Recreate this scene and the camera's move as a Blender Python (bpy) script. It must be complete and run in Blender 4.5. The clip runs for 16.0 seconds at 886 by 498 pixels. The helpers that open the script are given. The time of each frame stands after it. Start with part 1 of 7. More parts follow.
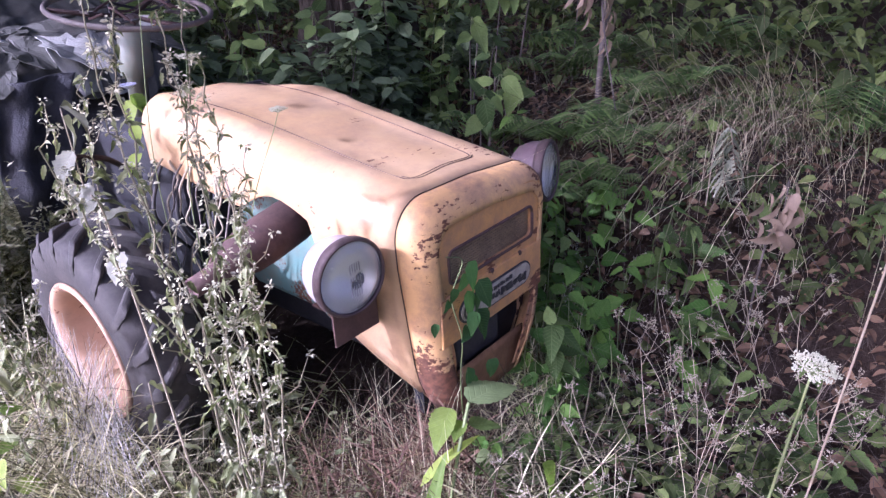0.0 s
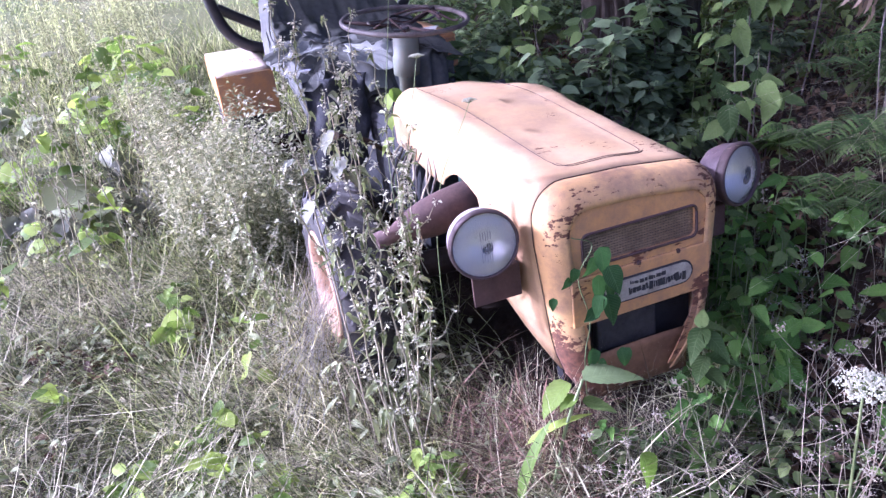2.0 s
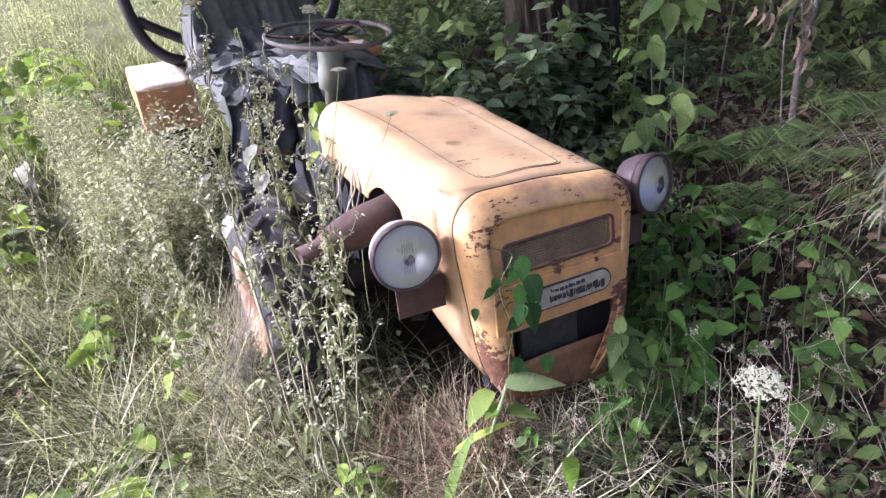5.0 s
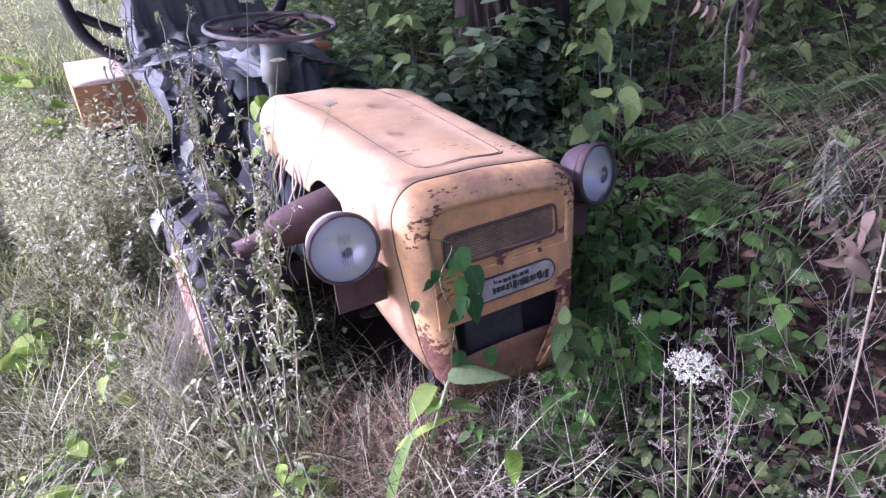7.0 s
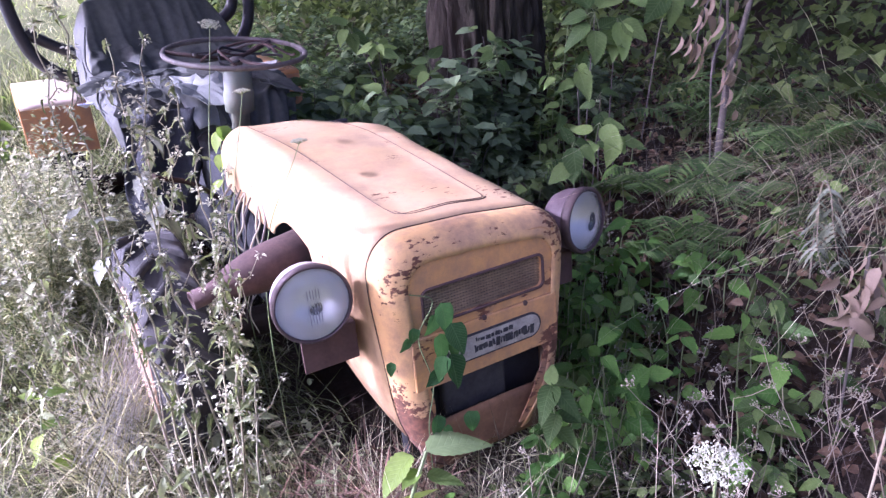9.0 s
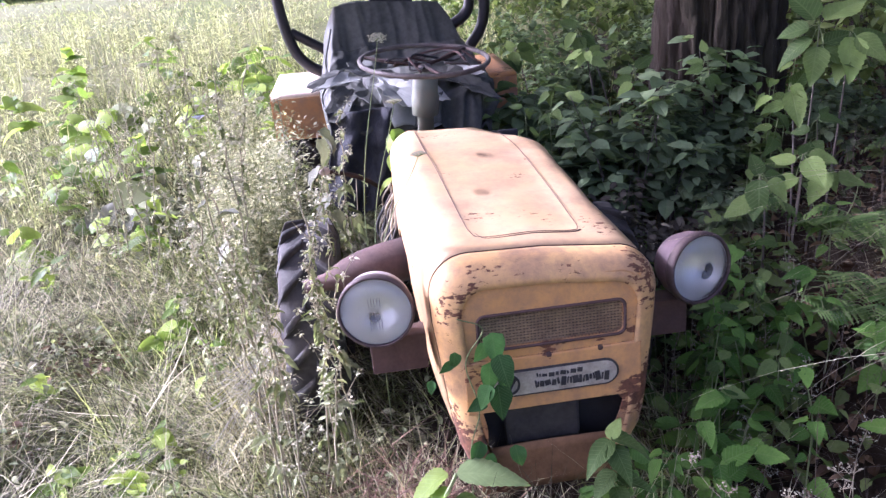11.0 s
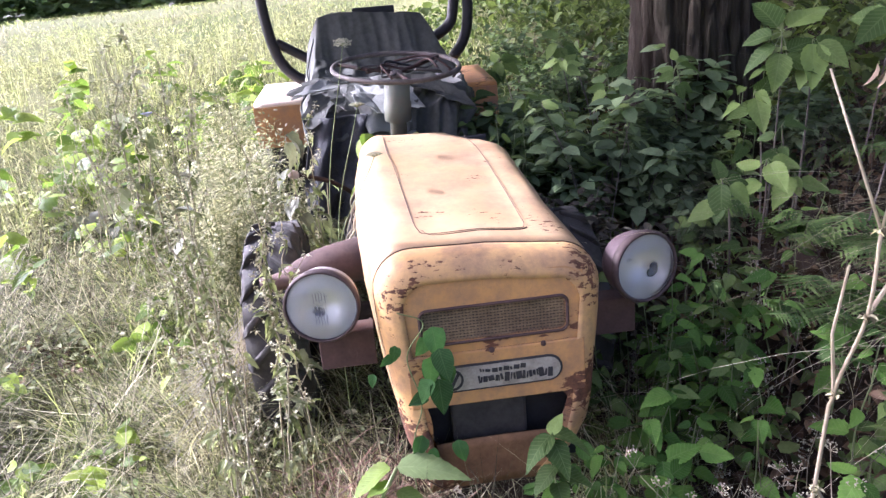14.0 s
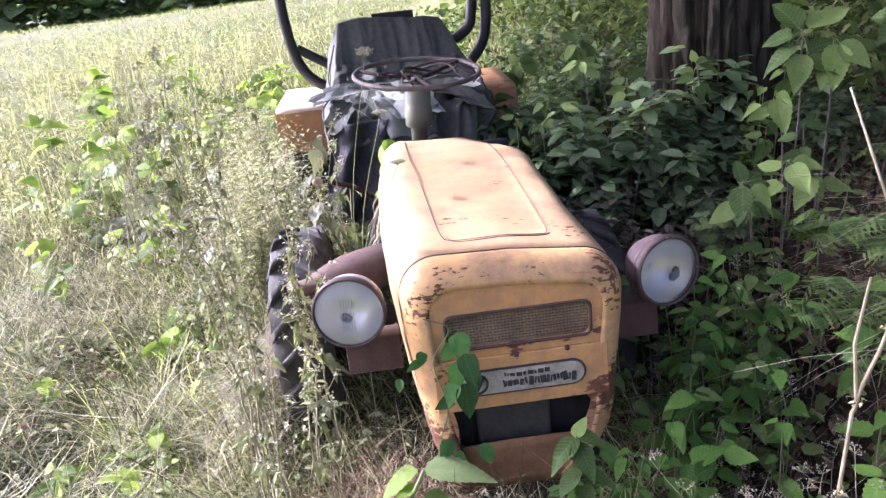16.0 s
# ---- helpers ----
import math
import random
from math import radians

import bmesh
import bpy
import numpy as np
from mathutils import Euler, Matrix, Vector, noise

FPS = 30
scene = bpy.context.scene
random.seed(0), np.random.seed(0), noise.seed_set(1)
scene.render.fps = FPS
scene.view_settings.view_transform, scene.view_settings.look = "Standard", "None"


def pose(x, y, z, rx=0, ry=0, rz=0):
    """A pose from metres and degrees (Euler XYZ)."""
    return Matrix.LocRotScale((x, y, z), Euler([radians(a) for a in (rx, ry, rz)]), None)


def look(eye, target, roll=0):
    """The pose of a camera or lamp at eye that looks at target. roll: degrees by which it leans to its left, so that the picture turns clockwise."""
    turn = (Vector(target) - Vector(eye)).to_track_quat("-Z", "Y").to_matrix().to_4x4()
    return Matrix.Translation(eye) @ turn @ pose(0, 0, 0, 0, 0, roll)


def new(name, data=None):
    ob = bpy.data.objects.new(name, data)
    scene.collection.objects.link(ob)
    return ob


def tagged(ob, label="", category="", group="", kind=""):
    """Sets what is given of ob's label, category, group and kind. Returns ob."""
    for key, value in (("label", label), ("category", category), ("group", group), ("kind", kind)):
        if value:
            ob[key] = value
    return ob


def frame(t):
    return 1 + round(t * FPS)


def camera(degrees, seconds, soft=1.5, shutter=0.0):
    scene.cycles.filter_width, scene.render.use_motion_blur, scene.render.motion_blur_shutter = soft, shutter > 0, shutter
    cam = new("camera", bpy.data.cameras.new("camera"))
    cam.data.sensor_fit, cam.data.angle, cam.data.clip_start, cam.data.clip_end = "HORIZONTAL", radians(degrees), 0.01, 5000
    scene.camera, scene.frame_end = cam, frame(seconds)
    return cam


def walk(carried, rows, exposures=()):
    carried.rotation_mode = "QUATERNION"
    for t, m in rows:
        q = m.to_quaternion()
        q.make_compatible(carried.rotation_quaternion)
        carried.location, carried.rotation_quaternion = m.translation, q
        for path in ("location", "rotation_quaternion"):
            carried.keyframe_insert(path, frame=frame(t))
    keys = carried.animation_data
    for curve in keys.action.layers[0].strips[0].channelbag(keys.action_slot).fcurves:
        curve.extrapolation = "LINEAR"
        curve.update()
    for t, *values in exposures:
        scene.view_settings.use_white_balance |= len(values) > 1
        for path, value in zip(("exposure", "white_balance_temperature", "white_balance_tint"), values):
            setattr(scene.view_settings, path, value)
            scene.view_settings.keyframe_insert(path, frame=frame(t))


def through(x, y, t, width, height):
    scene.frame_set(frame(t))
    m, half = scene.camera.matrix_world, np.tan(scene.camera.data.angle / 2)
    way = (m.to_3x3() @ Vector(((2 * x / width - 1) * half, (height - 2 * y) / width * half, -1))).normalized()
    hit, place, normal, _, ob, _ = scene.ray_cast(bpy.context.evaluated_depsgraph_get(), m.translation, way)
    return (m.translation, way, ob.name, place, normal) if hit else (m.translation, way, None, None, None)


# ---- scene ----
cam = camera(64.0, 16.0, soft=1.4)
PATH = [
    (0, (-1.152, -0.872, 1.259), (0.194, 0.328, 0.393), -3.6),
    (0.5, (-1.054, -1.049, 1.226), (0.027, 0.439, 0.441), -4.6),
    (1, (-0.912, -1.247, 1.2), (-0.001, 0.339, 0.392), -5.1),
    (1.5, (-0.896, -1.29, 1.206), (-0.208, 0.41, 0.408), -8.0),
    (2, (-0.903, -1.285, 1.208), (-0.323, 0.481, 0.47), -8.2),
    (2.5, (-0.917, -1.281, 1.216), (-0.377, 0.512, 0.513), -7.5),
    (3, (-0.936, -1.261, 1.222), (-0.442, 0.535, 0.494), -6.5),
    (3.5, (-0.922, -1.254, 1.207), (-0.318, 0.513, 0.49), -7.6),
    (4, (-0.91, -1.266, 1.208), (-0.245, 0.474, 0.481), -8.3),
    (4.2, (-0.903, -1.287, 1.22), (-0.21, 0.44, 0.489), -8.2),
    (6.3, (-0.835, -1.32, 1.16), (-0.063, 0.391, 0.467), -7.1),
    (6.5, (-0.834, -1.324, 1.159), (-0.056, 0.389, 0.48), -7.0),
    (7, (-0.813, -1.309, 1.161), (0.02, 0.356, 0.43), -7.1),
    (7.5, (-0.772, -1.234, 1.152), (0.323, 0.274, 0.425), -4.8),
    (8, (-0.83, -1.236, 1.178), (0.266, 0.289, 0.491), -5.0),
    (8.5, (-0.877, -1.208, 1.171), (0.24, 0.316, 0.516), -3.1),
    (9, (-0.768, -1.161, 1.176), (0.172, 0.467, 0.494), -5.2),
    (9.5, (-0.541, -1.11, 1.184), (0.08, 0.692, 0.579), -6.6),
    (10, (-0.467, -1.15, 1.249), (-0.018, 0.711, 0.669), -4.4),
    (10.2, (-0.451, -1.239, 1.24), (-0.099, 0.623, 0.6), -5.0),
    (12.3, (-0.178, -1.338, 1.171), (-0.118, 0.556, 0.529), -4.9),
    (12.5, (-0.186, -1.351, 1.16), (-0.149, 0.561, 0.575), -4.9),
    (13, (-0.201, -1.357, 1.161), (-0.122, 0.546, 0.553), -3.1),
    (13.5, (-0.209, -1.356, 1.171), (-0.085, 0.559, 0.607), -4.6),
    (14, (-0.205, -1.349, 1.166), (-0.048, 0.553, 0.569), -5.2),
    (14.5, (-0.186, -1.349, 1.174), (0.056, 0.539, 0.561), -4.5),
    (15, (-0.204, -1.363, 1.182), (-0.019, 0.531, 0.568), -6.3),
    (15.5, (-0.214, -1.365, 1.188), (-0.074, 0.535, 0.579), -6.3),
    (16, (-0.218, -1.369, 1.192), (-0.112, 0.537, 0.596), -6.2),
]

EXPOSURES = [
    (0.0, 1.53, 4860, 44), (1.3, 1.75, 4740, 44), (2.2, 1.95, 4620, 44), (3.0, 1.94, 4680, 27), (3.5, 1.84, 5090, 22), (4.2, 1.83, 5110, 22),
    (5.2, 1.80, 5020, 32), (6.3, 1.76, 4720, 46), (7.5, 1.74, 4740, 46), (8.5, 1.86, 4840, 42), (9.3, 2.03, 4680, 51), (10.2, 2.09, 4620, 55),
    (11.4, 2.13, 5080, 30), (12.3, 2.16, 5100, 29), (16.0, 2.19, 5150, 30),
]
walk(cam, [(t, look(eye, target, roll)) for t, eye, target, roll in PATH], EXPOSURES)

# ---- light: low sun from behind on the meadow side, clear sky ----
SUN_AZ = Vector((-0.86, 0.37, 0.0)).normalized()
SUN_EL = radians(33)
SUN_DIR = Vector((SUN_AZ.x * math.cos(SUN_EL), SUN_AZ.y * math.cos(SUN_EL), math.sin(SUN_EL)))
world = bpy.data.worlds.new("world")
scene.world = world
world.use_nodes = True
wn = world.node_tree.nodes
sky = wn.new("ShaderNodeTexSky")
sky.sky_type, sky.sun_disc = "NISHITA", False
sky.air_density, sky.dust_density, sky.ozone_density = 0.32, 9.5, 0.2
sky.sun_elevation, sky.sun_rotation = SUN_EL, math.atan2(SUN_AZ.x, SUN_AZ.y)
wn["Background"].inputs[1].default_value = 0.15
world.node_tree.links.new(sky.outputs[0], wn["Background"].inputs[0])
sun = new("sun", bpy.data.lights.new("sun", "SUN"))
sun.data.energy, sun.data.angle, sun.data.color = 2.65, radians(0.6), (1.0, 0.945, 0.85)
sun.matrix_world = look(SUN_DIR * 30, (0, 0, 0))


# ---- materials ----
def material(name, rough=0.6, metal=0.0, spec=0.4):
    m = bpy.data.materials.new(name)
    m.use_nodes = True
    b = m.node_tree.nodes["Principled BSDF"]
    b.inputs["Roughness"].default_value = rough
    b.inputs["Metallic"].default_value = metal
    b.inputs["Specular IOR Level"].default_value = spec
    return m, m.node_tree, b


def noise_tex(nt, scale, detail=4.0, rough=0.6, coords="Object"):
    tc = nt.nodes.new("ShaderNodeTexCoord")
    n = nt.nodes.new("ShaderNodeTexNoise")
    n.inputs["Scale"].default_value, n.inputs["Detail"].default_value, n.inputs["Roughness"].default_value = scale, detail, rough
    nt.links.new(tc.outputs[coords], n.inputs["Vector"])
    return n.outputs["Fac"]


def ramp(nt, fac, stops):
    r = nt.nodes.new("ShaderNodeValToRGB")
    el = r.color_ramp.elements
    while len(el) < len(stops):
        el.new(0.5)
    for e, (p, c) in zip(el, stops):
        e.position, e.color = p, (*c, 1) if len(c) == 3 else c
    nt.links.new(fac, r.inputs[0])
    return r.outputs[0]


def mix(nt, fac, a, b, blend="MIX"):
    m = nt.nodes.new("ShaderNodeMix")
    m.data_type, m.blend_type = "RGBA", blend
    for sock, v in ((m.inputs[0], fac), (m.inputs[6], a), (m.inputs[7], b)):
        if hasattr(v, "is_linked"):
            nt.links.new(v, sock)
        elif isinstance(v, tuple):
            sock.default_value = (*v, 1)
        else:
            sock.default_value = v
    return m.outputs[2]


def bump(nt, b, height, strength, dist):
    n = nt.nodes.new("ShaderNodeBump")
    n.inputs["Strength"].default_value, n.inputs["Distance"].default_value = strength, dist
    nt.links.new(height, n.inputs["Height"])
    nt.links.new(n.outputs[0], b.inputs["Normal"])


def two_scale(name, dark, light, scale, rough=0.7, metal=0.0, strength=0.3, dist=0.004, spec=0.4):
    """A surface that varies at a coarse and a fine scale."""
    m, nt, b = material(name, rough, metal, spec)
    big = noise_tex(nt, scale)
    fine = noise_tex(nt, scale * 9, 6.0, 0.7)
    c = mix(nt, 0.35, ramp(nt, big, [(0.3, dark), (0.7, light)]), ramp(nt, fine, [(0.3, dark), (0.7, light)]))
    nt.links.new(c, b.inputs["Base Color"])
    bump(nt, b, fine, strength, dist)
    return m


def painted_metal(name, paint_a, paint_b, chips, rough=0.42, spots=(), grime=0.42):
    """Faded sheet-metal paint with rust chips, dull stains and fine scratches."""
    m, nt, b = material(name, rough, 0.0, 0.45)
    fade = ramp(nt, noise_tex(nt, 5.0, 5.0, 0.6), [(0.3, paint_a), (0.72, paint_b)])
    stain = ramp(nt, noise_tex(nt, 8.0, 7.0, 0.74), [(0.44, (0, 0, 0)), (0.68, (1, 1, 1))])
    c = mix(nt, grime, fade, mix(nt, stain, fade, (0.26, 0.16, 0.10)))
    specks = ramp(nt, noise_tex(nt, 24.0, 8.0, 0.8), [(0.50, (0, 0, 0)), (0.74, (1, 1, 1))])
    c = mix(nt, grime * 0.55, c, mix(nt, specks, c, (0.20, 0.135, 0.09)))
    chip_big = noise_tex(nt, 6.5, 3.0, 0.5)
    chip_fine = noise_tex(nt, 95.0, 6.0, 0.66)
    flat = nt.nodes.new("ShaderNodeMapping")
    flat.inputs["Scale"].default_value = (0.42, 1.0, 1.0)
    fine_node = chip_fine.node
    nt.links.new(fine_node.inputs["Vector"].links[0].from_socket, flat.inputs["Vector"])
    nt.links.new(flat.outputs[0], fine_node.inputs["Vector"])
    add = nt.nodes.new("ShaderNodeMath")
    add.operation = "MULTIPLY"
    nt.links.new(chip_big, add.inputs[0])
    nt.links.new(chip_fine, add.inputs[1])
    total = add.outputs[0]
    for at, radius in spots:
        # bare metal gathers where the paint was knocked off
        dist = nt.nodes.new("ShaderNodeVectorMath")
        dist.operation = "DISTANCE"
        dist.inputs[1].default_value = at
        nt.links.new(nt.nodes.new("ShaderNodeTexCoord").outputs["Object"], dist.inputs[0])
        near = ramp(nt, dist.outputs["Value"], [(radius * 0.3, (1, 1, 1)), (radius * 1.7, (0, 0, 0))])
        worn = nt.nodes.new("ShaderNodeMath")
        worn.operation = "MULTIPLY_ADD"
        worn.inputs[1].default_value = 0.115
        nt.links.new(near, worn.inputs[0])
        nt.links.new(total, worn.inputs[2])
        total = worn.outputs[0]
    rust_fac = ramp(nt, total, [(chips, (0, 0, 0)), (chips + 0.018, (1, 1, 1))])
    rust = ramp(nt, noise_tex(nt, 60.0, 4.0), [(0.3, (0.075, 0.034, 0.018)), (0.7, (0.20, 0.088, 0.045))])
    c = mix(nt, rust_fac, c, rust)
    nt.links.new(c, b.inputs["Base Color"])
    rr = ramp(nt, rust_fac, [(0.0, (rough,) * 3), (1.0, (0.85,) * 3)])
    nt.links.new(rr, b.inputs["Roughness"])
    inv = nt.nodes.new("ShaderNodeMath")
    inv.operation = "SUBTRACT"
    inv.inputs[0].default_value = 1.0
    nt.links.new(rust_fac, inv.inputs[1])
    bump(nt, b, inv.outputs[0], 0.35, 0.0015)
    return m


def leaf_material(name, dark, light, scale=60.0, rough=0.5, through=0.45, per_object=False, gloss=0.15):
    """A leaf: colour that varies from leaf to leaf, veins and blotches, light shining through."""
    m, nt, b = material(name, rough, 0.0, gloss)
    if per_object:
        rnd = nt.nodes.new("ShaderNodeObjectInfo").outputs["Random"]
    else:
        rnd = nt.nodes.new("ShaderNodeNewGeometry").outputs["Random Per Island"]
    tone = ramp(nt, rnd, [(0.0, tuple(v * 0.7 for v in dark)), (0.3, dark), (0.8, light), (1.0, tuple(min(1.0, v * 1.4) for v in light))])
    blot = ramp(nt, noise_tex(nt, 4.5 if per_object else scale, 5.0, 0.65), [(0.35, (0.62, 0.62, 0.62)), (0.65, (1, 1, 1))])
    c = mix(nt, 0.6, tone, blot, "MULTIPLY")
    if per_object:
        # midrib and slanting side veins, in the leaf's own length
        sep = nt.nodes.new("ShaderNodeSeparateXYZ")
        nt.links.new(nt.nodes.new("ShaderNodeTexCoord").outputs["Object"], sep.inputs[0])
        ab = nt.nodes.new("ShaderNodeMath")
        ab.operation = "ABSOLUTE"
        nt.links.new(sep.outputs[0], ab.inputs[0])
        slant = nt.nodes.new("ShaderNodeMath")
        slant.operation, slant.inputs[1].default_value = "MULTIPLY_ADD", -0.8
        nt.links.new(ab.outputs[0], slant.inputs[0])
        nt.links.new(sep.outputs[1], slant.inputs[2])
        wave = nt.nodes.new("ShaderNodeMath")
        wave.operation, wave.inputs[1].default_value = "MULTIPLY", 58.0
        nt.links.new(slant.outputs[0], wave.inputs[0])
        sine = nt.nodes.new("ShaderNodeMath")
        sine.operation = "SINE"
        nt.links.new(wave.outputs[0], sine.inputs[0])
        vein = ramp(nt, sine.outputs[0], [(0.72, (0, 0, 0)), (1.0, (1, 1, 1))])
        rib = ramp(nt, ab.outputs[0], [(0.006, (1, 1, 1)), (0.022, (0, 0, 0))])
        lines = mix(nt, 1.0, vein, rib, "LIGHTEN")
        c = mix(nt, 0.14, c, mix(nt, lines, c, (0.30, 0.36, 0.16)))
        inv = nt.nodes.new("ShaderNodeInvert")
        nt.links.new(lines, inv.inputs[1])
        bump(nt, b, inv.outputs[0], 0.35, 0.002)
    nt.links.new(c, b.inputs["Base Color"])
    t = nt.nodes.new("ShaderNodeBsdfTranslucent")
    tint = mix(nt, 1.0, c, (1.2, 1.3, 0.75), "MULTIPLY")
    nt.links.new(tint, t.inputs[0])
    add = nt.nodes.new("ShaderNodeMixShader")
    add.inputs[0].default_value = through
    nt.links.new(b.outputs[0], add.inputs[1])
    nt.links.new(t.outputs[0], add.inputs[2])
    nt.links.new(add.outputs[0], nt.nodes["Material Output"].inputs[0])
    return m


PAINT = painted_metal("orange_paint", (0.465, 0.295, 0.130), (0.525, 0.365, 0.200), 0.395, 0.45, (((0.05, 0.45, 0.80), 0.03), ((0.16, 0.16, 0.73), 0.04)), 0.6)
PAINT_NOSE = painted_metal("orange_nose_paint", (0.585, 0.345, 0.126), (0.645, 0.405, 0.172), 0.428, 0.45, (((-0.15, 0.01, 0.685), 0.035), ((-0.05, 0.01, 0.70), 0.06), ((0.06, 0.01, 0.69), 0.05), ((0.13, 0.035, 0.715), 0.07), ((0.19, 0.01, 0.67), 0.07), ((0.225, 0.03, 0.60), 0.05), ((-0.2, 0.02, 0.26), 0.17), ((-0.22, 0.05, 0.24), 0.11), ((-0.17, 0.0, 0.26), 0.10), ((0.2, 0.02, 0.25), 0.17), ((-0.215, 0.02, 0.46), 0.075), ((-0.20, 0.01, 0.62), 0.05), ((0.235, 0.04, 0.44), 0.07), ((0.235, 0.06, 0.36), 0.09)), 0.9)
PAINT_FACE = painted_metal("orange_face_paint", (0.53, 0.278, 0.086), (0.62, 0.338, 0.120), 0.405, 0.5, (((-0.01, 0.0, 0.515), 0.03), ((0.10, 0.0, 0.52), 0.03), ((0.16, 0.0, 0.55), 0.05), ((-0.17, 0.0, 0.40), 0.06), ((0.17, 0.0, 0.42), 0.035), ((0.19, 0.0, 0.33), 0.07), ((-0.185, 0.0, 0.49), 0.06), ((-0.19, 0.0, 0.60), 0.035), ((0.0, 0.0, 0.392), 0.03)), 0.9)
PAINT_OLD = painted_metal("orange_paint_worn", (0.55, 0.24, 0.06), (0.64, 0.32, 0.10), 0.345, 0.55)
RIM_PAINT = painted_metal("rusty_rim_paint", (0.42, 0.25, 0.14), (0.54, 0.37, 0.24), 0.34, 0.7)
# orange paint with strong sunlight mixed into its colour, for the left mudguard top
SUNLIT_PAINT = painted_metal("sunlit_pale_paint", (0.66, 0.50, 0.34), (0.76, 0.66, 0.52), 0.37, 0.5)
PAINT_STAINED = painted_metal("rust_stained_paint", (0.42, 0.19, 0.060), (0.56, 0.29, 0.10), 0.385, 0.6, (), 0.9)
PAINT_RUSTY = painted_metal("rust_eaten_paint", (0.34, 0.16, 0.055), (0.50, 0.25, 0.085), 0.27, 0.65, (), 0.95)
MESH_TAN = two_scale("tan_rusty_wire", (0.07, 0.042, 0.024), (0.40, 0.29, 0.16), 9.0, 0.7)
GREEN_PAINT = painted_metal("green_engine_paint", (0.10, 0.20, 0.17), (0.16, 0.28, 0.24), 0.30, 0.6)
GREY_GREEN = painted_metal("grey_green_paint", (0.10, 0.115, 0.080), (0.155, 0.17, 0.12), 0.42, 0.6)
RUST = two_scale("rusty_steel", (0.048, 0.029, 0.023), (0.125, 0.074, 0.060), 14.0, 0.8, 0.1)
RUST_ORANGE = two_scale("red_brown_rusted_paint", (0.12, 0.060, 0.026), (0.30, 0.165, 0.075), 12.0, 0.8)
DUSTY = two_scale("dusty_rusted_paint", (0.24, 0.18, 0.15), (0.50, 0.42, 0.36), 12.0, 0.9)
RUST_DARK = two_scale("dark_rusty_steel", (0.022, 0.014, 0.011), (0.06, 0.032, 0.024), 18.0, 0.75, 0.2)
BLACK_STEEL = two_scale("black_painted_tube", (0.012, 0.011, 0.010), (0.035, 0.030, 0.027), 12.0, 0.5, 0.0)
WEATHERED = two_scale("weathered_grey_brown_rim", (0.060, 0.047, 0.040), (0.16, 0.135, 0.115), 18.0, 0.7)
RUBBER = two_scale("dusty_rubber", (0.018, 0.017, 0.015), (0.080, 0.072, 0.060), 9.0, 0.8)
SOOT = two_scale("dark_radiator", (0.010, 0.010, 0.011), (0.03, 0.03, 0.03), 20.0, 0.8)
def tarp_material():
    """Dull crumpled sheet with sharp creases and dusty patches."""
    m, nt, b = material("dark_grey_tarpaulin", 0.7, 0.0, 0.3)
    c = mix(nt, 0.4, ramp(nt, noise_tex(nt, 5.0), [(0.3, (0.052, 0.052, 0.042)), (0.7, (0.100, 0.100, 0.082))]), ramp(nt, noise_tex(nt, 40.0, 6.0, 0.7), [(0.3, (0.040, 0.040, 0.032)), (0.7, (0.125, 0.125, 0.102))]))
    nt.links.new(c, b.inputs["Base Color"])
    tc, crease = nt.nodes.new("ShaderNodeTexCoord"), nt.nodes.new("ShaderNodeTexNoise")
    crease.noise_type = "RIDGED_MULTIFRACTAL"
    crease.inputs["Scale"].default_value, crease.inputs["Detail"].default_value, crease.inputs["Distortion"].default_value = 4.5, 3.0, 0.6
    nt.links.new(tc.outputs["Object"], crease.inputs["Vector"])
    bump(nt, b, crease.outputs["Fac"], 0.5, 0.008)
    return m


TARP = tarp_material()
TARP_PALE = two_scale("pale_grey_tarpaulin", (0.24, 0.24, 0.21), (0.38, 0.38, 0.33), 8.0, 0.6, 0.0, 0.4, 0.006)
CHROME = two_scale("dull_reflector", (0.60, 0.59, 0.53), (0.86, 0.85, 0.78), 18.0, 0.33, 0.72, 0.14, 0.001)
BADGE_WHITE = two_scale("weathered_white_badge", (0.20, 0.175, 0.13), (0.52, 0.48, 0.38), 34.0, 0.75)
BADGE_DARK = two_scale("badge_black", (0.02, 0.02, 0.02), (0.06, 0.055, 0.05), 60.0, 0.7)
def bark_material():
    """Furrowed bark: dark cracks that run up the trunk, paler ridges, mossy patches."""
    m, nt, b = material("rough_bark", 0.95, 0.0, 0.15)
    tc, mp, ns = nt.nodes.new("ShaderNodeTexCoord"), nt.nodes.new("ShaderNodeMapping"), nt.nodes.new("ShaderNodeTexNoise")
    mp.inputs["Scale"].default_value = (1.0, 1.0, 0.14)
    ns.inputs["Scale"].default_value, ns.inputs["Detail"].default_value, ns.inputs["Roughness"].default_value = 26.0, 5.0, 0.65
    nt.links.new(tc.outputs["Object"], mp.inputs["Vector"])
    nt.links.new(mp.outputs[0], ns.inputs["Vector"])
    ridge = ramp(nt, ns.outputs["Fac"], [(0.38, (0.015, 0.011, 0.008)), (0.50, (0.040, 0.033, 0.024)), (0.70, (0.088, 0.074, 0.054))])
    c = mix(nt, 0.35, ridge, ramp(nt, noise_tex(nt, 3.0), [(0.4, (0.062, 0.048, 0.034)), (0.7, (0.05, 0.058, 0.03))]))
    nt.links.new(c, b.inputs["Base Color"])
    bump(nt, b, ns.outputs["Fac"], 1.0, 0.03)
    return m


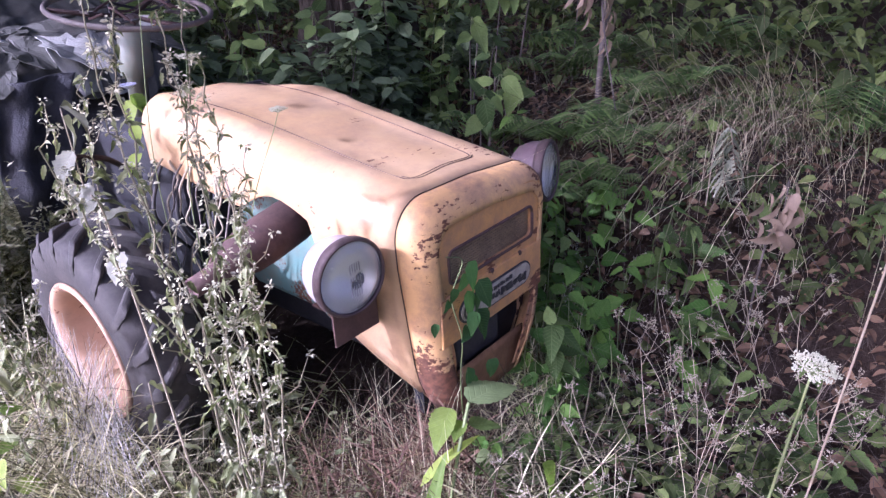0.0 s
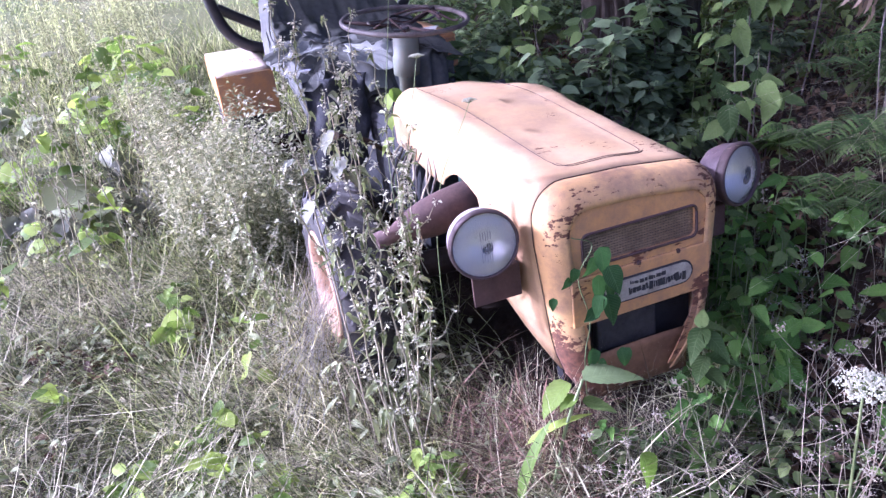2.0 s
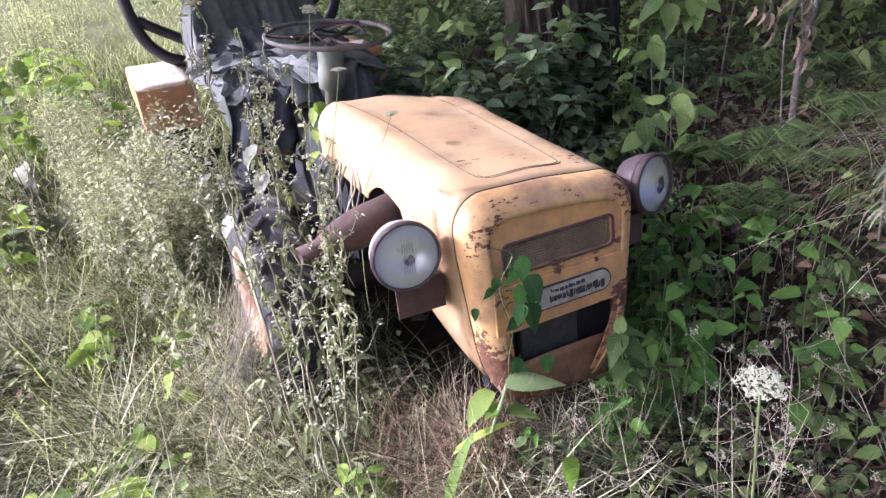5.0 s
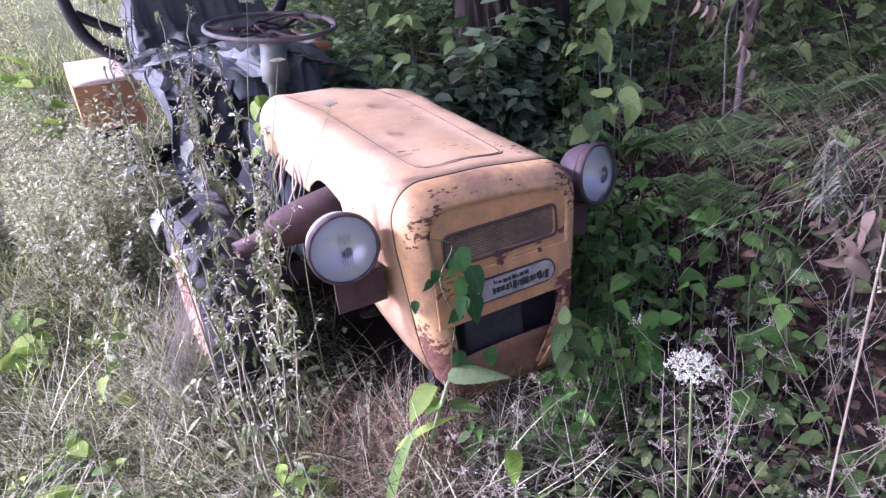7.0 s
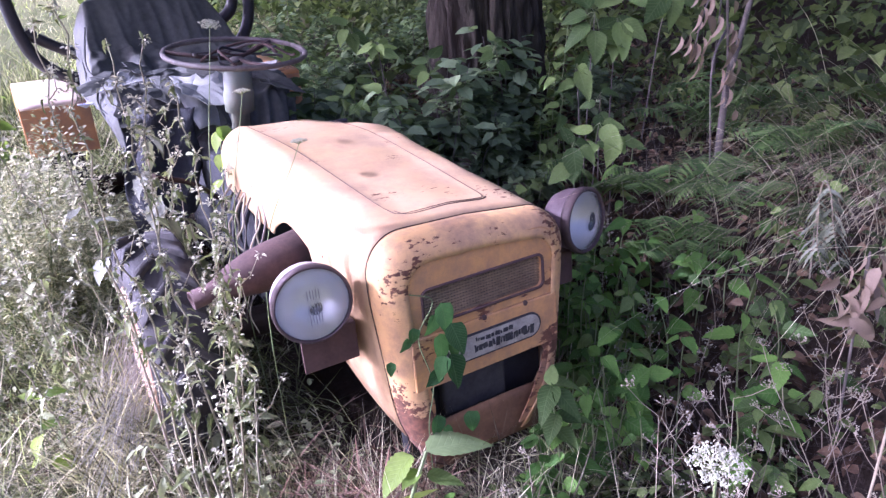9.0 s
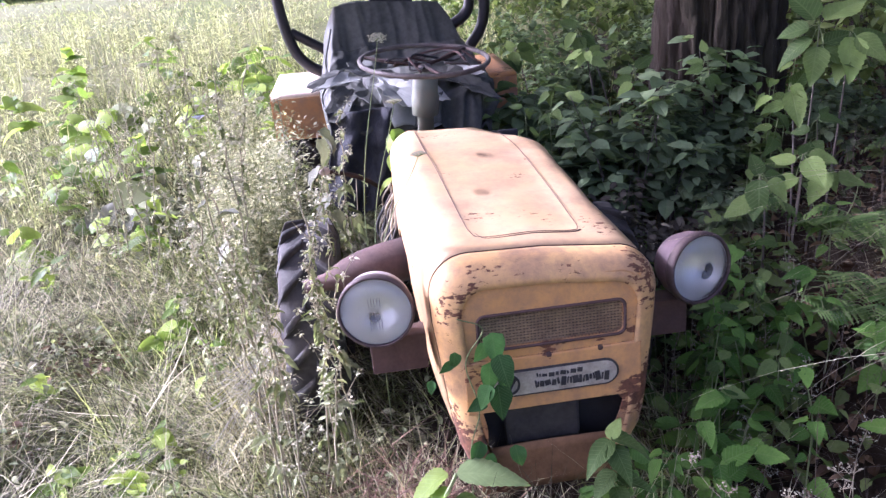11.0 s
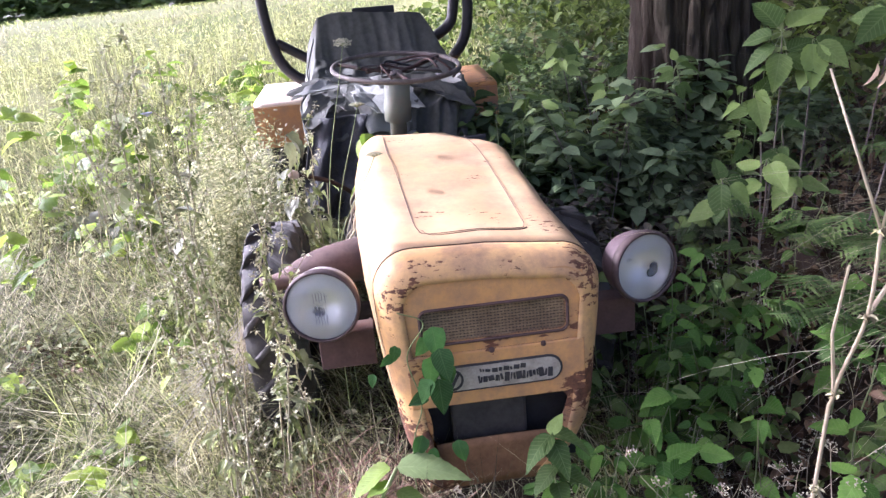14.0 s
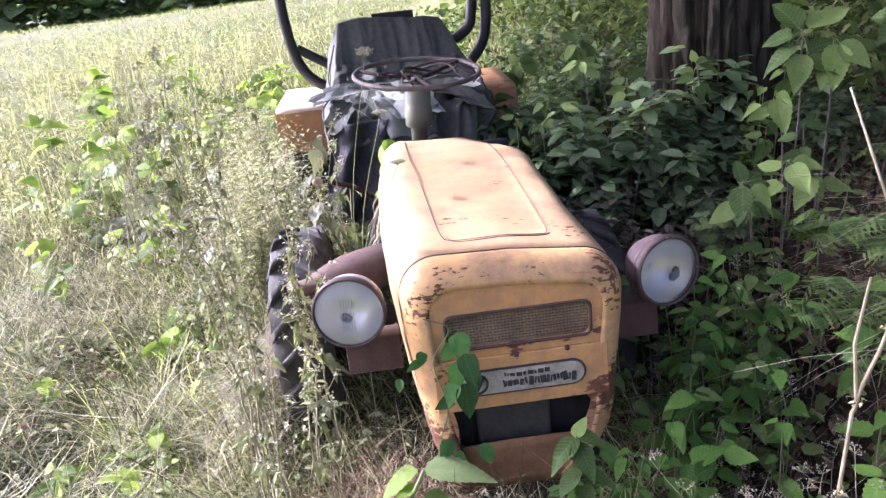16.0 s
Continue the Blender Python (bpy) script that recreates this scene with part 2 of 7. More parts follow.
BARK = bark_material()
DEADWOOD = two_scale("grey_dead_wood", (0.06, 0.050, 0.040), (0.19, 0.165, 0.135), 16.0, 0.9)
def ground_material():
    """Dark litter on the bank, matted grass and thatch on the meadow."""
    m, nt, b = material("thatch_and_litter", 0.95, 0.0, 0.2)
    big, fine = noise_tex(nt, 3.0), noise_tex(nt, 45.0, 6.0, 0.7)
    litter = mix(nt, 0.5, ramp(nt, big, [(0.3, (0.020, 0.014, 0.010)), (0.7, (0.060, 0.042, 0.028))]), ramp(nt, fine, [(0.3, (0.010, 0.007, 0.005)), (0.75, (0.066, 0.046, 0.030))]))
    thatch = mix(nt, 0.5, ramp(nt, noise_tex(nt, 0.35), [(0.35, (0.090, 0.120, 0.030)), (0.65, (0.19, 0.19, 0.070))]), ramp(nt, fine, [(0.3, (0.030, 0.032, 0.012)), (0.75, (0.21, 0.19, 0.085))]))
    sep = nt.nodes.new("ShaderNodeSeparateXYZ")
    nt.links.new(nt.nodes.new("ShaderNodeTexCoord").outputs["Object"], sep.inputs[0])
    far = nt.nodes.new("ShaderNodeMapRange")
    far.inputs[1].default_value, far.inputs[2].default_value = -0.2, -2.2
    nt.links.new(sep.outputs[0], far.inputs[0])
    beyond = nt.nodes.new("ShaderNodeMapRange")
    beyond.inputs[1].default_value, beyond.inputs[2].default_value = 4.0, 6.0
    nt.links.new(sep.outputs[1], beyond.inputs[0])
    near = nt.nodes.new("ShaderNodeMapRange")
    near.inputs[1].default_value, near.inputs[2].default_value = -1.1, -1.9
    nt.links.new(sep.outputs[1], near.inputs[0])
    mask = mix(nt, 1.0, mix(nt, 1.0, far.outputs[0], beyond.outputs[0], "LIGHTEN"), near.outputs[0], "LIGHTEN")
    nt.links.new(mix(nt, mask, litter, thatch), b.inputs["Base Color"])
    bump(nt, b, fine, 0.8, 0.03)
    return m


SOIL = ground_material()
DRY_STEM = two_scale("dry_stem", (0.22, 0.18, 0.11), (0.43, 0.37, 0.25), 30.0, 0.8)
BROWN_STEM = two_scale("grey_brown_stem", (0.17, 0.15, 0.085), (0.35, 0.32, 0.195), 30.0, 0.8)
GREEN_STEM = two_scale("green_stem", (0.10, 0.13, 0.045), (0.22, 0.26, 0.10), 30.0, 0.7)
WHITE_FLOWER = two_scale("white_flower", (0.27, 0.27, 0.16), (0.47, 0.46, 0.33), 60.0, 0.8)

GRASS = leaf_material("meadow_grass", (0.10, 0.125, 0.048), (0.41, 0.43, 0.19), 20.0, 0.55, 0.55)
HAY = leaf_material("dry_grass", (0.088, 0.076, 0.042), (0.61, 0.565, 0.355), 20.0, 0.6, 0.3)
PALE_STRAW = leaf_material("pale_straw", (0.24, 0.20, 0.12), (0.68, 0.61, 0.42), 25.0, 0.7, 0.3)
RED_STRAW = leaf_material("reddish_straw", (0.09, 0.052, 0.036), (0.30, 0.195, 0.135), 25.0, 0.7, 0.25)
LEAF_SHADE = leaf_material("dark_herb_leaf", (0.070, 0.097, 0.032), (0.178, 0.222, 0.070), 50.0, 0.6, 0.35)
LEAF_BIG = leaf_material("broad_green_leaf", (0.068, 0.116, 0.028), (0.180, 0.250, 0.068), 35.0, 0.55, 0.22, True)
LEAF_FRESH = leaf_material("fresh_green_leaf", (0.076, 0.168, 0.026), (0.158, 0.286, 0.050), 35.0, 0.5, 0.25, True)
LEAF_TAN = leaf_material("tan_withered_leaf", (0.17, 0.125, 0.085), (0.38, 0.295, 0.21), 40.0, 0.8, 0.25)
LEAF_LIGHT = leaf_material("yellow_green_leaf", (0.16, 0.24, 0.045), (0.34, 0.42, 0.09), 35.0, 0.5, 0.5, True)
LEAF_GREY = leaf_material("grey_green_leaf", (0.16, 0.185, 0.085), (0.34, 0.355, 0.19), 40.0, 0.7, 0.35)
LEAF_PALE = leaf_material("pale_withered_leaf", (0.165, 0.185, 0.080), (0.40, 0.41, 0.24), 40.0, 0.75, 0.3)
LEAF_BROWN = leaf_material("withered_brown_leaf", (0.075, 0.046, 0.028), (0.22, 0.145, 0.090), 40.0, 0.8, 0.25)
FERN = leaf_material("fern_green", (0.078, 0.140, 0.042), (0.185, 0.275, 0.085), 40.0, 0.5, 0.4)


# ---- builders ----
rng = np.random.default_rng(7)


def mesh_from(name, verts, tris, mats, smooth=False, mat_index=None):
    """A mesh out of numpy arrays of vertices and triangles."""
    me = bpy.data.meshes.new(name)
    n = len(tris)
    me.vertices.add(len(verts))
    me.vertices.foreach_set("co", np.asarray(verts, dtype=np.float32).ravel())
    me.loops.add(n * 3)
    me.loops.foreach_set("vertex_index", np.asarray(tris, dtype=np.int32).ravel())
    me.polygons.add(n)
    me.polygons.foreach_set("loop_start", np.arange(0, n * 3, 3, dtype=np.int32))
    me.polygons.foreach_set("use_smooth", np.full(n, smooth, dtype=bool))
    for m in mats:
        me.materials.append(m)
    if mat_index is not None:
        me.polygons.foreach_set("material_index", np.asarray(mat_index, dtype=np.int32))
    me.update(calc_edges=True)
    return me


ROOTS = {}


def thing(name, base, label, category, group="", kind=""):
    """An Empty at a thing's base, under which its parts hang."""
    ob = new(name)
    ob.location = base
    ob.empty_display_size = 0.05
    ROOTS[ob.name] = Vector(base)
    return tagged(ob, label, category, group, kind)


def hang(ob, parent, label=""):
    """Parent ob, whose mesh is in world coordinates, to a thing or to one of its parts."""
    ob.parent = parent
    if parent.name in ROOTS:
        ob.matrix_parent_inverse = Matrix.Translation(-ROOTS[parent.name])
    return tagged(ob, label)


def part(name, bm, mat, parent=None, label="", smooth=False, bevel=0.0):
    me = bpy.data.meshes.new(name)
    bmesh.ops.recalc_face_normals(bm, faces=bm.faces)
    for f in bm.faces:
        f.smooth = smooth
    bm.to_mesh(me)
    bm.free()
    me.materials.append(mat)
    ob = new(name, me)
    if bevel:
        mod = ob.modifiers.new("bevel", "BEVEL")
        mod.width, mod.segments, mod.limit_method, mod.angle_limit = bevel, 2, "ANGLE", radians(40)
    if parent:
        hang(ob, parent, label)
    return ob


def solidify(ob, thickness, offset=-1.0):
    mod = ob.modifiers.new("thickness", "SOLIDIFY")
    mod.thickness, mod.offset = thickness, offset
    return ob


def add_box(bm, centre, size, turn=None):
    m = Matrix.Translation(centre) @ (turn.to_4x4() if turn else Matrix.Identity(4)) @ Matrix.Diagonal((*size, 1))
    bmesh.ops.create_cube(bm, size=1.0, matrix=m)
    return bm


def box(centre, size, turn=None):
    return add_box(bmesh.new(), centre, size, turn)


def frame_of(direction):
    return Vector(direction).normalized().to_track_quat("Z", "Y").to_matrix()


def add_lathe(bm, origin, axis, profile, steps=32, close=False, cap=True):
    """Turn a profile of (radius, height) pairs round an axis."""
    q = frame_of(axis)
    origin = Vector(origin)
    rings = []
    for r, h in profile:
        ring = []
        for i in range(steps):
            a = 2 * math.pi * i / steps
            ring.append(bm.verts.new(origin + q @ Vector((r * math.cos(a), r * math.sin(a), h))))
        rings.append(ring)
    pairs = list(zip(rings[:-1], rings[1:]))
    if close:
        pairs.append((rings[-1], rings[0]))
    for a, b in pairs:
        for i in range(steps):
            j = (i + 1) % steps
            bm.faces.new((a[i], a[j], b[j], b[i]))
    if cap and not close:
        for ring in (rings[0], rings[-1]):
            try:
                bm.faces.new(ring)
            except ValueError:
                pass
    return bm


def lathe(origin, axis, profile, steps=32, close=False, cap=True):
    return add_lathe(bmesh.new(), origin, axis, profile, steps, close, cap)


def smooth_path(points, per=6):
    """A Catmull-Rom line through the points."""
    p = [Vector(q) for q in points]
    p = [2 * p[0] - p[1]] + p + [2 * p[-1] - p[-2]]
    out = []
    for i in range(1, len(p) - 2):
        for k in range(per):
            t = k / per
            a, b, c, d = p[i - 1:i + 3]
            out.append(0.5 * (2 * b + (c - a) * t + (2 * a - 5 * b + 4 * c - d) * t * t + (3 * b - a - 3 * c + d) * t ** 3))
    out.append(p[-2])
    return out


def add_tube(bm, points, radii, steps=10, cap=True):
    """A tube along points; radii is one number or one for each point."""
    pts = [Vector(p) for p in points]
    n = len(pts)
    rad = [radii] * n if isinstance(radii, (int, float)) else [radii[0] + (radii[-1] - radii[0]) * i / (n - 1) for i in range(n)] if len(radii) == 2 else list(radii)
    normal = None
    rings = []
    for i, p in enumerate(pts):
        d = (pts[min(i + 1, n - 1)] - pts[max(i - 1, 0)]).normalized()
        if normal is None:
            normal = d.orthogonal().normalized()
        normal = (normal - d * normal.dot(d)).normalized()
        side = d.cross(normal)
        rings.append([bm.verts.new(p + rad[i] * (normal * math.cos(2 * math.pi * k / steps) + side * math.sin(2 * math.pi * k / steps))) for k in range(steps)])
    for a, b in zip(rings[:-1], rings[1:]):
        for k in range(steps):
            bm.faces.new((a[k], a[(k + 1) % steps], b[(k + 1) % steps], b[k]))
    if cap:
        bm.faces.new(rings[0])
        bm.faces.new(rings[-1])
    return bm


def tube(points, radii, steps=10):
    return add_tube(bmesh.new(), points, radii, steps)


def grid(fn, us, vs):
    """A sheet of fn(u, v) over two lists of parameters."""
    bm = bmesh.new()
    g = [[bm.verts.new(fn(u, v)) for v in vs] for u in us]
    for i in range(len(us) - 1):
        for j in range(len(vs) - 1):
            bm.faces.new((g[i][j], g[i + 1][j], g[i + 1][j + 1], g[i][j + 1]))
    return bm


def lin(a, b, n):
    return [a + (b - a) * i / (n - 1) for i in range(n)]


def smoothstep(a, b, x):
    t = min(1.0, max(0.0, (x - a) / (b - a)))
    return t * t * (3 - 2 * t)


# ---- ground: a meadow that rises gently behind the tractor, with a wooded bank beside it ----
def ground_z(x, y):
    rise = 0.10 * (y - 0.75)
    if y > 4:
        # the meadow steepens behind the tractor and levels off far away
        rise = 0.325 + 0.128 * (y - 4) if y < 14 else 1.605 + 0.128 * 18 * (1 - math.exp(-(y - 14) / 18))
    if y < -3:
        rise = -0.375 + 0.0
    bank = 0.42 * smoothstep(0.45, 1.5, x) + 0.9 * smoothstep(1.4, 6.0, x)
    left = -0.02 * max(0.0, -x - 2.0) if x > -30 else -0.56
    lumps = 0.05 * noise.noise((x * 0.9, y * 0.9, 1.0)) + 0.025 * noise.noise((x * 3.1, y * 3.1, 5.0))
    return rise + bank + left + lumps


def ground_axis(lo, hi, mid, fine, growth):
    out, x, step = [mid], mid, fine
    while x < hi:
        x += step
        step = step if x < mid + 3.2 else step * growth
        out.append(x)
    x, step = mid, fine
    while x > lo:
        x -= step
        step = step if x > mid - 3.2 else step * growth
        out.insert(0, x)
    return out


gx = ground_axis(-400, 400, 0.0, 0.11, 1.18)
gy = ground_axis(-400, 400, 0.8, 0.11, 1.18)
ground = part("ground", grid(lambda x, y: (x, y, ground_z(x, y)), gx, gy), SOIL, smooth=True)
tagged(ground, "soil with leaf litter under meadow grass and weeds", "ground", kind="structure")


# ---- the tractor ----
tractor = thing("tractor", (0.0, 1.2, 0.0), "small orange tractor abandoned in weeds, paint faded and chipped", "tractor")


def top_z(x, y):
    z = 0.722 + 0.17 * (min(y, 0.66) - 0.08) + 0.045 * max(0.0, y - 0.66)
    return z - 0.07 * x


def half_width(y):
    return 0.243 + 0.032 * smoothstep(0.05, 0.40, y) - 0.012 * smoothstep(0.6, 1.0, y)


def right_width(y):
    """The hood has been pushed over: its far side stands closer in."""
    return 0.240 - 0.040 * smoothstep(0.05, 0.35, y) - 0.018 * smoothstep(0.35, 0.8, y)


NOSE, SHOULDER = 0.056, 0.085


def drawn_in(side, z):
    """How far the bonnet's sides lean in towards the ground, and round off at the lower corners."""
    return 0.10 * max(0.0, 0.60 - z) + (1.6 if side < 0 else 3.2) * max(0.0, 0.345 - z) ** 2


def section(y, inset, low_left, low_right):
    """The outline of the bonnet at y, from the left lower edge over the top to the right lower edge."""
    pts = []
    for side in (-1, 1):
        w = (half_width(y) if side < 0 else right_width(y)) - inset
        r = max(0.02, (SHOULDER if side < 0 else SHOULDER - 0.035 * smoothstep(0.06, 0.3, y)) - inset * 0.55)
        half = []
        zt = top_z(side * (w - r), y) - inset
        low = low_left if side < 0 else low_right
        for k in range(9):
            z = low + (zt - r - low) * k / 8
            half.append((side * (w - drawn_in(side, z)), z))
        for k in range(1, 9):
            a = math.pi / 2 * k / 8
            half.append((side * (w - r + r * math.cos(a)), zt - r + r * math.sin(a)))
        for k in range(1, 7):
            x = side * (w - r) * (1 - k / 6)
            half.append((x, top_z(x, y) - inset + 0.006 * (1 - abs(x) / (w - r))))
        pts.append(half)
    return pts[0] + pts[1][-2::-1]


def lower_edge(y, side):
    """Height of the bonnet's lower edge: a deep cowl in front, the engine opening, then the side panel."""
    if y < 0.27:
        return 0.195 + 0.80 * max(0.0, y - 0.03)
    if y < 0.31:
        return 0.388 + (0.655 - 0.388) * smoothstep(0.27, 0.31, y)
    if y < 0.52:
        return 0.655 + 0.035 * math.sin(math.pi * (y - 0.31) / 0.21)
    if y < 0.545:
        return 0.655 - 0.022 * smoothstep(0.52, 0.545, y)
    return 0.633 + 0.10 * (y - 0.545)


def loft(rows):
    bm = bmesh.new()
    g = [[bm.verts.new(p) for p in r] for r in rows]
    for a, b in zip(g[:-1], g[1:]):
        for i in range(len(a) - 1):
            bm.faces.new((a[i], a[i + 1], b[i + 1], b[i]))
    return bm


SEAM = 0.068


def cowl_rows():
    rows = []
    for k in range(9):
        a = math.pi / 2 * (1 - k / 8)
        y = NOSE * (1 - math.sin(a))
        rows.append([(x, y, z) for x, z in section(NOSE, NOSE * (1 - math.cos(a)), 0.178, 0.195)])
    rows.append([(x, SEAM - 0.002, z) for x, z in section(SEAM - 0.002, 0.0, 0.178, 0.195)])
    return rows


cowl = part("nose_cowl", loft(cowl_rows()), PAINT_NOSE, tractor, "orange nose cowl with rust chips", smooth=True)
solidify(cowl, 0.003)


def rear_y(x):
    return 0.985 if x < 0.02 else 0.985 - 2.0 * min(0.17, x - 0.02)


hood_rows = []
hood_ys = lin(SEAM + 0.002, 0.26, 7) + lin(0.27, 0.31, 6) + lin(0.33, 0.51, 7) + lin(0.52, 0.55, 5) + lin(0.58, 0.985, 11)
for y in hood_ys:
    row = []
    for x, z in section(y, 0.0, lower_edge(y, -1), lower_edge(y, 1)):
        yr = y if y < 0.6 else 0.6 + (y - 0.6) * (rear_y(x) - 0.6) / 0.385
        dz = 0.0
        # pressed panel on the lid
        edge = 0.118 + (0.06 if x < 0 else -0.02) * smoothstep(0.1, 0.7, y)
        if y > 0.13:
            inside = 1.0 - smoothstep(edge - 0.008, edge + 0.008, abs(x))
            dz = -0.0055 * inside * smoothstep(0.13, 0.15, y)
        row.append((x, yr, z + dz))
    hood_rows.append(row)
hood = part("hood", loft(hood_rows), PAINT, tractor, "orange sheet-metal hood with a pressed panel", smooth=True)
solidify(hood, 0.003)

# seam filler: a dark gap between cowl and hood
gap = loft([[(x * 0.985, y, z - 0.006) for x, z in section(SEAM, 0.003, 0.19, 0.19)] for y in (SEAM - 0.006, SEAM + 0.006)])
part("seam_strip", gap, RUST_DARK, tractor, "dark rusty seam")
line = [(x * 1.001, SEAM, z + 0.0004) for x, z in section(SEAM, 0.0, 0.24, 0.24)]
part("seam_line", tube(line, 0.0010, 6), RUST_DARK, tractor, "rust-dark line of the cowl seam")


def rounded_rect(x0, x1, z0, z1, r, n=6):
    pts = []
    for cx, cz, a0 in ((x1 - r, z1 - r, 0), (x0 + r, z1 - r, 90), (x0 + r, z0 + r, 180), (x1 - r, z0 + r, 270)):
        for k in range(n + 1):
            a = radians(a0 + 90 * k / n)
            pts.append((cx + r * math.cos(a), cz + r * math.sin(a)))
    return pts


def holed_panel(outer, inner, y, depth, slope=0.0):
    """A sheet with an opening whose rim is turned inwards."""
    bm = bmesh.new()
    rings = [[bm.verts.new((x, yy + slope, z)) for x, z in pts] for pts, yy in ((outer, y), (inner, y), ([(x * 0.985, 0.985 * (z - 0.57) + 0.57) for x, z in inner], y + depth))]
    for a, b in zip(rings[:-1], rings[1:]):
        for i in range(len(a)):
            j = (i + 1) % len(a)
            bm.faces.new((a[i], a[j], b[j], b[i]))
    return bm


def plate(outline, y0, y1):
    bm = bmesh.new()
    a = [bm.verts.new((x, y0, z)) for x, z in outline]
    b = [bm.verts.new((x, y1, z)) for x, z in outline]
    bm.faces.new(a)
    bm.faces.new(b[::-1])
    for i in range(len(a)):
        j = (i + 1) % len(a)
        bm.faces.new((a[i], b[i], b[j], a[j]))
    return bm


FACE_W = half_width(NOSE) - NOSE + 0.004
g_out = rounded_rect(-FACE_W, FACE_W, 0.512, top_z(0, NOSE) - NOSE + 0.014, 0.045)
g_in = rounded_rect(-0.156, 0.156, 0.533, 0.612, 0.016)
part("grille_surround", holed_panel(g_out, g_in, 0.004, 0.020), PAINT_FACE, tractor, "orange grille surround with rusty rim")
part("grille_rim", tube([(x, 0.003, z) for x, z in g_in + g_in[:1]], 0.0036, 6), RUST, tractor, "rust along the rim of the grille opening", smooth=True)
for s in (-1, 1):
    for z in (0.527, 0.640):
        part("corner_plate", box((s * (FACE_W - 0.016), 0.0085, z), (0.034, 0.005, 0.046)), PAINT_FACE, tractor)
band = part("badge_band", box((0, 0.004, 0.450), (2 * FACE_W, 0.008, 0.122)), PAINT_FACE, tractor, bevel=0.003)
for x, z in ((-0.010, 0.508), (0.101, 0.508)):
    part("bolt", lathe((x, 0.001, z), (0, -1, 0), [(0.0065, -0.002), (0.006, 0.002), (0.002, 0.003)], 8), RUST, tractor, "rusty bolt head")
for sd in (-1, 1):
    # a flange on either side of the open bottom, its inner edge eaten away in a curve
    drop = [0.179 * k / 12 for k in range(13)]
    if sd < 0:
        inner = [(-0.158 + 0.030 * (d / 0.179) ** 2 + 0.006 * math.sin(40 * d), 0.389 - d) for d in drop]
    else:
        inner = [(max(0.030, 0.152 - 1.1 * d ** 1.5) - 0.012 * (1.0 - smoothstep(0.0, 0.016, d)), 0.389 - d) for d in drop]
    edge = inner + [(sd * (FACE_W - drawn_in(sd, z)), z) for _, z in inner[::-1]]
    solidify(part("lower_flange", plate(edge, 0.002, 0.006), PAINT_RUSTY, tractor, "rust-eaten orange flange beside the lower opening"), 0.002)
plate_bm = grid(lambda a, b: (a, 0.040 - 0.014 * math.cos(math.pi * a / 0.36) - 0.006 * b, 0.170 + 0.122 * b - 0.012 * (a / 0.15) ** 2), lin(-0.168, 0.145, 25), lin(0.0, 1.0, 6))
solidify(part("lower_plate", plate_bm, RUST_ORANGE, tractor, "red-brown rusted lower plate, bowed forwards", smooth=True), 0.004)
part("radiator", box((0, 0.090, 0.42), (0.38, 0.03, 0.48)), SOOT, tractor, "dark radiator core behind the openings")
part("battery_box", box((-0.02, 0.056, 0.330), (0.17, 0.03, 0.115)), RUBBER, tractor, "dusty black box behind the opening", bevel=0.008)


def expanded_mesh(x0, x1, z0, z1, y):
    """Slotted metal: slightly wavy strands tied by short bridges, set like bricks."""
    bm = bmesh.new()
    mr = random.Random(6)
    dx, dz, half = 0.0150, 0.0066, 0.0018
    for r in range(int((z1 - z0) / dz) + 1):
        z = z0 + dz * r
        n = int((x1 - x0) / dx) * 2
        top, low, back = [], [], []
        for k in range(n + 1):
            x = x0 + dx * k / 2
            w = 0.0009 * (1 if (k + r) % 2 else -1) + mr.uniform(-0.0002, 0.0002)
            top.append(bm.verts.new((x, y, z + w + half)))
            low.append(bm.verts.new((x, y, z + w - half)))
            back.append(bm.verts.new((x, y + 0.003, z + w + half)))
        for k in range(n):
            bm.faces.new((low[k], low[k + 1], top[k + 1], top[k]))
            bm.faces.new((top[k], top[k + 1], back[k + 1], back[k]))
        for k in range(r % 2, n, 2):
            x = x0 + dx * k / 2
            bm.faces.new([bm.verts.new(p) for p in ((x - 0.002, y + 0.0006, z), (x + 0.002, y + 0.0006, z), (x + 0.002, y + 0.0006, z + dz), (x - 0.002, y + 0.0006, z + dz))])
    return bm


part("grille_mesh", expanded_mesh(-0.158, 0.158, 0.531, 0.610, 0.014), MESH_TAN, tractor, "rusty expanded-metal grille")

# badge: pale plate with a round end, dark rim and unreadable lettering
BADGE_Z, BADGE_H = 0.452, 0.026


def badge_outline(x0, x1, z, h, n=10):
    right = [(x1 - h + h * math.sin(math.pi * k / n), z - h * math.cos(math.pi * k / n)) for k in range(n + 1)]
    left = [(x0 + h - h * math.sin(math.pi * k / n), z + h * math.cos(math.pi * k / n)) for k in range(n + 1)]
    return right + left


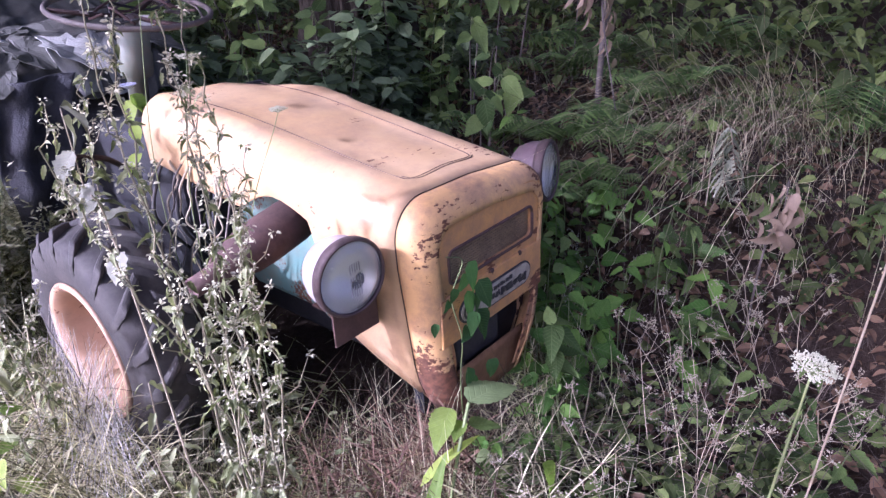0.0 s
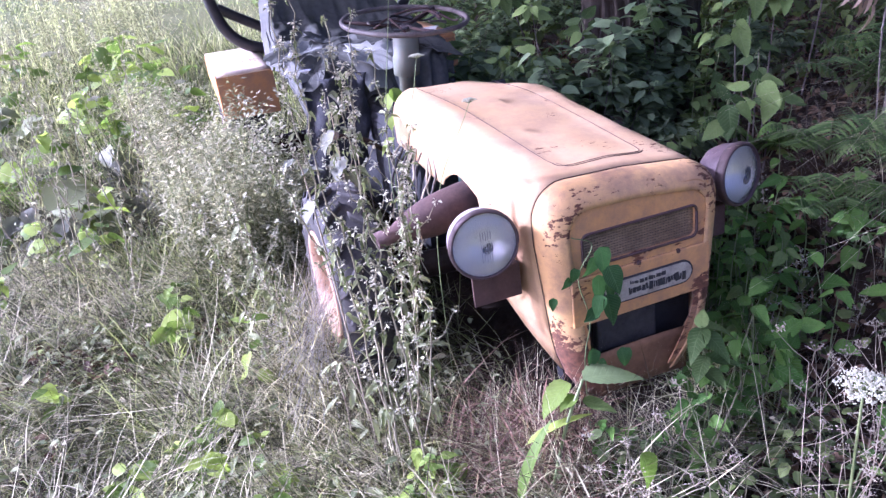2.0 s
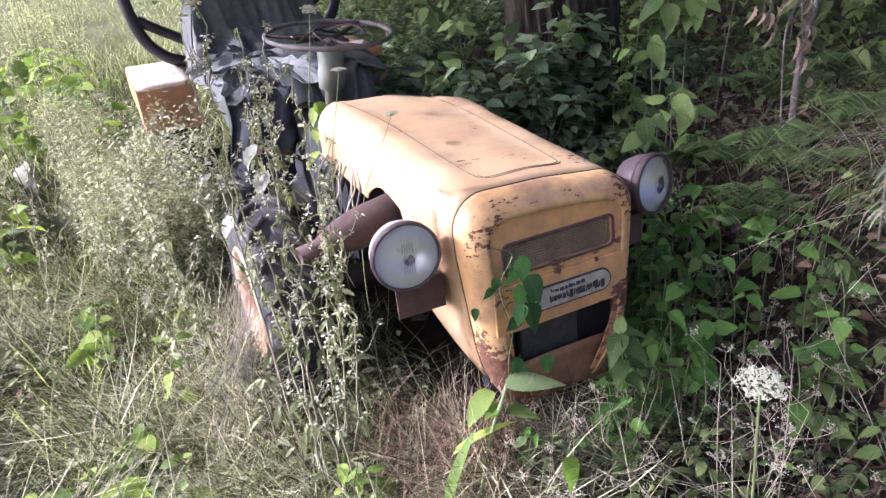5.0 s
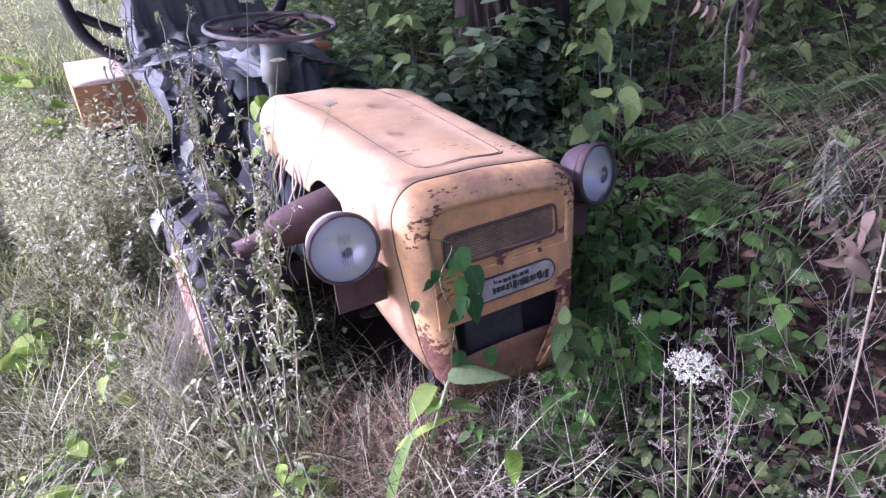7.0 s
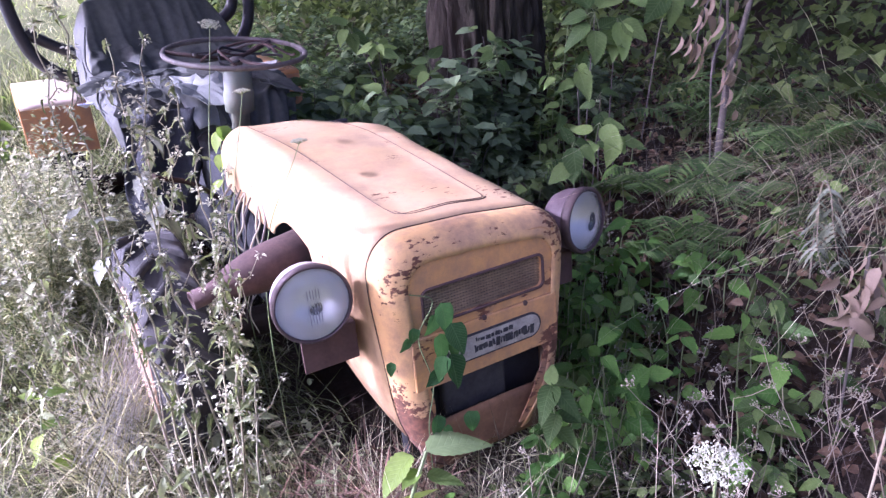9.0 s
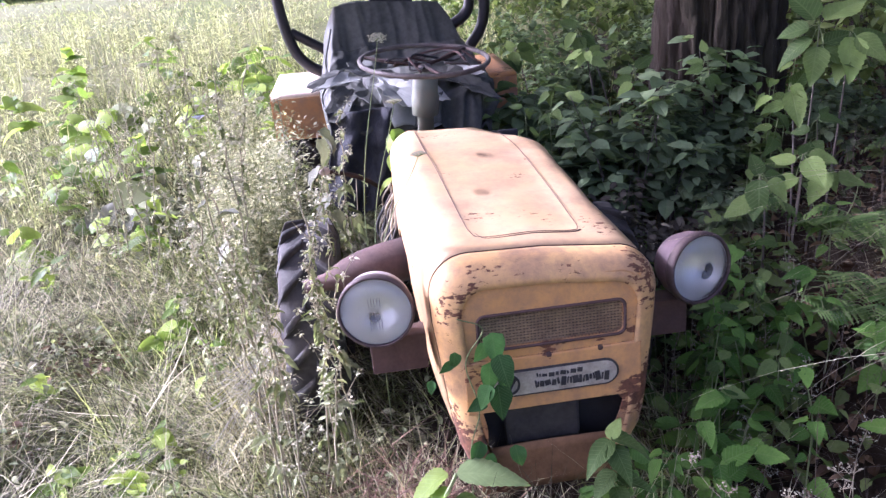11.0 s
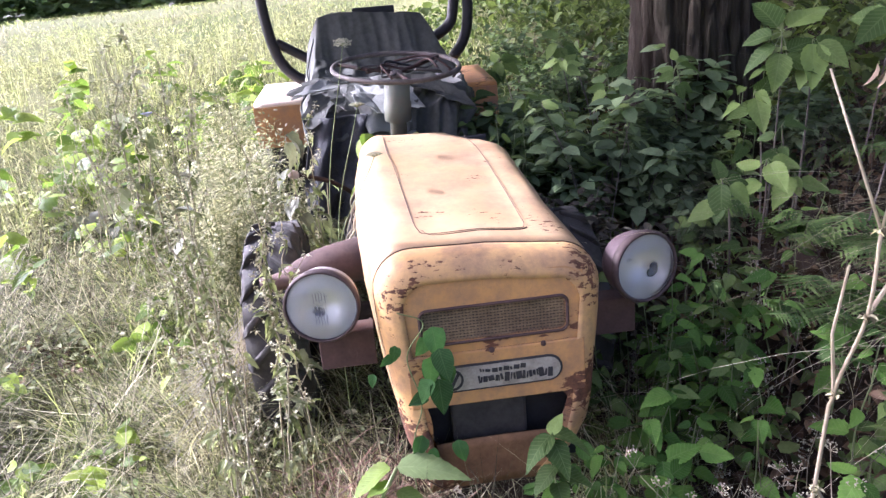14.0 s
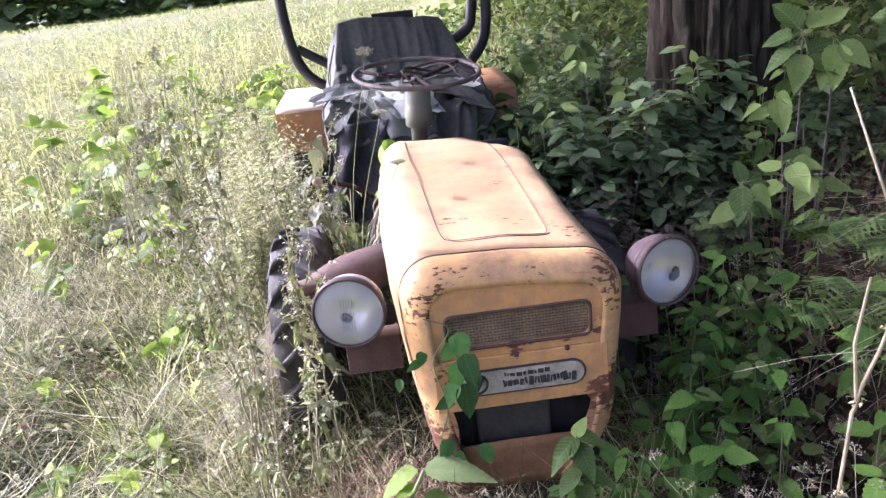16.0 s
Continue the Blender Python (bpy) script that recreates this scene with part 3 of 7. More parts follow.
badge = part("badge", plate(badge_outline(-0.136, 0.140, BADGE_Z, BADGE_H + 0.0045), -0.003, 0.002), BADGE_DARK, tractor, "dark-rimmed weathered badge")
part("badge_plate", plate(badge_outline(-0.131, 0.135, BADGE_Z, BADGE_H), -0.005, 0.0), BADGE_WHITE, badge, "pale badge plate")
lr = random.Random(3)
for row_z, x0, x1, h in ((BADGE_Z + 0.014, -0.040, 0.058, 0.0045), (BADGE_Z - 0.006, -0.044, 0.112, 0.0095)):
    x = x0
    while x < x1:
        wdt = lr.choice((0.0025, 0.0035, 0.006, 0.011)) * lr.uniform(0.8, 1.2)
        tilt = Matrix.Rotation(radians(lr.uniform(-12, 9)), 3, "Y")
        part("badge_bar", box((x + wdt / 2, -0.0055, row_z + lr.uniform(-0.002, 0.002)), (wdt, 0.002, h * lr.uniform(1.2, 2.3)), tilt), BADGE_DARK, badge)
        x += wdt + lr.uniform(0.0005, 0.004)
ring = lathe((-0.100, -0.006, BADGE_Z), (0, -1, 0), [(0.0245, -0.001), (0.0245, 0.001), (0.0195, 0.001), (0.0195, -0.001)], 28, True)
part("badge_ring", ring, BADGE_DARK, badge, "dark ring")
bm = bmesh.new()
add_box(bm, (-0.109, -0.006, BADGE_Z), (0.006, 0.002, 0.038), Matrix.Rotation(radians(-24), 3, "Y"))
add_box(bm, (-0.093, -0.006, BADGE_Z), (0.006, 0.002, 0.038), Matrix.Rotation(radians(28), 3, "Y"))
part("badge_stroke", bm, BADGE_DARK, badge)

# headlamps
GLASS, gnt, gb = material("ribbed_lamp_glass", 0.13, 0.0, 0.5)
gb.inputs["Transmission Weight"].default_value = 0.95
gb.inputs["Base Color"].default_value = (0.97, 0.98, 0.97, 1)
tcg = gnt.nodes.new("ShaderNodeTexCoord")
wv = gnt.nodes.new("ShaderNodeTexWave")
wv.inputs["Scale"].default_value = 55.0
wv.bands_direction = "X"
gnt.links.new(tcg.outputs["Object"], wv.inputs["Vector"])
bump(gnt, gb, wv.outputs["Fac"], 0.12, 0.0008)
SHELL_CHALKY = two_scale("chalky_lamp_paint", (0.22, 0.17, 0.155), (0.52, 0.46, 0.43), 16.0, 0.7)
SHELL_BROWN = two_scale("brown_lamp_paint", (0.085, 0.055, 0.055), (0.20, 0.145, 0.145), 14.0, 0.55, 0.1)
# grey that stands in for dark reflections in the ribbed glass
RIB = two_scale("dark_reflection_rib", (0.16, 0.16, 0.15), (0.32, 0.32, 0.30), 40.0, 0.3)
RIM_DARK = two_scale("dark_brown_lamp_rim", (0.045, 0.030, 0.027), (0.125, 0.088, 0.078), 26.0, 0.6, 0.3)


def headlamp(pos, axis, parent, label, shell, ribs):
    lamp = part("headlamp", lathe(pos, axis, [(0.018, -0.105), (0.040, -0.098), (0.062, -0.080), (0.074, -0.052), (0.078, -0.020), (0.078, -0.004), (0.074, -0.004), (0.070, -0.03), (0.02, -0.07)], 40), shell, parent, label, smooth=True)
    rim = part("lamp_rim", lathe(pos, axis, [(0.0790, -0.020), (0.0820, -0.014), (0.0825, 0.0), (0.0795, 0.006), (0.0755, 0.006), (0.0750, -0.004), (0.0795, -0.006)], 48, True), RIM_DARK, lamp, "thin dark brown lamp rim", smooth=True)
    part("reflector", lathe(pos, axis, [(0.0745, -0.006), (0.066, -0.026), (0.048, -0.045), (0.028, -0.058), (0.010, -0.062), (0.001, -0.0625)], 40, cap=False), CHROME, lamp, "dull metal reflector", smooth=True)
    part("bulb", lathe(pos, axis, [(0.004, -0.0625), (0.004, -0.058), (0.003, -0.056), (0.001, -0.0555)], 16), CHROME, lamp, "small bulb in the reflector", smooth=True)
    for k in ribs:
        out = Vector(axis).normalized() * 0.0140
        for z, tall in ((0.026, 0.020), (0.001, 0.011), (-0.024, 0.024)):
            bar = box(Vector(pos) + out + Vector((k * 0.0060, 0.0, z + 0.002 * (k % 2))), (0.0015, 0.0022, tall - 0.003 * (k % 2)))
            part("lens_rib", bar, RIB, lamp, "moulded rib of the glass, coloured dark for its reflections")
    lens = part("lens", lathe(pos, axis, [(0.0755, -0.002), (0.069, 0.004), (0.050, 0.010), (0.028, 0.0135), (0.0006, 0.0148)], 40, cap=False), GLASS, lamp, "ribbed clear glass lens", smooth=True)
    solidify(lens, 0.003)
    lens.visible_shadow = False
    return lamp


headlamp((-0.357, 0.080, 0.620), (-0.10, -1.0, 0.02), tractor, "round headlamp with chalky shell", SHELL_CHALKY, (-2, -1, 0, 1, 2))
headlamp((0.360, 0.086, 0.620), (0.27, -1.0, 0.04), tractor, "round headlamp with brown shell", SHELL_BROWN, ())
for s in (-1, 1):
    wide = 0.125 if s < 0 else 0.095
    bm = box((s * (0.255 + wide / 2), 0.130, 0.492), (wide, 0.006, 0.085))
    add_box(bm, (s * (0.255 + wide / 2), 0.160, 0.532), (wide, 0.06, 0.006))
    add_box(bm, (s * 0.262, 0.165, 0.492), (0.006, 0.07, 0.085))
    part("lamp_bracket", bm, RUST, tractor, "rusty lamp bracket", bevel=0.002)
    part("lamp_post", tube([(s * 0.355, 0.150, 0.53), (s * 0.355, 0.146, 0.556)], 0.012), RUST_DARK, tractor)

# silencer that sticks out of the engine opening
sil_a, sil_b = Vector((-0.19, 0.41, 0.630)), Vector((-0.53, 0.385, 0.578))
axis = (sil_b - sil_a)
bm = lathe(sil_a, axis, [(0.02, 0.0), (0.050, 0.02), (0.055, 0.05), (0.056, 0.14), (0.053, 0.19), (0.042, 0.240), (0.027, 0.280), (0.022, 0.290), (0.022, 0.345), (0.018, 0.345), (0.018, 0.29)], 24)
part("silencer", bm, RUST, tractor, "rusty exhaust silencer", smooth=True)

# engine, frame and axle under the hood
part("engine_block", box((0.0, 0.52, 0.46), (0.30, 0.50, 0.30)), GREEN_PAINT, tractor, "green-painted engine block", bevel=0.02)
part("engine_cover", lathe((-0.15, 0.35, 0.42), (-1, 0, 0), [(0.10, 0.0), (0.10, 0.03), (0.07, 0.05), (0.02, 0.055)], 24), GREEN_PAINT, tractor, smooth=True)
part("sump", box((0.0, 0.55, 0.27), (0.22, 0.55, 0.12)), SOOT, tractor, bevel=0.02)
part("axle", tube([(-0.54, 0.79, 0.318), (0.35, 0.79, 0.270)], 0.045, 16), RUST_DARK, tractor, "rusty front axle")
part("gearbox", box((-0.04, 1.36, 0.50), (0.38, 0.90, 0.46)), SOOT, tractor, "dark gearbox housing under the seat", bevel=0.04)
part("rear_axle", tube([(-0.62, 2.38, 0.47), (0.28, 2.38, 0.47)], 0.05, 16), RUST_DARK, tractor)
part("dash_panel", box((-0.03, 1.02, 0.70), (0.40, 0.02, 0.22)), SOOT, tractor, bevel=0.006)


def wheel(centre, side, radius, width, parent, label, rim_r=0.172):
    """Bar-treaded tractor wheel, standing on its rim's axis along x; the dish faces side."""
    c = Vector(centre)
    hw = width / 2
    prof = [(rim_r, -hw * 0.8), (rim_r + 0.03, -hw * 0.98), (radius - 0.06, -hw), (radius - 0.028, -hw * 0.9), (radius - 0.018, -hw * 0.45),
            (radius - 0.014, 0), (radius - 0.018, hw * 0.45), (radius - 0.028, hw * 0.9), (radius - 0.06, hw), (rim_r + 0.03, hw * 0.98), (rim_r, hw * 0.8)]
    rim = part("wheel", lathe(c, (side, 0, 0), [(rim_r + 0.002, hw * 0.80), (rim_r + 0.014, hw * 0.94), (rim_r + 0.008, hw * 1.02), (rim_r - 0.006, hw * 0.96), (rim_r - 0.020, hw * 0.62), (rim_r - 0.026, -hw * 0.2), (rim_r - 0.034, -hw * 0.55)], 48, cap=False), RIM_PAINT, parent, "orange wheel rim", smooth=True)
    solidify(rim, 0.004)
    disc = part("wheel_disc", lathe(c, (side, 0, 0), [(rim_r - 0.032, -hw * 0.52), (0.115, -hw * 0.62), (0.095, -hw * 0.40), (0.070, -hw * 0.15), (0.030, -hw * 0.10), (0.028, hw * 0.25), (0.004, hw * 0.30)], 40), DUSTY, rim, "dusty dished wheel disc", smooth=True)
    part("tyre", lathe(c, (side, 0, 0), prof, 48, cap=False), RUBBER, rim, label, smooth=True)
    bm = bmesh.new()
    n = 18
    for i in range(n * 2):
        s = 1 if i % 2 else -1
        a0 = 2 * math.pi * (i / 2) / n
        rows = []
        for k in range(5):
            t = k / 4
            x = s * hw * (0.04 + 0.98 * t)
            a = a0 + 0.26 * t
            drop = 0.0 if t < 0.7 else 0.045 * ((t - 0.7) / 0.3) ** 2
            ww = 0.055
            ro, ri = radius - drop, radius - 0.030 - drop
            rows.append([(x, a - ww, ri), (x, a - ww * 0.75, ro), (x, a + ww * 0.75, ro), (x, a + ww, ri)])
        vs = [[bm.verts.new(c + Vector((side * x, r * math.cos(a), r * math.sin(a)))) for x, a, r in row] for row in rows]
        for p, q in zip(vs[:-1], vs[1:]):
            for j in range(3):
                bm.faces.new((p[j], p[j + 1], q[j + 1], q[j]))
        bm.faces.new(vs[0])
        bm.faces.new(vs[-1])
    part("tread", bm, RUBBER, rim, "worn rubber tread bars", smooth=False, bevel=0.006)
    for i in range(5):
        a = 2 * math.pi * i / 5
        p = c + Vector((-side * hw * 0.12, 0.055 * math.cos(a), 0.055 * math.sin(a)))
        part("wheel_bolt", lathe(p, (side, 0, 0), [(0.011, -0.004), (0.011, 0.012), (0.005, 0.014)], 6), RUST, rim)
    return rim


wheel((-0.545, 0.79, 0.318), -1, 0.318, 0.17, tractor, "dusty black front tyre")
wheel((0.350, 0.79, 0.262), 1, 0.318, 0.17, tractor, "dusty black front tyre")
wheel((-0.64, 2.38, 0.47), -1, 0.325, 0.18, tractor, "dusty black rear tyre")
wheel((0.30, 2.38, 0.47), 1, 0.325, 0.18, tractor, "dusty black rear tyre")


def fender(s, label):
    """A box-shaped rear mudguard with a rounded front edge."""
    y0, y1, zt, zb = 2.02, 2.55, 0.905, 0.695
    xo, xi = s * 0.565 - 0.17, s * 0.32 - 0.17
    across = lin(xo, xi, 6)
    top = [[(x, y, z) for x in across] for y, z in [(y0 + 0.002, zt - 0.022), (y0 + 0.012, zt - 0.006), (y0 + 0.035, zt)] + [(y, zt + 0.10 * (y - y0 - 0.03)) for y in lin(y0 + 0.1, y1, 5)]]
    # the left top gets the sunlit colour, the right one plain worn paint
    ob = part("mudguard", loft(top), SUNLIT_PAINT if s < 0 else PAINT_OLD, tractor, label, smooth=True)
    solidify(ob, 0.004)
    front = part("mudguard_front", loft([[(x, y0, z) for x in across] for z in lin(zb, zt - 0.024, 4)]), PAINT_STAINED, ob, "rust-stained orange front panel")
    solidify(front, 0.004)
    cheek = bmesh.new()
    for x in (xo, xi):
        f = [(x, y0 + 0.006, zb), (x, y0 + 0.006, zt - 0.012), (x, y0 + 0.035, zt - 0.004), (x, y1, zt + 0.040), (x, y1, zt - 0.06), (x, y0 + 0.22, zt - 0.12)]
        cheek.faces.new([cheek.verts.new(p) for p in f])
    solidify(part("mudguard_cheek", cheek, PAINT_OLD, ob), 0.004)
    return ob


fender(-1, "orange box mudguard, its top coloured pale as if sunlit")
fender(1, "orange box mudguard half covered by leaves")

# roll bar tubes beside the seat
for name, pts, r in (
    ("roll_bar", [(-0.67, 2.40, 1.95), (-0.68, 2.40, 1.45), (-0.665, 2.40, 1.22), (-0.625, 2.40, 1.07), (-0.55, 2.38, 0.985), (-0.44, 2.36, 0.94)], 0.027),
    ("roll_bar_brace", [(-0.635, 2.42, 1.16), (-0.54, 2.42, 1.10), (-0.42, 2.40, 1.03)], 0.024),
    ("roll_bar", [(0.30, 2.40, 1.95), (0.285, 2.40, 1.45), (0.265, 2.40, 1.26), (0.235, 2.40, 1.17), (0.12, 2.38, 1.10)], 0.027),
    ("roll_bar", [(0.355, 2.40, 1.95), (0.345, 2.40, 1.45), (0.335, 2.40, 1.20), (0.305, 2.40, 1.09), (0.24, 2.38, 1.01)], 0.027),
):
    part(name, tube(smooth_path(pts), r, 14), BLACK_STEEL, tractor, "black-painted bent steel tube", smooth=True)

# steering wheel on its column
SW = Vector((-0.10, 1.22, 1.046))
sw_axis = Vector((0.05, -0.18, 1.0)).normalized()
q = frame_of(sw_axis)
rim_pts = [SW + q @ Vector((0.222 * math.cos(2 * math.pi * i / 64), 0.222 * math.sin(2 * math.pi * i / 64), 0)) for i in range(65)]
steer = part("steering_wheel", tube(rim_pts, 0.0082, 12), WEATHERED, tractor, "thin weathered grey-brown steering wheel rim", smooth=True)
hub = SW - sw_axis * 0.020
part("hub", lathe(hub, sw_axis, [(0.016, -0.03), (0.022, -0.006), (0.020, 0.004), (0.004, 0.008)], 20), WEATHERED, steer, "weathered hub", smooth=True)
for a in (25, 145, 265):
    e = SW + q @ Vector((0.220 * math.cos(radians(a)), 0.220 * math.sin(radians(a)), 0))
    part("spoke", tube([hub, hub.lerp(e, 0.5) - sw_axis * 0.004, e], 0.0065, 8), RUST_DARK, steer, smooth=True)
wr0 = random.Random(15)
for k in range(5):
    a0, rr = wr0.uniform(0, 6.28), wr0.uniform(0.10, 0.19)
    pts = [SW + q @ Vector((rr * math.cos(a0 + 0.8 * i) + 0.05, 0.8 * rr * math.sin(a0 + 0.8 * i), -0.012 + 0.02 * math.sin(2.1 * i + k))) for i in range(6)]
    part("wire_loop", tube(smooth_path(pts, 6), 0.0042, 6), (RUST, WEATHERED, SOOT)[k % 3], steer, "loose brown wire tangled in the wheel", smooth=True)
part("steering_column", lathe(SW - sw_axis * 0.30, sw_axis, [(0.030, -0.1), (0.030, 0.10), (0.048, 0.11), (0.050, 0.17), (0.046, 0.18), (0.046, 0.245), (0.02, 0.25), (0.018, 0.28)], 24), GREY_GREEN, tractor, "grey-green steering column housing", smooth=True)


# ---- the large tree on the bank ----
tree = thing("tree", (1.17, 1.62, 0.55), "large old tree with deeply furrowed brown bark", "tree")


def trunk_mesh():
    def fn(a, z):
        flare = 0.10 * math.exp(-(z - 0.3) / 0.35)
        r = 0.240 + flare * (0.6 + 0.4 * math.sin(3 * a + 1)) - 0.012 * (z - 1)
        warp = 0.35 * noise.noise((2 * math.cos(a), 2 * math.sin(a), z * 1.3))
        ca, sa = math.cos(a + 0.15 * warp), math.sin(a + 0.15 * warp)
        # long plates of bark, split by deep cracks and broken across here and there
        crack = abs(noise.noise((6.5 * ca, 6.5 * sa, z * 1.1)))
        cross = abs(noise.noise((4.0 * ca + 9, 4.0 * sa, z * 5.5)))
        r += 0.050 * min(1.0, crack * 3.2) + 0.016 * min(1.0, cross * 3.0) + 0.010 * noise.noise((22 * ca, 22 * sa, z * 9)) - 0.045
        return (1.17 + r * math.cos(a), 1.62 + r * math.sin(a), z)
    bm = grid(fn, [2 * math.pi * i / 190 for i in range(191)], lin(0.1, 2.0, 130) + lin(2.1, 7.5, 24))
    bmesh.ops.remove_doubles(bm, verts=bm.verts, dist=0.0005)
    return bm


part("trunk", trunk_mesh(), BARK, tree, "furrowed bark trunk", smooth=True)


# ---- plants: builders ----
def leaf_shape(width=0.35, stations=6, fold=0.25, droop=0.25, teeth=0.0, heart=0.0, peak=0.42, tip=0.0, wave=0.0, lopsided=0.0):
    """A leaf of length 1 along +y, folded along its midrib and bent down: vertices and triangles."""
    v, t = [], []
    for i in range(stations):
        u = i / (stations - 1)
        w = width * (math.sin(math.pi * u ** (math.log(0.5) / math.log(peak))) ** 0.66 if 0 < u < 1 else 0.0) * (1 - tip * u ** 2)
        y = u - heart * 0.25 * (1 - u) ** 4
        if teeth and 0 < i < stations - 1:
            w *= 1 + teeth * (1 if i % 2 else -1)
        z = -droop * u * u
        back = heart * 0.18 * max(0, 0.35 - u)
        v.append((0.06 * lopsided * math.sin(3 * u), y, z))
        v.append((-w * (1 + lopsided * 0.3), y - back, z + fold * w + wave * math.sin(9 * u + lopsided)))
        v.append((w * (1 - lopsided * 0.3), y - back, z + fold * w + wave * math.sin(8 * u + 2 + lopsided)))
    t = [(0, 3, 4), (0, 5, 3)]
    for i in range(1, stations - 1):
        a, b = 3 * i, 3 * i + 3
        t += [(a, b, a + 1), (a, a + 2, b)]
        if i < stations - 2:
            t += [(a + 1, b, b + 1), (a + 2, b + 2, b)]
    return np.array(v), np.array(t)


def lobed_shape(lobes=5, depth=0.38, droop=0.2, teeth=0.05):
    """A hand-shaped leaf of length 1 along +y with pointed lobes."""
    v, n = [(0.0, 0.38, 0.03)], 8 * lobes
    for k in range(n + 1):
        a = -2.55 + 5.10 * k / n
        beat = abs(math.cos(lobes * math.pi * (k / n - 0.5)))
        r = (0.62 - 0.16 * abs(a) / 2.55) * (1 - depth + depth * beat ** 0.8) * (1 + teeth * (1 if k % 2 else -1))
        x, y = r * math.sin(a), 0.38 + r * math.cos(a)
        v.append((x, y, -droop * (y * y + 0.8 * x * x) + 0.03 * beat))
    v.append((0.0, 0.20, 0.0))
    t = [(0, k + 1, k) for k in range(1, n + 1)] + [(0, 1, n + 2), (0, n + 2, n + 1)]
    return np.array(v), np.array(t)


def turned(points, heading, pitch, roll=0.0):
    """Rotation matrices (n, 3, 3) of leaves that point along a heading, tipped up by pitch."""
    ch, sh, cp, sp, cr, sr = np.cos(heading), np.sin(heading), np.cos(pitch), np.sin(pitch), np.cos(roll), np.sin(roll)
    fwd = np.stack([ch * cp, sh * cp, sp], -1)
    side = np.stack([sh, -ch, np.zeros_like(ch)], -1)
    up = np.cross(side, fwd)
    s2 = side * cr[:, None] + up * sr[:, None]
    u2 = np.cross(s2, fwd)
    return np.stack([s2, fwd, u2], -1)


def scatter(shape, places, rot, scale):
    """Copies of one shape in one pair of arrays."""
    v, t = shape
    n = len(places)
    out = np.einsum("nij,kj->nki", rot, v) * scale[:, None, None] + places[:, None, :]
    tris = t[None] + (np.arange(n) * len(v))[:, None, None]
    return out.reshape(-1, 3), tris.reshape(-1, 3)


def blades(places, heading, length, width, lean, curl, seg=3):
    """Grass blades, bent over towards a heading."""
    n = len(places)
    pos = places.copy()
    ang = lean.copy()
    side = np.stack([-np.sin(heading), np.cos(heading), np.zeros(n)], -1)
    rows = []
    for i in range(seg + 1):
        w = width * (1 - (i / seg) ** 2) * 0.5
        if i < seg:
            rows += [pos - side * w[:, None], pos + side * w[:, None]]
        else:
            rows.append(pos.copy())
        step = length / seg
        d = np.stack([np.cos(heading) * np.sin(ang), np.sin(heading) * np.sin(ang), np.cos(ang)], -1)
        pos = pos + d * step[:, None]
        ang = ang + curl / seg
    v = np.stack(rows, 1)
    k = v.shape[1]
    t = []
    for i in range(seg - 1):
        a = 2 * i
        t += [(a, a + 1, a + 3), (a, a + 3, a + 2)]
    t.append((2 * seg - 2, 2 * seg - 1, 2 * seg))
    t = np.array(t)
    tris = t[None] + (np.arange(n) * k)[:, None, None]
    return v.reshape(-1, 3), tris.reshape(-1, 3)


def joined(pieces):
    vs, ts, off = [], [], 0
    for v, t in pieces:
        vs.append(v)
        ts.append(t + off)
        off += len(v)
    return np.concatenate(vs), np.concatenate(ts)


def stuff(name, pieces, mat, label, category):
    v, t = joined(pieces)
    ob = new(name, mesh_from(name, v, t, [mat]))
    return tagged(ob, label, category, kind="stuff")


def on_ground(x, y, lift=0.0):
    return np.array([(a, b, ground_z(a, b) + lift) for a, b in zip(x, y)])


def u(n, a, b):
    return rng.uniform(a, b, n)


def footprint(x, y):
    """True under the tractor's body, where nothing is planted."""
    return (((np.abs(x) < 0.22) & (y > -0.02) & (y < 1.0)) | ((np.abs(x + 0.05) < 0.2) & (y >= 1.0) & (y < 2.6))
            | (((np.abs(x + 0.545) < 0.11) | (np.abs(x - 0.40) < 0.11)) & (np.abs(y - 0.79) < 0.25)))


def leaf_mesh(name, mat, **kw):
    v, t = leaf_shape(**kw)
    return mesh_from(name, v, t, [mat], smooth=True)


OVATE = dict(width=0.30, stations=16, fold=0.20, droop=0.24, teeth=0.075, tip=0.45, peak=0.36)
BROAD = dict(width=0.32, stations=20, fold=0.14, droop=0.26, teeth=0.05, peak=0.40, tip=0.5)
HEART = dict(width=0.36, stations=10, fold=0.16, droop=0.26, heart=1.0, peak=0.30, tip=0.3)


def leaf_kinds(name, mat, **kw):
    """Several leaves of one plant that differ in bend, waviness and outline."""
    out = []
    for droop, fold, wave, side in ((0.15, 0.10, 0.012, 0.2), (0.30, 0.22, 0.03, -0.5), (0.55, 0.30, 0.02, 0.6), (0.05, 0.45, 0.04, 0.0)):
        out.append(leaf_mesh(name, mat, **{**kw, "droop": droop, "fold": fold, "wave": wave, "lopsided": side}))
    return out


def lobed_mesh(name, mat, **kw):
    v, t = lobed_shape(**kw)
    return mesh_from(name, v, t, [mat], smooth=True)


L_OVATE = leaf_kinds("leaf_ovate", LEAF_BIG, **OVATE)
L_BROAD = leaf_kinds("leaf_broad", LEAF_BIG, **BROAD)
L_LOBED = [lobed_mesh("leaf_lobed", LEAF_BIG, lobes=5, depth=0.30), lobed_mesh("leaf_lobed", LEAF_BIG, lobes=3, depth=0.35, droop=0.35)]
L_LIGHT = leaf_kinds("leaf_light", LEAF_LIGHT, **BROAD)
L_LIGHT_HEART = leaf_kinds("leaf_light_heart", LEAF_LIGHT, **HEART)


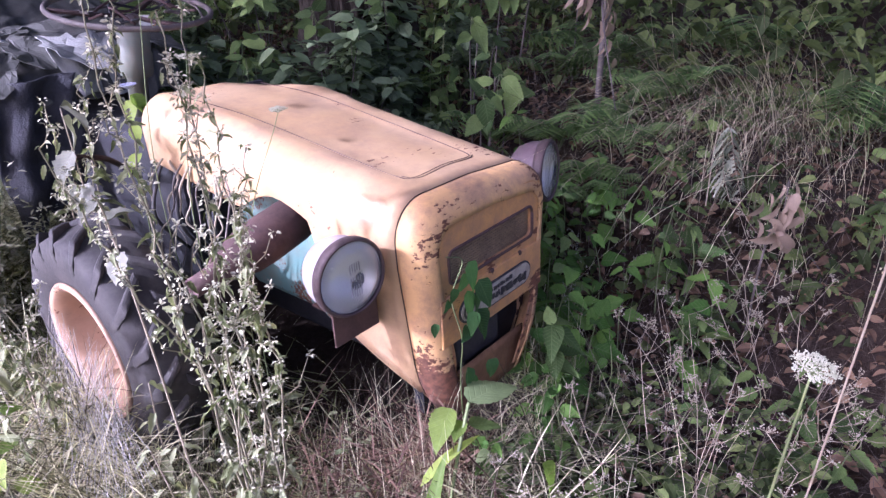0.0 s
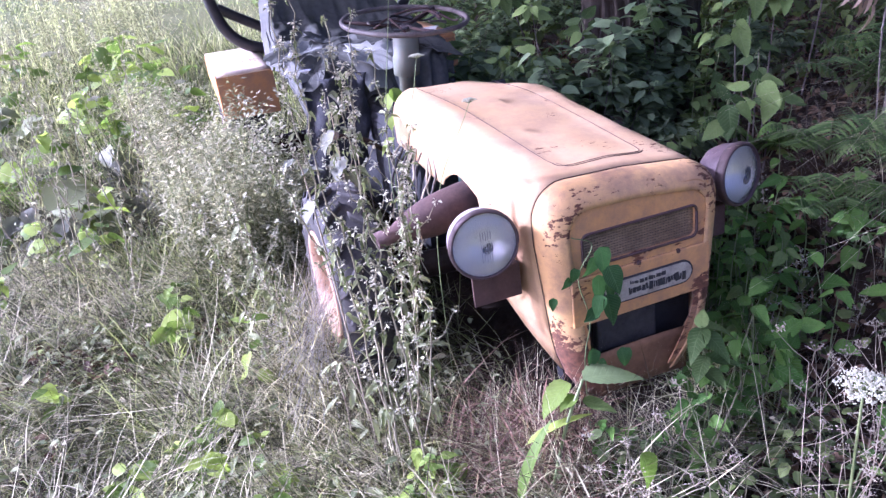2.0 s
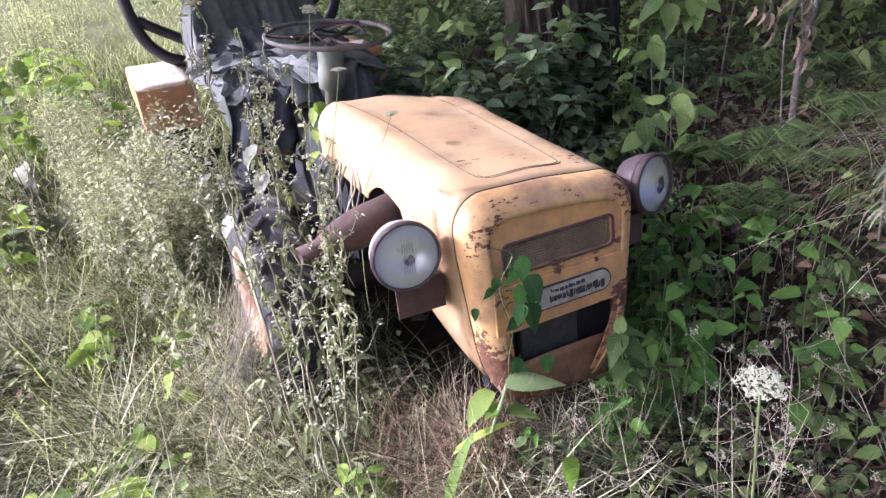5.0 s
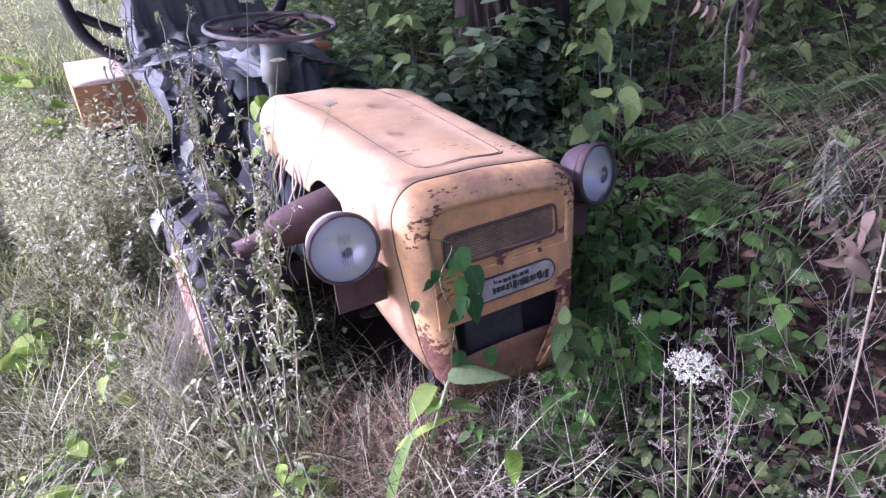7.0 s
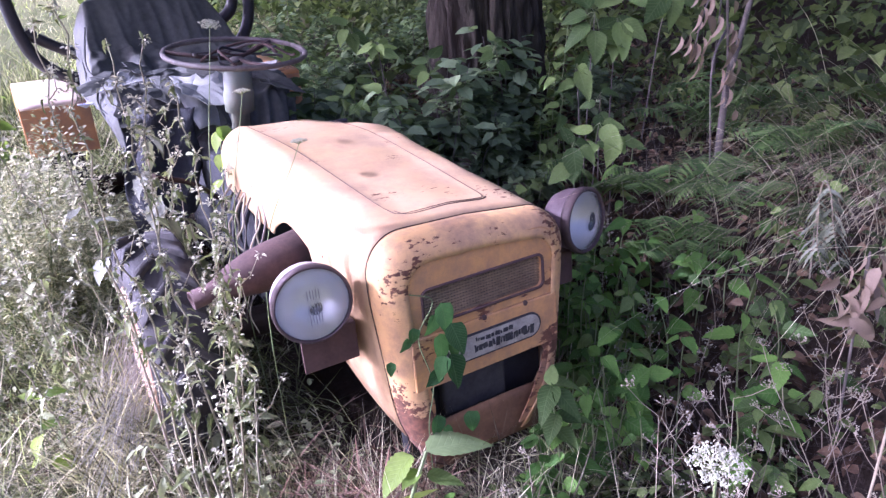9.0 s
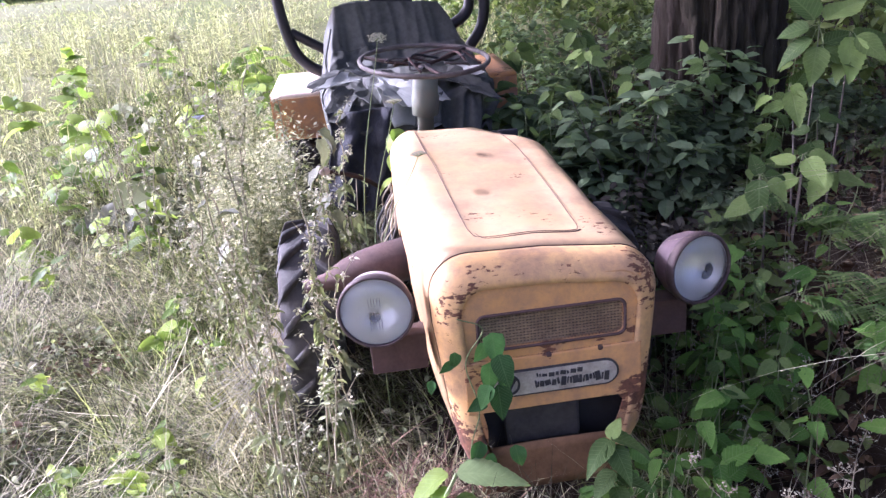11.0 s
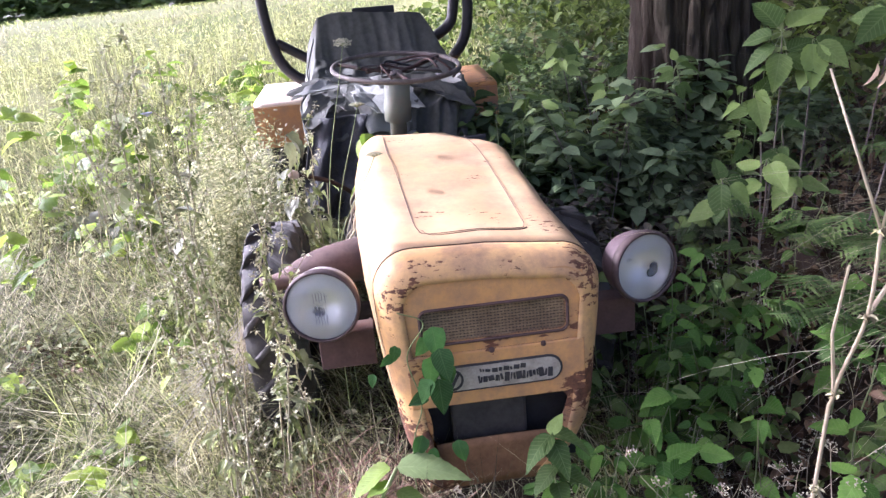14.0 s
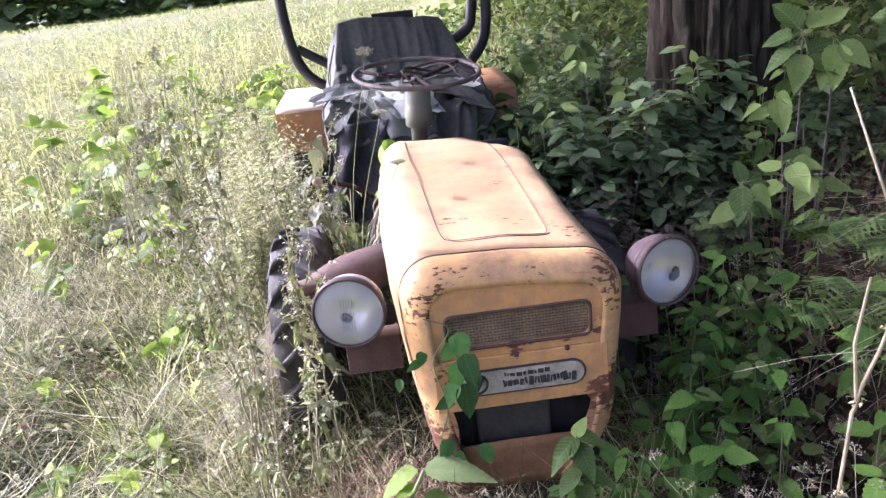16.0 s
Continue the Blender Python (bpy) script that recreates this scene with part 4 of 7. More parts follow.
def leaf_pose(at, toward, size, roll=0.0, up=(0, 0, 1)):
    d = Vector(toward).normalized()
    s = d.cross(Vector(up))
    s = s.normalized() if s.length > 1e-4 else Vector((1, 0, 0))
    n = s.cross(d)
    m = Matrix((s, d, n)).transposed().to_4x4()
    return Matrix.Translation(at) @ m @ Matrix.Rotation(roll, 4, "Y") @ Matrix.Diagonal((size, size, size, 1))


PICK = random.Random(99)


def leaf(me, root, m):
    """One leaf of a plant, at a pose given in world coordinates; me is a mesh or several to pick from."""
    if isinstance(me, list):
        me = PICK.choice(me)
    ob = new("leaf", me)
    ob.parent = root
    ob.matrix_parent_inverse = Matrix.Translation(-ROOTS[root.name])
    ob.matrix_basis = m
    return ob


def herb(name, base, label, category, group, leaf_me, height=0.4, lean=(0, 0), nodes=5, size=0.09, stem_mat=None, seed=0, first=0.45, opposite=True, pitch=-0.12, stem_r=0.0028):
    """A leafy herb: one stem with leaves in pairs, the upper ones smaller, and a leaf at the tip."""
    r = random.Random(seed)
    b = Vector(base)
    root = thing(name, b, label, category, group)
    tip = b + Vector((lean[0], lean[1], height))
    mid = b.lerp(tip, 0.5) + Vector((r.uniform(-0.03, 0.03), r.uniform(-0.03, 0.03), 0.02))
    path = smooth_path([b - Vector((0, 0, 0.02)), mid, tip], 5)
    part("stem", tube(path, (stem_r, stem_r * 0.5), 5), stem_mat or GREEN_STEM, root, smooth=True)
    a0 = r.uniform(0, 6.28)
    for k in range(nodes):
        f = first + (1 - first) * k / max(1, nodes - 1)
        p = path[min(len(path) - 1, int(f * (len(path) - 1)))]
        a0 += 1.57 + r.uniform(-0.3, 0.3)
        for j in range(2 if opposite else 1):
            a = a0 + math.pi * j + r.uniform(-0.3, 0.3)
            s = size * (1.15 - 0.45 * f) * r.uniform(0.75, 1.15)
            d = Vector((math.cos(a), math.sin(a), pitch + r.uniform(-0.45, 0.45)))
            # leaves turn their faces to the open side
            leaf(leaf_me, root, leaf_pose(p + d * 0.012, d, s * r.choice((0.6, 0.85, 1.0, 1.15)), r.uniform(-0.5, 0.5), (r.uniform(-0.4, 0.2), -0.4, 1.0)))
    leaf(leaf_me, root, leaf_pose(tip, Vector((r.uniform(-1, 1), r.uniform(-1, 1), -0.3)), size * 0.7, 0.0, (-0.1, -0.4, 1.0)))
    return root


def whorl(base, tip, n, size, seed, label, leaf_me, facing=(-0.30, -0.70, 0.65)):
    """A thin sapling whose leaves spread like a hand round its tip, facing the open side."""
    r = random.Random(seed)
    b, e = Vector(base), Vector(tip)
    root = thing("sapling", b, label, "sapling", "saplings under the tree")
    stem = part("stem", tube(smooth_path([b, b.lerp(e, 0.6) + Vector((0.03, 0.03, 0.05)), e], 6), (0.0045, 0.0018), 6), DEADWOOD, root, smooth=True)
    q = frame_of(facing)
    a0 = r.uniform(0, 6.28)
    for k in range(n):
        a = a0 + k * 2.39996 + r.uniform(-0.25, 0.25)
        d = q @ Vector((math.cos(a), math.sin(a), r.uniform(-0.25, 0.35)))
        d.z -= 0.25
        s = size * (1.25 - 0.5 * k / n) * r.uniform(0.8, 1.2)
        p = e + d.normalized() * size * (0.08 + 0.24 * r.random()) - Vector((0, 0, 0.03 * (k % 3)))
        part("petiole", tube([e, e.lerp(p, 0.5) + Vector((0, 0, 0.006)), p], 0.0011, 4), GREEN_STEM, stem)
        leaf(leaf_me, root, leaf_pose(p, d, s, r.uniform(-0.35, 0.35), Vector(facing) + Vector((r.uniform(-0.3, 0.3), 0, r.uniform(-0.3, 0.4)))))
    return root


def umbel_head(bm_stem, bm_flower, at, up, radius, rays=26, florets=9, r=None, dot=0.0035):
    """The flat flower head of a wild carrot: rays that end in small round clusters."""
    up = Vector(up).normalized()
    q = frame_of(up)
    for k in range(rays):
        f = math.sqrt((k + 0.5) / rays)
        a = k * 2.39996
        e = at + q @ Vector((radius * f * math.cos(a), radius * f * math.sin(a), radius * (0.55 - 0.25 * f * f)))
        add_tube(bm_stem, [at, e], 0.0007, 4, False)
        for j in range(florets):
            o = q @ Vector((r.uniform(-1, 1), r.uniform(-1, 1), r.uniform(-0.2, 0.5))) * radius * 0.19
            bmesh.ops.create_icosphere(bm_flower, subdivisions=1, radius=dot * r.uniform(0.7, 1.3), matrix=Matrix.Translation(e + o))


def wild_carrot(base, tip, radius, label, seed, head_up=(0.0, -0.2, 1.0), lean_mid=(0.02, 0.0, 0.0), dense=False):
    r = random.Random(seed)
    b, e = Vector(base), Vector(tip)
    root = thing("wild_carrot", b, label, "wildflower", "wild carrots in flower")
    path = smooth_path([b, b.lerp(e, 0.5) + Vector(lean_mid), e], 8)
    stem = tube(path, (0.0035, 0.002) if radius > 0.03 else (0.0017, 0.0010), 6)
    flower = bmesh.new()
    umbel_head(stem, flower, e, head_up, radius, florets=26 if dense else 9, r=r, dot=radius * (0.038 if dense else 0.055))
    part("stem", stem, GREEN_STEM, root, smooth=True)
    tagged(part("flower_head", flower, WHITE_FLOWER, root, "white flat-topped flower head"), kind="stuff")
    return root


def shrub(name, base, height, width, seed, mat, label, category, group, stems=8, size=(0.035, 0.065), per_node=7, droop=0.0):
    """A low shrub: several forking stems whose outer halves are thick with small leaves."""
    r = random.Random(seed)
    b = Vector(base)
    root = thing(name, b, label, category, group)
    for k in range(stems):
        a = r.uniform(0, 6.28)
        e = b + Vector((math.cos(a) * width * r.uniform(0.3, 1), math.sin(a) * width * r.uniform(0.3, 1), height * r.uniform(0.55, 1.0)))
        path = smooth_path([b, b.lerp(e, 0.5) + Vector((0, 0, 0.10 * height)), e - Vector((0, 0, droop * r.random()))], 7)
        stem = part("stem", tube(path, (0.0032, 0.0012), 5), DEADWOOD, root, smooth=True)
        pl, hd, pt = [], [], []
        for p in path[len(path) // 3:]:
            for j in range(per_node):
                o = Vector((r.gauss(0, 1), r.gauss(0, 1), r.gauss(0, 0.7))) * 0.022
                pl.append(tuple(p + o))
                hd.append(math.atan2(o.y, o.x) + r.uniform(-0.5, 0.5))
                pt.append(r.uniform(-0.5, 0.4))
        n = len(pl)
        v, t = scatter(leaf_shape(width=0.33, stations=6, fold=0.2, droop=0.25, teeth=0.06), np.array(pl), turned(np.array(pl), np.array(hd), np.array(pt), u(n, -0.5, 0.5)), u(n, *size))
        tagged(hang(new("foliage", mesh_from("foliage", v, t, [mat])), stem, "small ovate leaves"), kind="stuff")
    return root


# ---- dark tarpaulin thrown over the seat ----
def tarp_point(a, b):
    """a runs across the seat, b from the top of the backrest down to the front edge."""
    keys = ((0.0, -0.40, 0.06, 2.30, 1.255), (0.08, -0.41, 0.08, 2.20, 1.262), (0.40, -0.44, 0.17, 2.12, 1.06), (0.60, -0.46, 0.24, 1.98, 0.955),
            (0.80, -0.45, 0.20, 1.66, 0.925), (0.92, -0.43, 0.14, 1.50, 0.885), (1.0, -0.41, 0.12, 1.45, 0.77))
    for k0, k1 in zip(keys[:-1], keys[1:]):
        if b <= k1[0]:
            t = (b - k0[0]) / (k1[0] - k0[0])
            t = t * t * (3 - 2 * t) * 0.4 + t * 0.6
            x0, x1, y, z = [k0[i] + (k1[i] - k0[i]) * t for i in range(1, 5)]
            break
    s = min(1.0, max(0.0, (a - 0.16) / 0.68))
    x = x0 + (x1 - x0) * s
    hang_l, hang_r = max(0.0, 0.16 - a) / 0.16, max(0.0, a - 0.84) / 0.16
    drop = max(hang_l, hang_r)
    x += -0.05 * hang_l + 0.04 * hang_r
    z -= drop * (0.05 if hang_l else 0.12)
    y += 0.05 * drop
    z -= 0.07 * abs(2 * a - 1) ** 3 * (1 - smoothstep(0.0, 0.3, b)) - 0.02 * math.sin(7 * a) * (1 - smoothstep(0.0, 0.15, b))
    # long folds that fan out from the top, small crumples lower down, a torn front edge
    fan = (a - 0.5) * (1.0 + 0.9 * b)
    fold = 0.018 * (0.5 - abs(noise.noise((fan * 5.0 + 1.7, b * 1.1, 2.0))) * 1.7) * min(1.0, 0.25 + b * 1.6)
    fold += 0.011 * (0.5 - abs(noise.noise((fan * 11.0, b * 2.6 + fan * 3, 7.0))) * 1.8) * min(1.0, 0.2 + b * 1.2)
    fold += 0.007 * noise.noise((a * 24, b * 19, 4.0)) * smoothstep(0.35, 0.7, b)
    fold += 0.015 * (noise.ridged_multi_fractal((a * 6.0, b * 8.0, 1.3), 0.9, 2.2, 3, 1.0, 2.0) - 1.0) * smoothstep(0.2, 0.6, b)
    z += 0.10 * noise.noise((a * 9.0, 0.0, 31.0)) * smoothstep(0.93, 1.0, b)
    return (x + 0.5 * fold, y - fold, z + 0.8 * fold)


tarp = part("tarpaulin", grid(tarp_point, lin(0, 1, 110), lin(0, 1, 130)), TARP, smooth=True)
solidify(tarp, 0.004)
tagged(tarp, "crumpled dark grey tarpaulin draped over the tractor seat", "tarpaulin")
CLOTH = two_scale("dark_torn_cloth", (0.016, 0.016, 0.018), (0.050, 0.050, 0.052), 9.0, 0.75, 0.0, 0.6, 0.012)
rag = grid(lambda a, b: (-0.47 + 0.25 * a - 0.03 * b + 0.012 * math.sin(9 * b + 3 * a), 1.44 + 0.035 * noise.noise((a * 4, b * 5, 3.0)) + 0.02 * math.sin(11 * a + 3 * b), 0.87 - (0.50 - 0.16 * a) * b + 0.05 * noise.noise((a * 6, 1.0, 8.0)) * b), lin(0, 1, 30), lin(0, 1, 40))
solidify(part("hanging_rag", rag, CLOTH, tarp, "dark torn cloth hanging down before the seat", smooth=True), 0.004)
part("hem", tube([tarp_point(a, 0.002) for a in lin(0.02, 0.98, 40)], 0.006, 6), TARP, tarp, "thick folded top hem", smooth=True)
part("cord", tube(smooth_path([(-0.43, 2.12, 1.16), (-0.47, 2.00, 1.02), (-0.455, 1.86, 0.96), (-0.49, 1.70, 0.90), (-0.47, 1.58, 0.80)], 6), 0.004, 6), TARP, tarp, "frayed cord along the edge", smooth=True)
flap = part("plastic_sheet", grid(lambda a, b: (-0.27 + 0.19 * a + 0.05 * b, 1.46 + 0.05 * a - 0.05 * b + 0.012 * math.sin(9 * a + 4 * b), 0.945 - 0.15 * b - 0.02 * a + 0.010 * math.sin(7 * a)), lin(0, 1, 16), lin(0, 1, 16)), TARP_PALE, smooth=True)
solidify(flap, 0.003)
tagged(flap, "torn pale grey plastic sheet lying over the tarpaulin", "plastic sheet")


def torn_scrap(at, toward, length, width, seed, mat, up=(0, -0.4, 1)):
    """A stiff torn piece of sheet with a ragged outline and a crease or two."""
    r = random.Random(seed)
    edge = []
    for k in range(22):
        a = 2 * math.pi * k / 22
        rr = 1.0 + r.uniform(-0.26, 0.16) + 0.30 * max(0.0, math.cos(a)) ** 3
        edge.append((0.5 * width * rr * math.sin(a), 0.5 * length * rr * math.cos(a)))
    slope, crease = r.uniform(-0.5, 0.5), r.uniform(0.12, 0.35)
    bm = bmesh.new()
    rings = []
    for f in (0.02, 0.35, 0.7, 1.0):
        rings.append([bm.verts.new((x * f, y * f, crease * abs(x * f - slope * y * f) - 0.12 * (y * f) ** 2 / length + 0.010 * noise.noise((x * f * 22, y * f * 22, seed)))) for x, y in edge])
    for a, b in zip(rings[:-1], rings[1:]):
        for i in range(22):
            bm.faces.new((a[i], a[(i + 1) % 22], b[(i + 1) % 22], b[i]))
    ob = part("torn_scrap", bm, mat, tarp, "ragged piece of torn grey sheet")
    solidify(ob, 0.002)
    ob.matrix_basis = leaf_frame(at, toward, up)


def leaf_frame(at, toward, up):
    y = Vector(toward).normalized()
    x = y.cross(Vector(up)).normalized()
    m = Matrix((x, y, x.cross(y))).transposed().to_4x4()
    m.translation = Vector(at)
    return m


for k, (at, toward, ln, wd, mat) in enumerate((
    ((-0.20, 1.47, 0.925), (0.55, -0.75, -0.45), 0.20, 0.13, TARP_PALE), ((-0.08, 1.50, 0.915), (0.8, -0.5, -0.5), 0.16, 0.12, TARP_PALE), ((-0.38, 1.62, 0.965), (-0.8, -0.6, -0.1), 0.24, 0.10, TARP_PALE),
    ((-0.30, 1.52, 0.935), (0.2, -1.0, -0.5), 0.16, 0.12, TARP), ((-0.14, 1.66, 0.965), (0.7, -0.7, 0.0), 0.26, 0.15, TARP), ((0.02, 1.60, 0.945), (0.9, -0.4, -0.2), 0.22, 0.13, TARP), ((0.08, 1.72, 0.950), (0.6, -0.8, 0.05), 0.22, 0.12, TARP_PALE),
    ((-0.28, 1.76, 0.985), (-0.6, -0.8, 0.1), 0.26, 0.15, TARP), ((-0.05, 1.84, 0.985), (0.3, -0.9, 0.15), 0.24, 0.16, TARP), ((-0.42, 1.78, 0.970), (-0.9, -0.3, -0.2), 0.20, 0.12, TARP), ((-0.40, 1.50, 0.900), (-0.5, -0.7, -0.6), 0.18, 0.11, TARP),
    ((0.12, 1.52, 0.900), (0.8, -0.5, -0.4), 0.16, 0.10, TARP))):
    torn_scrap(at, toward, ln, wd, 50 + k, mat)
bm = box((-0.14, 2.24, 1.262), (0.20, 0.06, 0.045))
part("seat_cap", bm, SOOT, tractor, "black cap on top of the backrest", bevel=0.006)
part("seat_back", box((-0.17, 2.30, 1.06), (0.36, 0.07, 0.36)), SOOT, tractor, "black seat backrest", bevel=0.03)
part("seat_cushion", box((-0.17, 2.02, 0.82), (0.42, 0.46, 0.12)), SOOT, tractor, "black seat cushion", bevel=0.03)
part("seat_post", box((-0.17, 2.05, 0.66), (0.16, 0.24, 0.24)), RUST_DARK, tractor, bevel=0.01)

# cables and hoses hanging behind the engine opening
cr = random.Random(11)
for k in range(6):
    x0, y0 = -0.27 + cr.uniform(-0.02, 0.02), 0.70 + 0.05 * k
    pts = [(x0 + 0.06, y0, 0.70), (x0, y0 - 0.03, 0.64), (x0 - 0.03 + cr.uniform(-0.03, 0.02), y0 - 0.06, 0.55), (x0 + 0.04, y0 - 0.04, 0.42)]
    part("cable", tube(smooth_path(pts), 0.005, 6), RUBBER if k % 2 else SOOT, tractor, "loose hanging cable", smooth=True)
lever = part("lever", tube(smooth_path([(-0.25, 1.10, 0.60), (-0.36, 1.02, 0.70), (-0.470, 0.965, 0.748)]), 0.008, 8), RUST_DARK, tractor, "rusty lever with pale knob", smooth=True)
part("knob", lathe((-0.463, 0.968, 0.745), (-0.90, -0.43, 0.35), [(0.008, 0.0), (0.013, 0.006), (0.015, 0.018), (0.012, 0.030), (0.003, 0.034)], 16), DUSTY, lever, "pale worn knob", smooth=True)

# pressed groove of the hood lid; thin dark tubes draw its shaded crease
groove = [(-0.176, 0.96), (-0.172, 0.70), (-0.160, 0.55), (-0.142, 0.24), (-0.134, 0.160), (-0.110, 0.130), (0.0, 0.136), (0.085, 0.138), (0.105, 0.155), (0.106, 0.22), (0.101, 0.45), (0.092, 0.69), (0.080, 0.90)]
def lid(points, lift):
    return smooth_path([(x, y, top_z(x, y) + 0.006 * (1 - abs(x) / 0.17) + lift) for x, y in points], 8)


part("pressed_rib", tube(lid(groove, -0.0005), 0.0009, 8), RUST, tractor, "faint pressed line round the hood lid", smooth=True)
part("pressed_groove", tube(lid(((-0.125, 0.150), (-0.100, 0.122), (0.0, 0.128), (0.085, 0.130), (0.108, 0.140)), -0.0002), (0.0006, 0.0017), 6), RUST, tractor, "dark line along the front edge of the hood lid", smooth=True)


# ---- the tree's crown, out of view, which shades the bank ----
limbs = (
    ((1.17, 1.62, 2.3), (0.0, 1.75, 2.75), (-1.5, 1.85, 2.7)),
    ((1.17, 1.62, 2.6), (0.2, 1.2, 2.85), (-1.1, 0.95, 2.85)),
    ((1.17, 1.62, 2.8), (1.7, 0.9, 3.3), (2.4, 0.0, 3.6)),
    ((1.17, 1.62, 2.9), (0.7, 3.0, 3.3), (-0.4, 4.6, 3.5)),
    ((1.17, 1.62, 3.1), (2.5, 2.0, 3.7), (4.2, 2.4, 3.9)),
    ((1.17, 1.62, 3.6), (0.4, 1.5, 4.6), (-0.6, 1.3, 5.4)),
    ((1.17, 1.62, 4.2), (1.8, 2.6, 5.2), (2.6, 3.4, 5.9)),
)
clumps = []
spread = []
for k, (a, b, c) in enumerate(limbs):
    path = smooth_path([a, b, c], 8)
    part("limb", tube(path, (0.095, 0.02), 10), BARK, tree, smooth=True)
    for p in path[4:]:
        clumps.append((p.x, p.y, p.z + 0.1))
        spread.append(0.24 if k < 2 else 0.42)
for k in range(16):
    a, rr = k * 2.4, 0.4 + 2.6 * math.sqrt((k + 0.5) / 16)
    clumps.append((1.4 + rr * math.cos(a), 1.6 + rr * math.sin(a), 5.4 - 0.16 * rr * rr))
    spread.append(0.42)
for k in range(14):
    a, rr = k * 2.4, 1.0 * math.sqrt((k + 0.5) / 14)
    clumps.append((2.3 + 0.9 * rr * math.cos(a), 1.2 + 1.6 * rr * math.sin(a), 2.75 + 0.2 * math.sin(3 * k)))
    spread.append(0.36)
clumps, spread = np.array(clumps), np.array(spread)
n = 6000
pick = rng.integers(0, len(clumps), n)
jit = rng.normal(0, 1, (n, 3)) * np.array((1.0, 1.0, 0.5)) * spread[pick][:, None]
pos = clumps[pick] + jit
pos = pos[pos[:, 2] > 2.15]
n = len(pos)
cv, ct = scatter(leaf_shape(width=0.36, stations=4, fold=0.1, droop=0.15), pos, turned(pos, u(n, 0, 6.28), u(n, -0.6, 0.3), u(n, -0.4, 0.4)), u(n, 0.12, 0.22))
# unseen boughs added on the sunny side, to shade the bank behind the hood
reach = Vector((SUN_DIR.x, SUN_DIR.y)) / SUN_DIR.z
for a, b, c in (((1.17, 1.62, 3.3), (-0.9, 3.0, 4.5), (-3.9, 4.3, 4.8)), ((1.17, 1.62, 3.5), (0.2, 4.2, 4.6), (-2.6, 6.3, 4.9)), ((1.17, 1.62, 3.4), (-1.0, 1.6, 4.3), (-3.6, 2.0, 4.6))):
    part("limb", tube(smooth_path([a, b, c], 8), (0.11, 0.03), 10), BARK, tree, smooth=True)
# leaves are placed back along the sun's rays from the ground to be shaded
n = 20000
bx, by, bz = u(n, -0.45, 4.2), u(n, -1.9, 5.2), u(n, 4.1, 5.2)
gap = np.array([noise.noise((a * 1.6, b * 1.6, 6.0)) if b > -0.15 else 0.02 + 1.0 * noise.noise((a * 3.4, b * 3.4, 16.0)) for a, b in zip(bx, by)])
edge = np.where(by < -0.22, np.where(by < -0.62, 0.22, -0.38), 0.70) + 0.06 * np.sin(5 * by) + 0.04 * np.sin(13 * by + 1)
keep = (bx > edge) & ((gap < 0.42) | (u(n, 0, 1) < 0.25))
bx, by, bz = bx[keep], by[keep], bz[keep]
n = len(bx)
shade_bough = np.stack([bx + (bz - 0.5) * reach.x, by + (bz - 0.5) * reach.y, bz], -1)
bv, bt = scatter(leaf_shape(width=0.40, stations=4, fold=0.1, droop=0.15), shade_bough, turned(shade_bough, u(n, 0, 6.28), u(n, -0.6, 0.3), u(n, -0.4, 0.4)), u(n, 0.14, 0.24))
cv, ct = joined([(cv, ct), (bv, bt)])
crown = new("crown", mesh_from("crown", cv, ct, [LEAF_SHADE]))
hang(crown, tree, "dense dark green crown with unseen boughs added for shade")


# ---- undergrowth on the bank: uncountable low leaves, twigs and litter ----
def bank_points(n, x0, x1, y0, y1):
    x, y = u(n, x0, x1), u(n, y0, y1)
    keep = ~footprint(x, y) & ~((np.hypot(x - 1.17, y - 1.62) < 0.36)) & (x > 0.28 + 0.12 * np.sin(9 * y) - 0.45 * (y < -0.18))
    return x[keep], y[keep]


pieces = []
for count, x0, x1, y0, y1, h0, h1, s0, s1, gaps in (
    (5200, -0.25, 1.6, -1.3, 2.6, 0.02, 0.20, 0.022, 0.062, 0.54),
    (3600, 0.5, 2.4, -0.6, 3.6, 0.05, 0.36, 0.028, 0.075, 0.54),
    (17000, 1.5, 5.0, -2.5, 6.0, 0.05, 0.95, 0.045, 0.11, 0.34),
    (6000, 0.3, 3.0, 2.5, 9.0, 0.05, 0.75, 0.05, 0.11, 0.38),
):
    x, y = bank_points(count, x0, x1, y0, y1)
    # heights gather in tufts, with bare litter between them
    tuft = np.array([0.5 + 0.5 * noise.noise((a * 3.1, b * 3.1, 3.0)) for a, b in zip(x, y)])
    keep = tuft + u(len(x), -0.08, 0.08) > gaps
    keep &= ~((np.hypot((x - 0.86) / 0.42, (y - 1.9) / 0.75) < 1.0) & (u(len(x), 0, 1) < 0.9))
    x, y, tuft = x[keep], y[keep], tuft[keep]
    n = len(x)
    p = on_ground(x, y) + np.stack([np.zeros(n), np.zeros(n), (h0 + (h1 - h0) * tuft * u(n, 0.1, 1.0))], -1)
    half = n // 2
    for shape, sel in ((leaf_shape(width=0.34, stations=8, fold=0.2, droop=0.28, teeth=0.10, tip=0.4), slice(0, half)), (leaf_shape(width=0.28, stations=7, fold=0.4, droop=0.5, teeth=0.08, tip=0.3, lopsided=0.5), slice(half, n))):
        q = p[sel]
        pieces.append(scatter(shape, q, turned(q, u(len(q), 0, 6.28), u(len(q), -0.7, 0.35), u(len(q), -0.7, 0.7)), s0 + (s1 - s0) * u(len(q), 0, 1) ** 1.6))
stuff("undergrowth", pieces, LEAF_SHADE, "green leaves of low plants covering the shaded bank", "undergrowth")

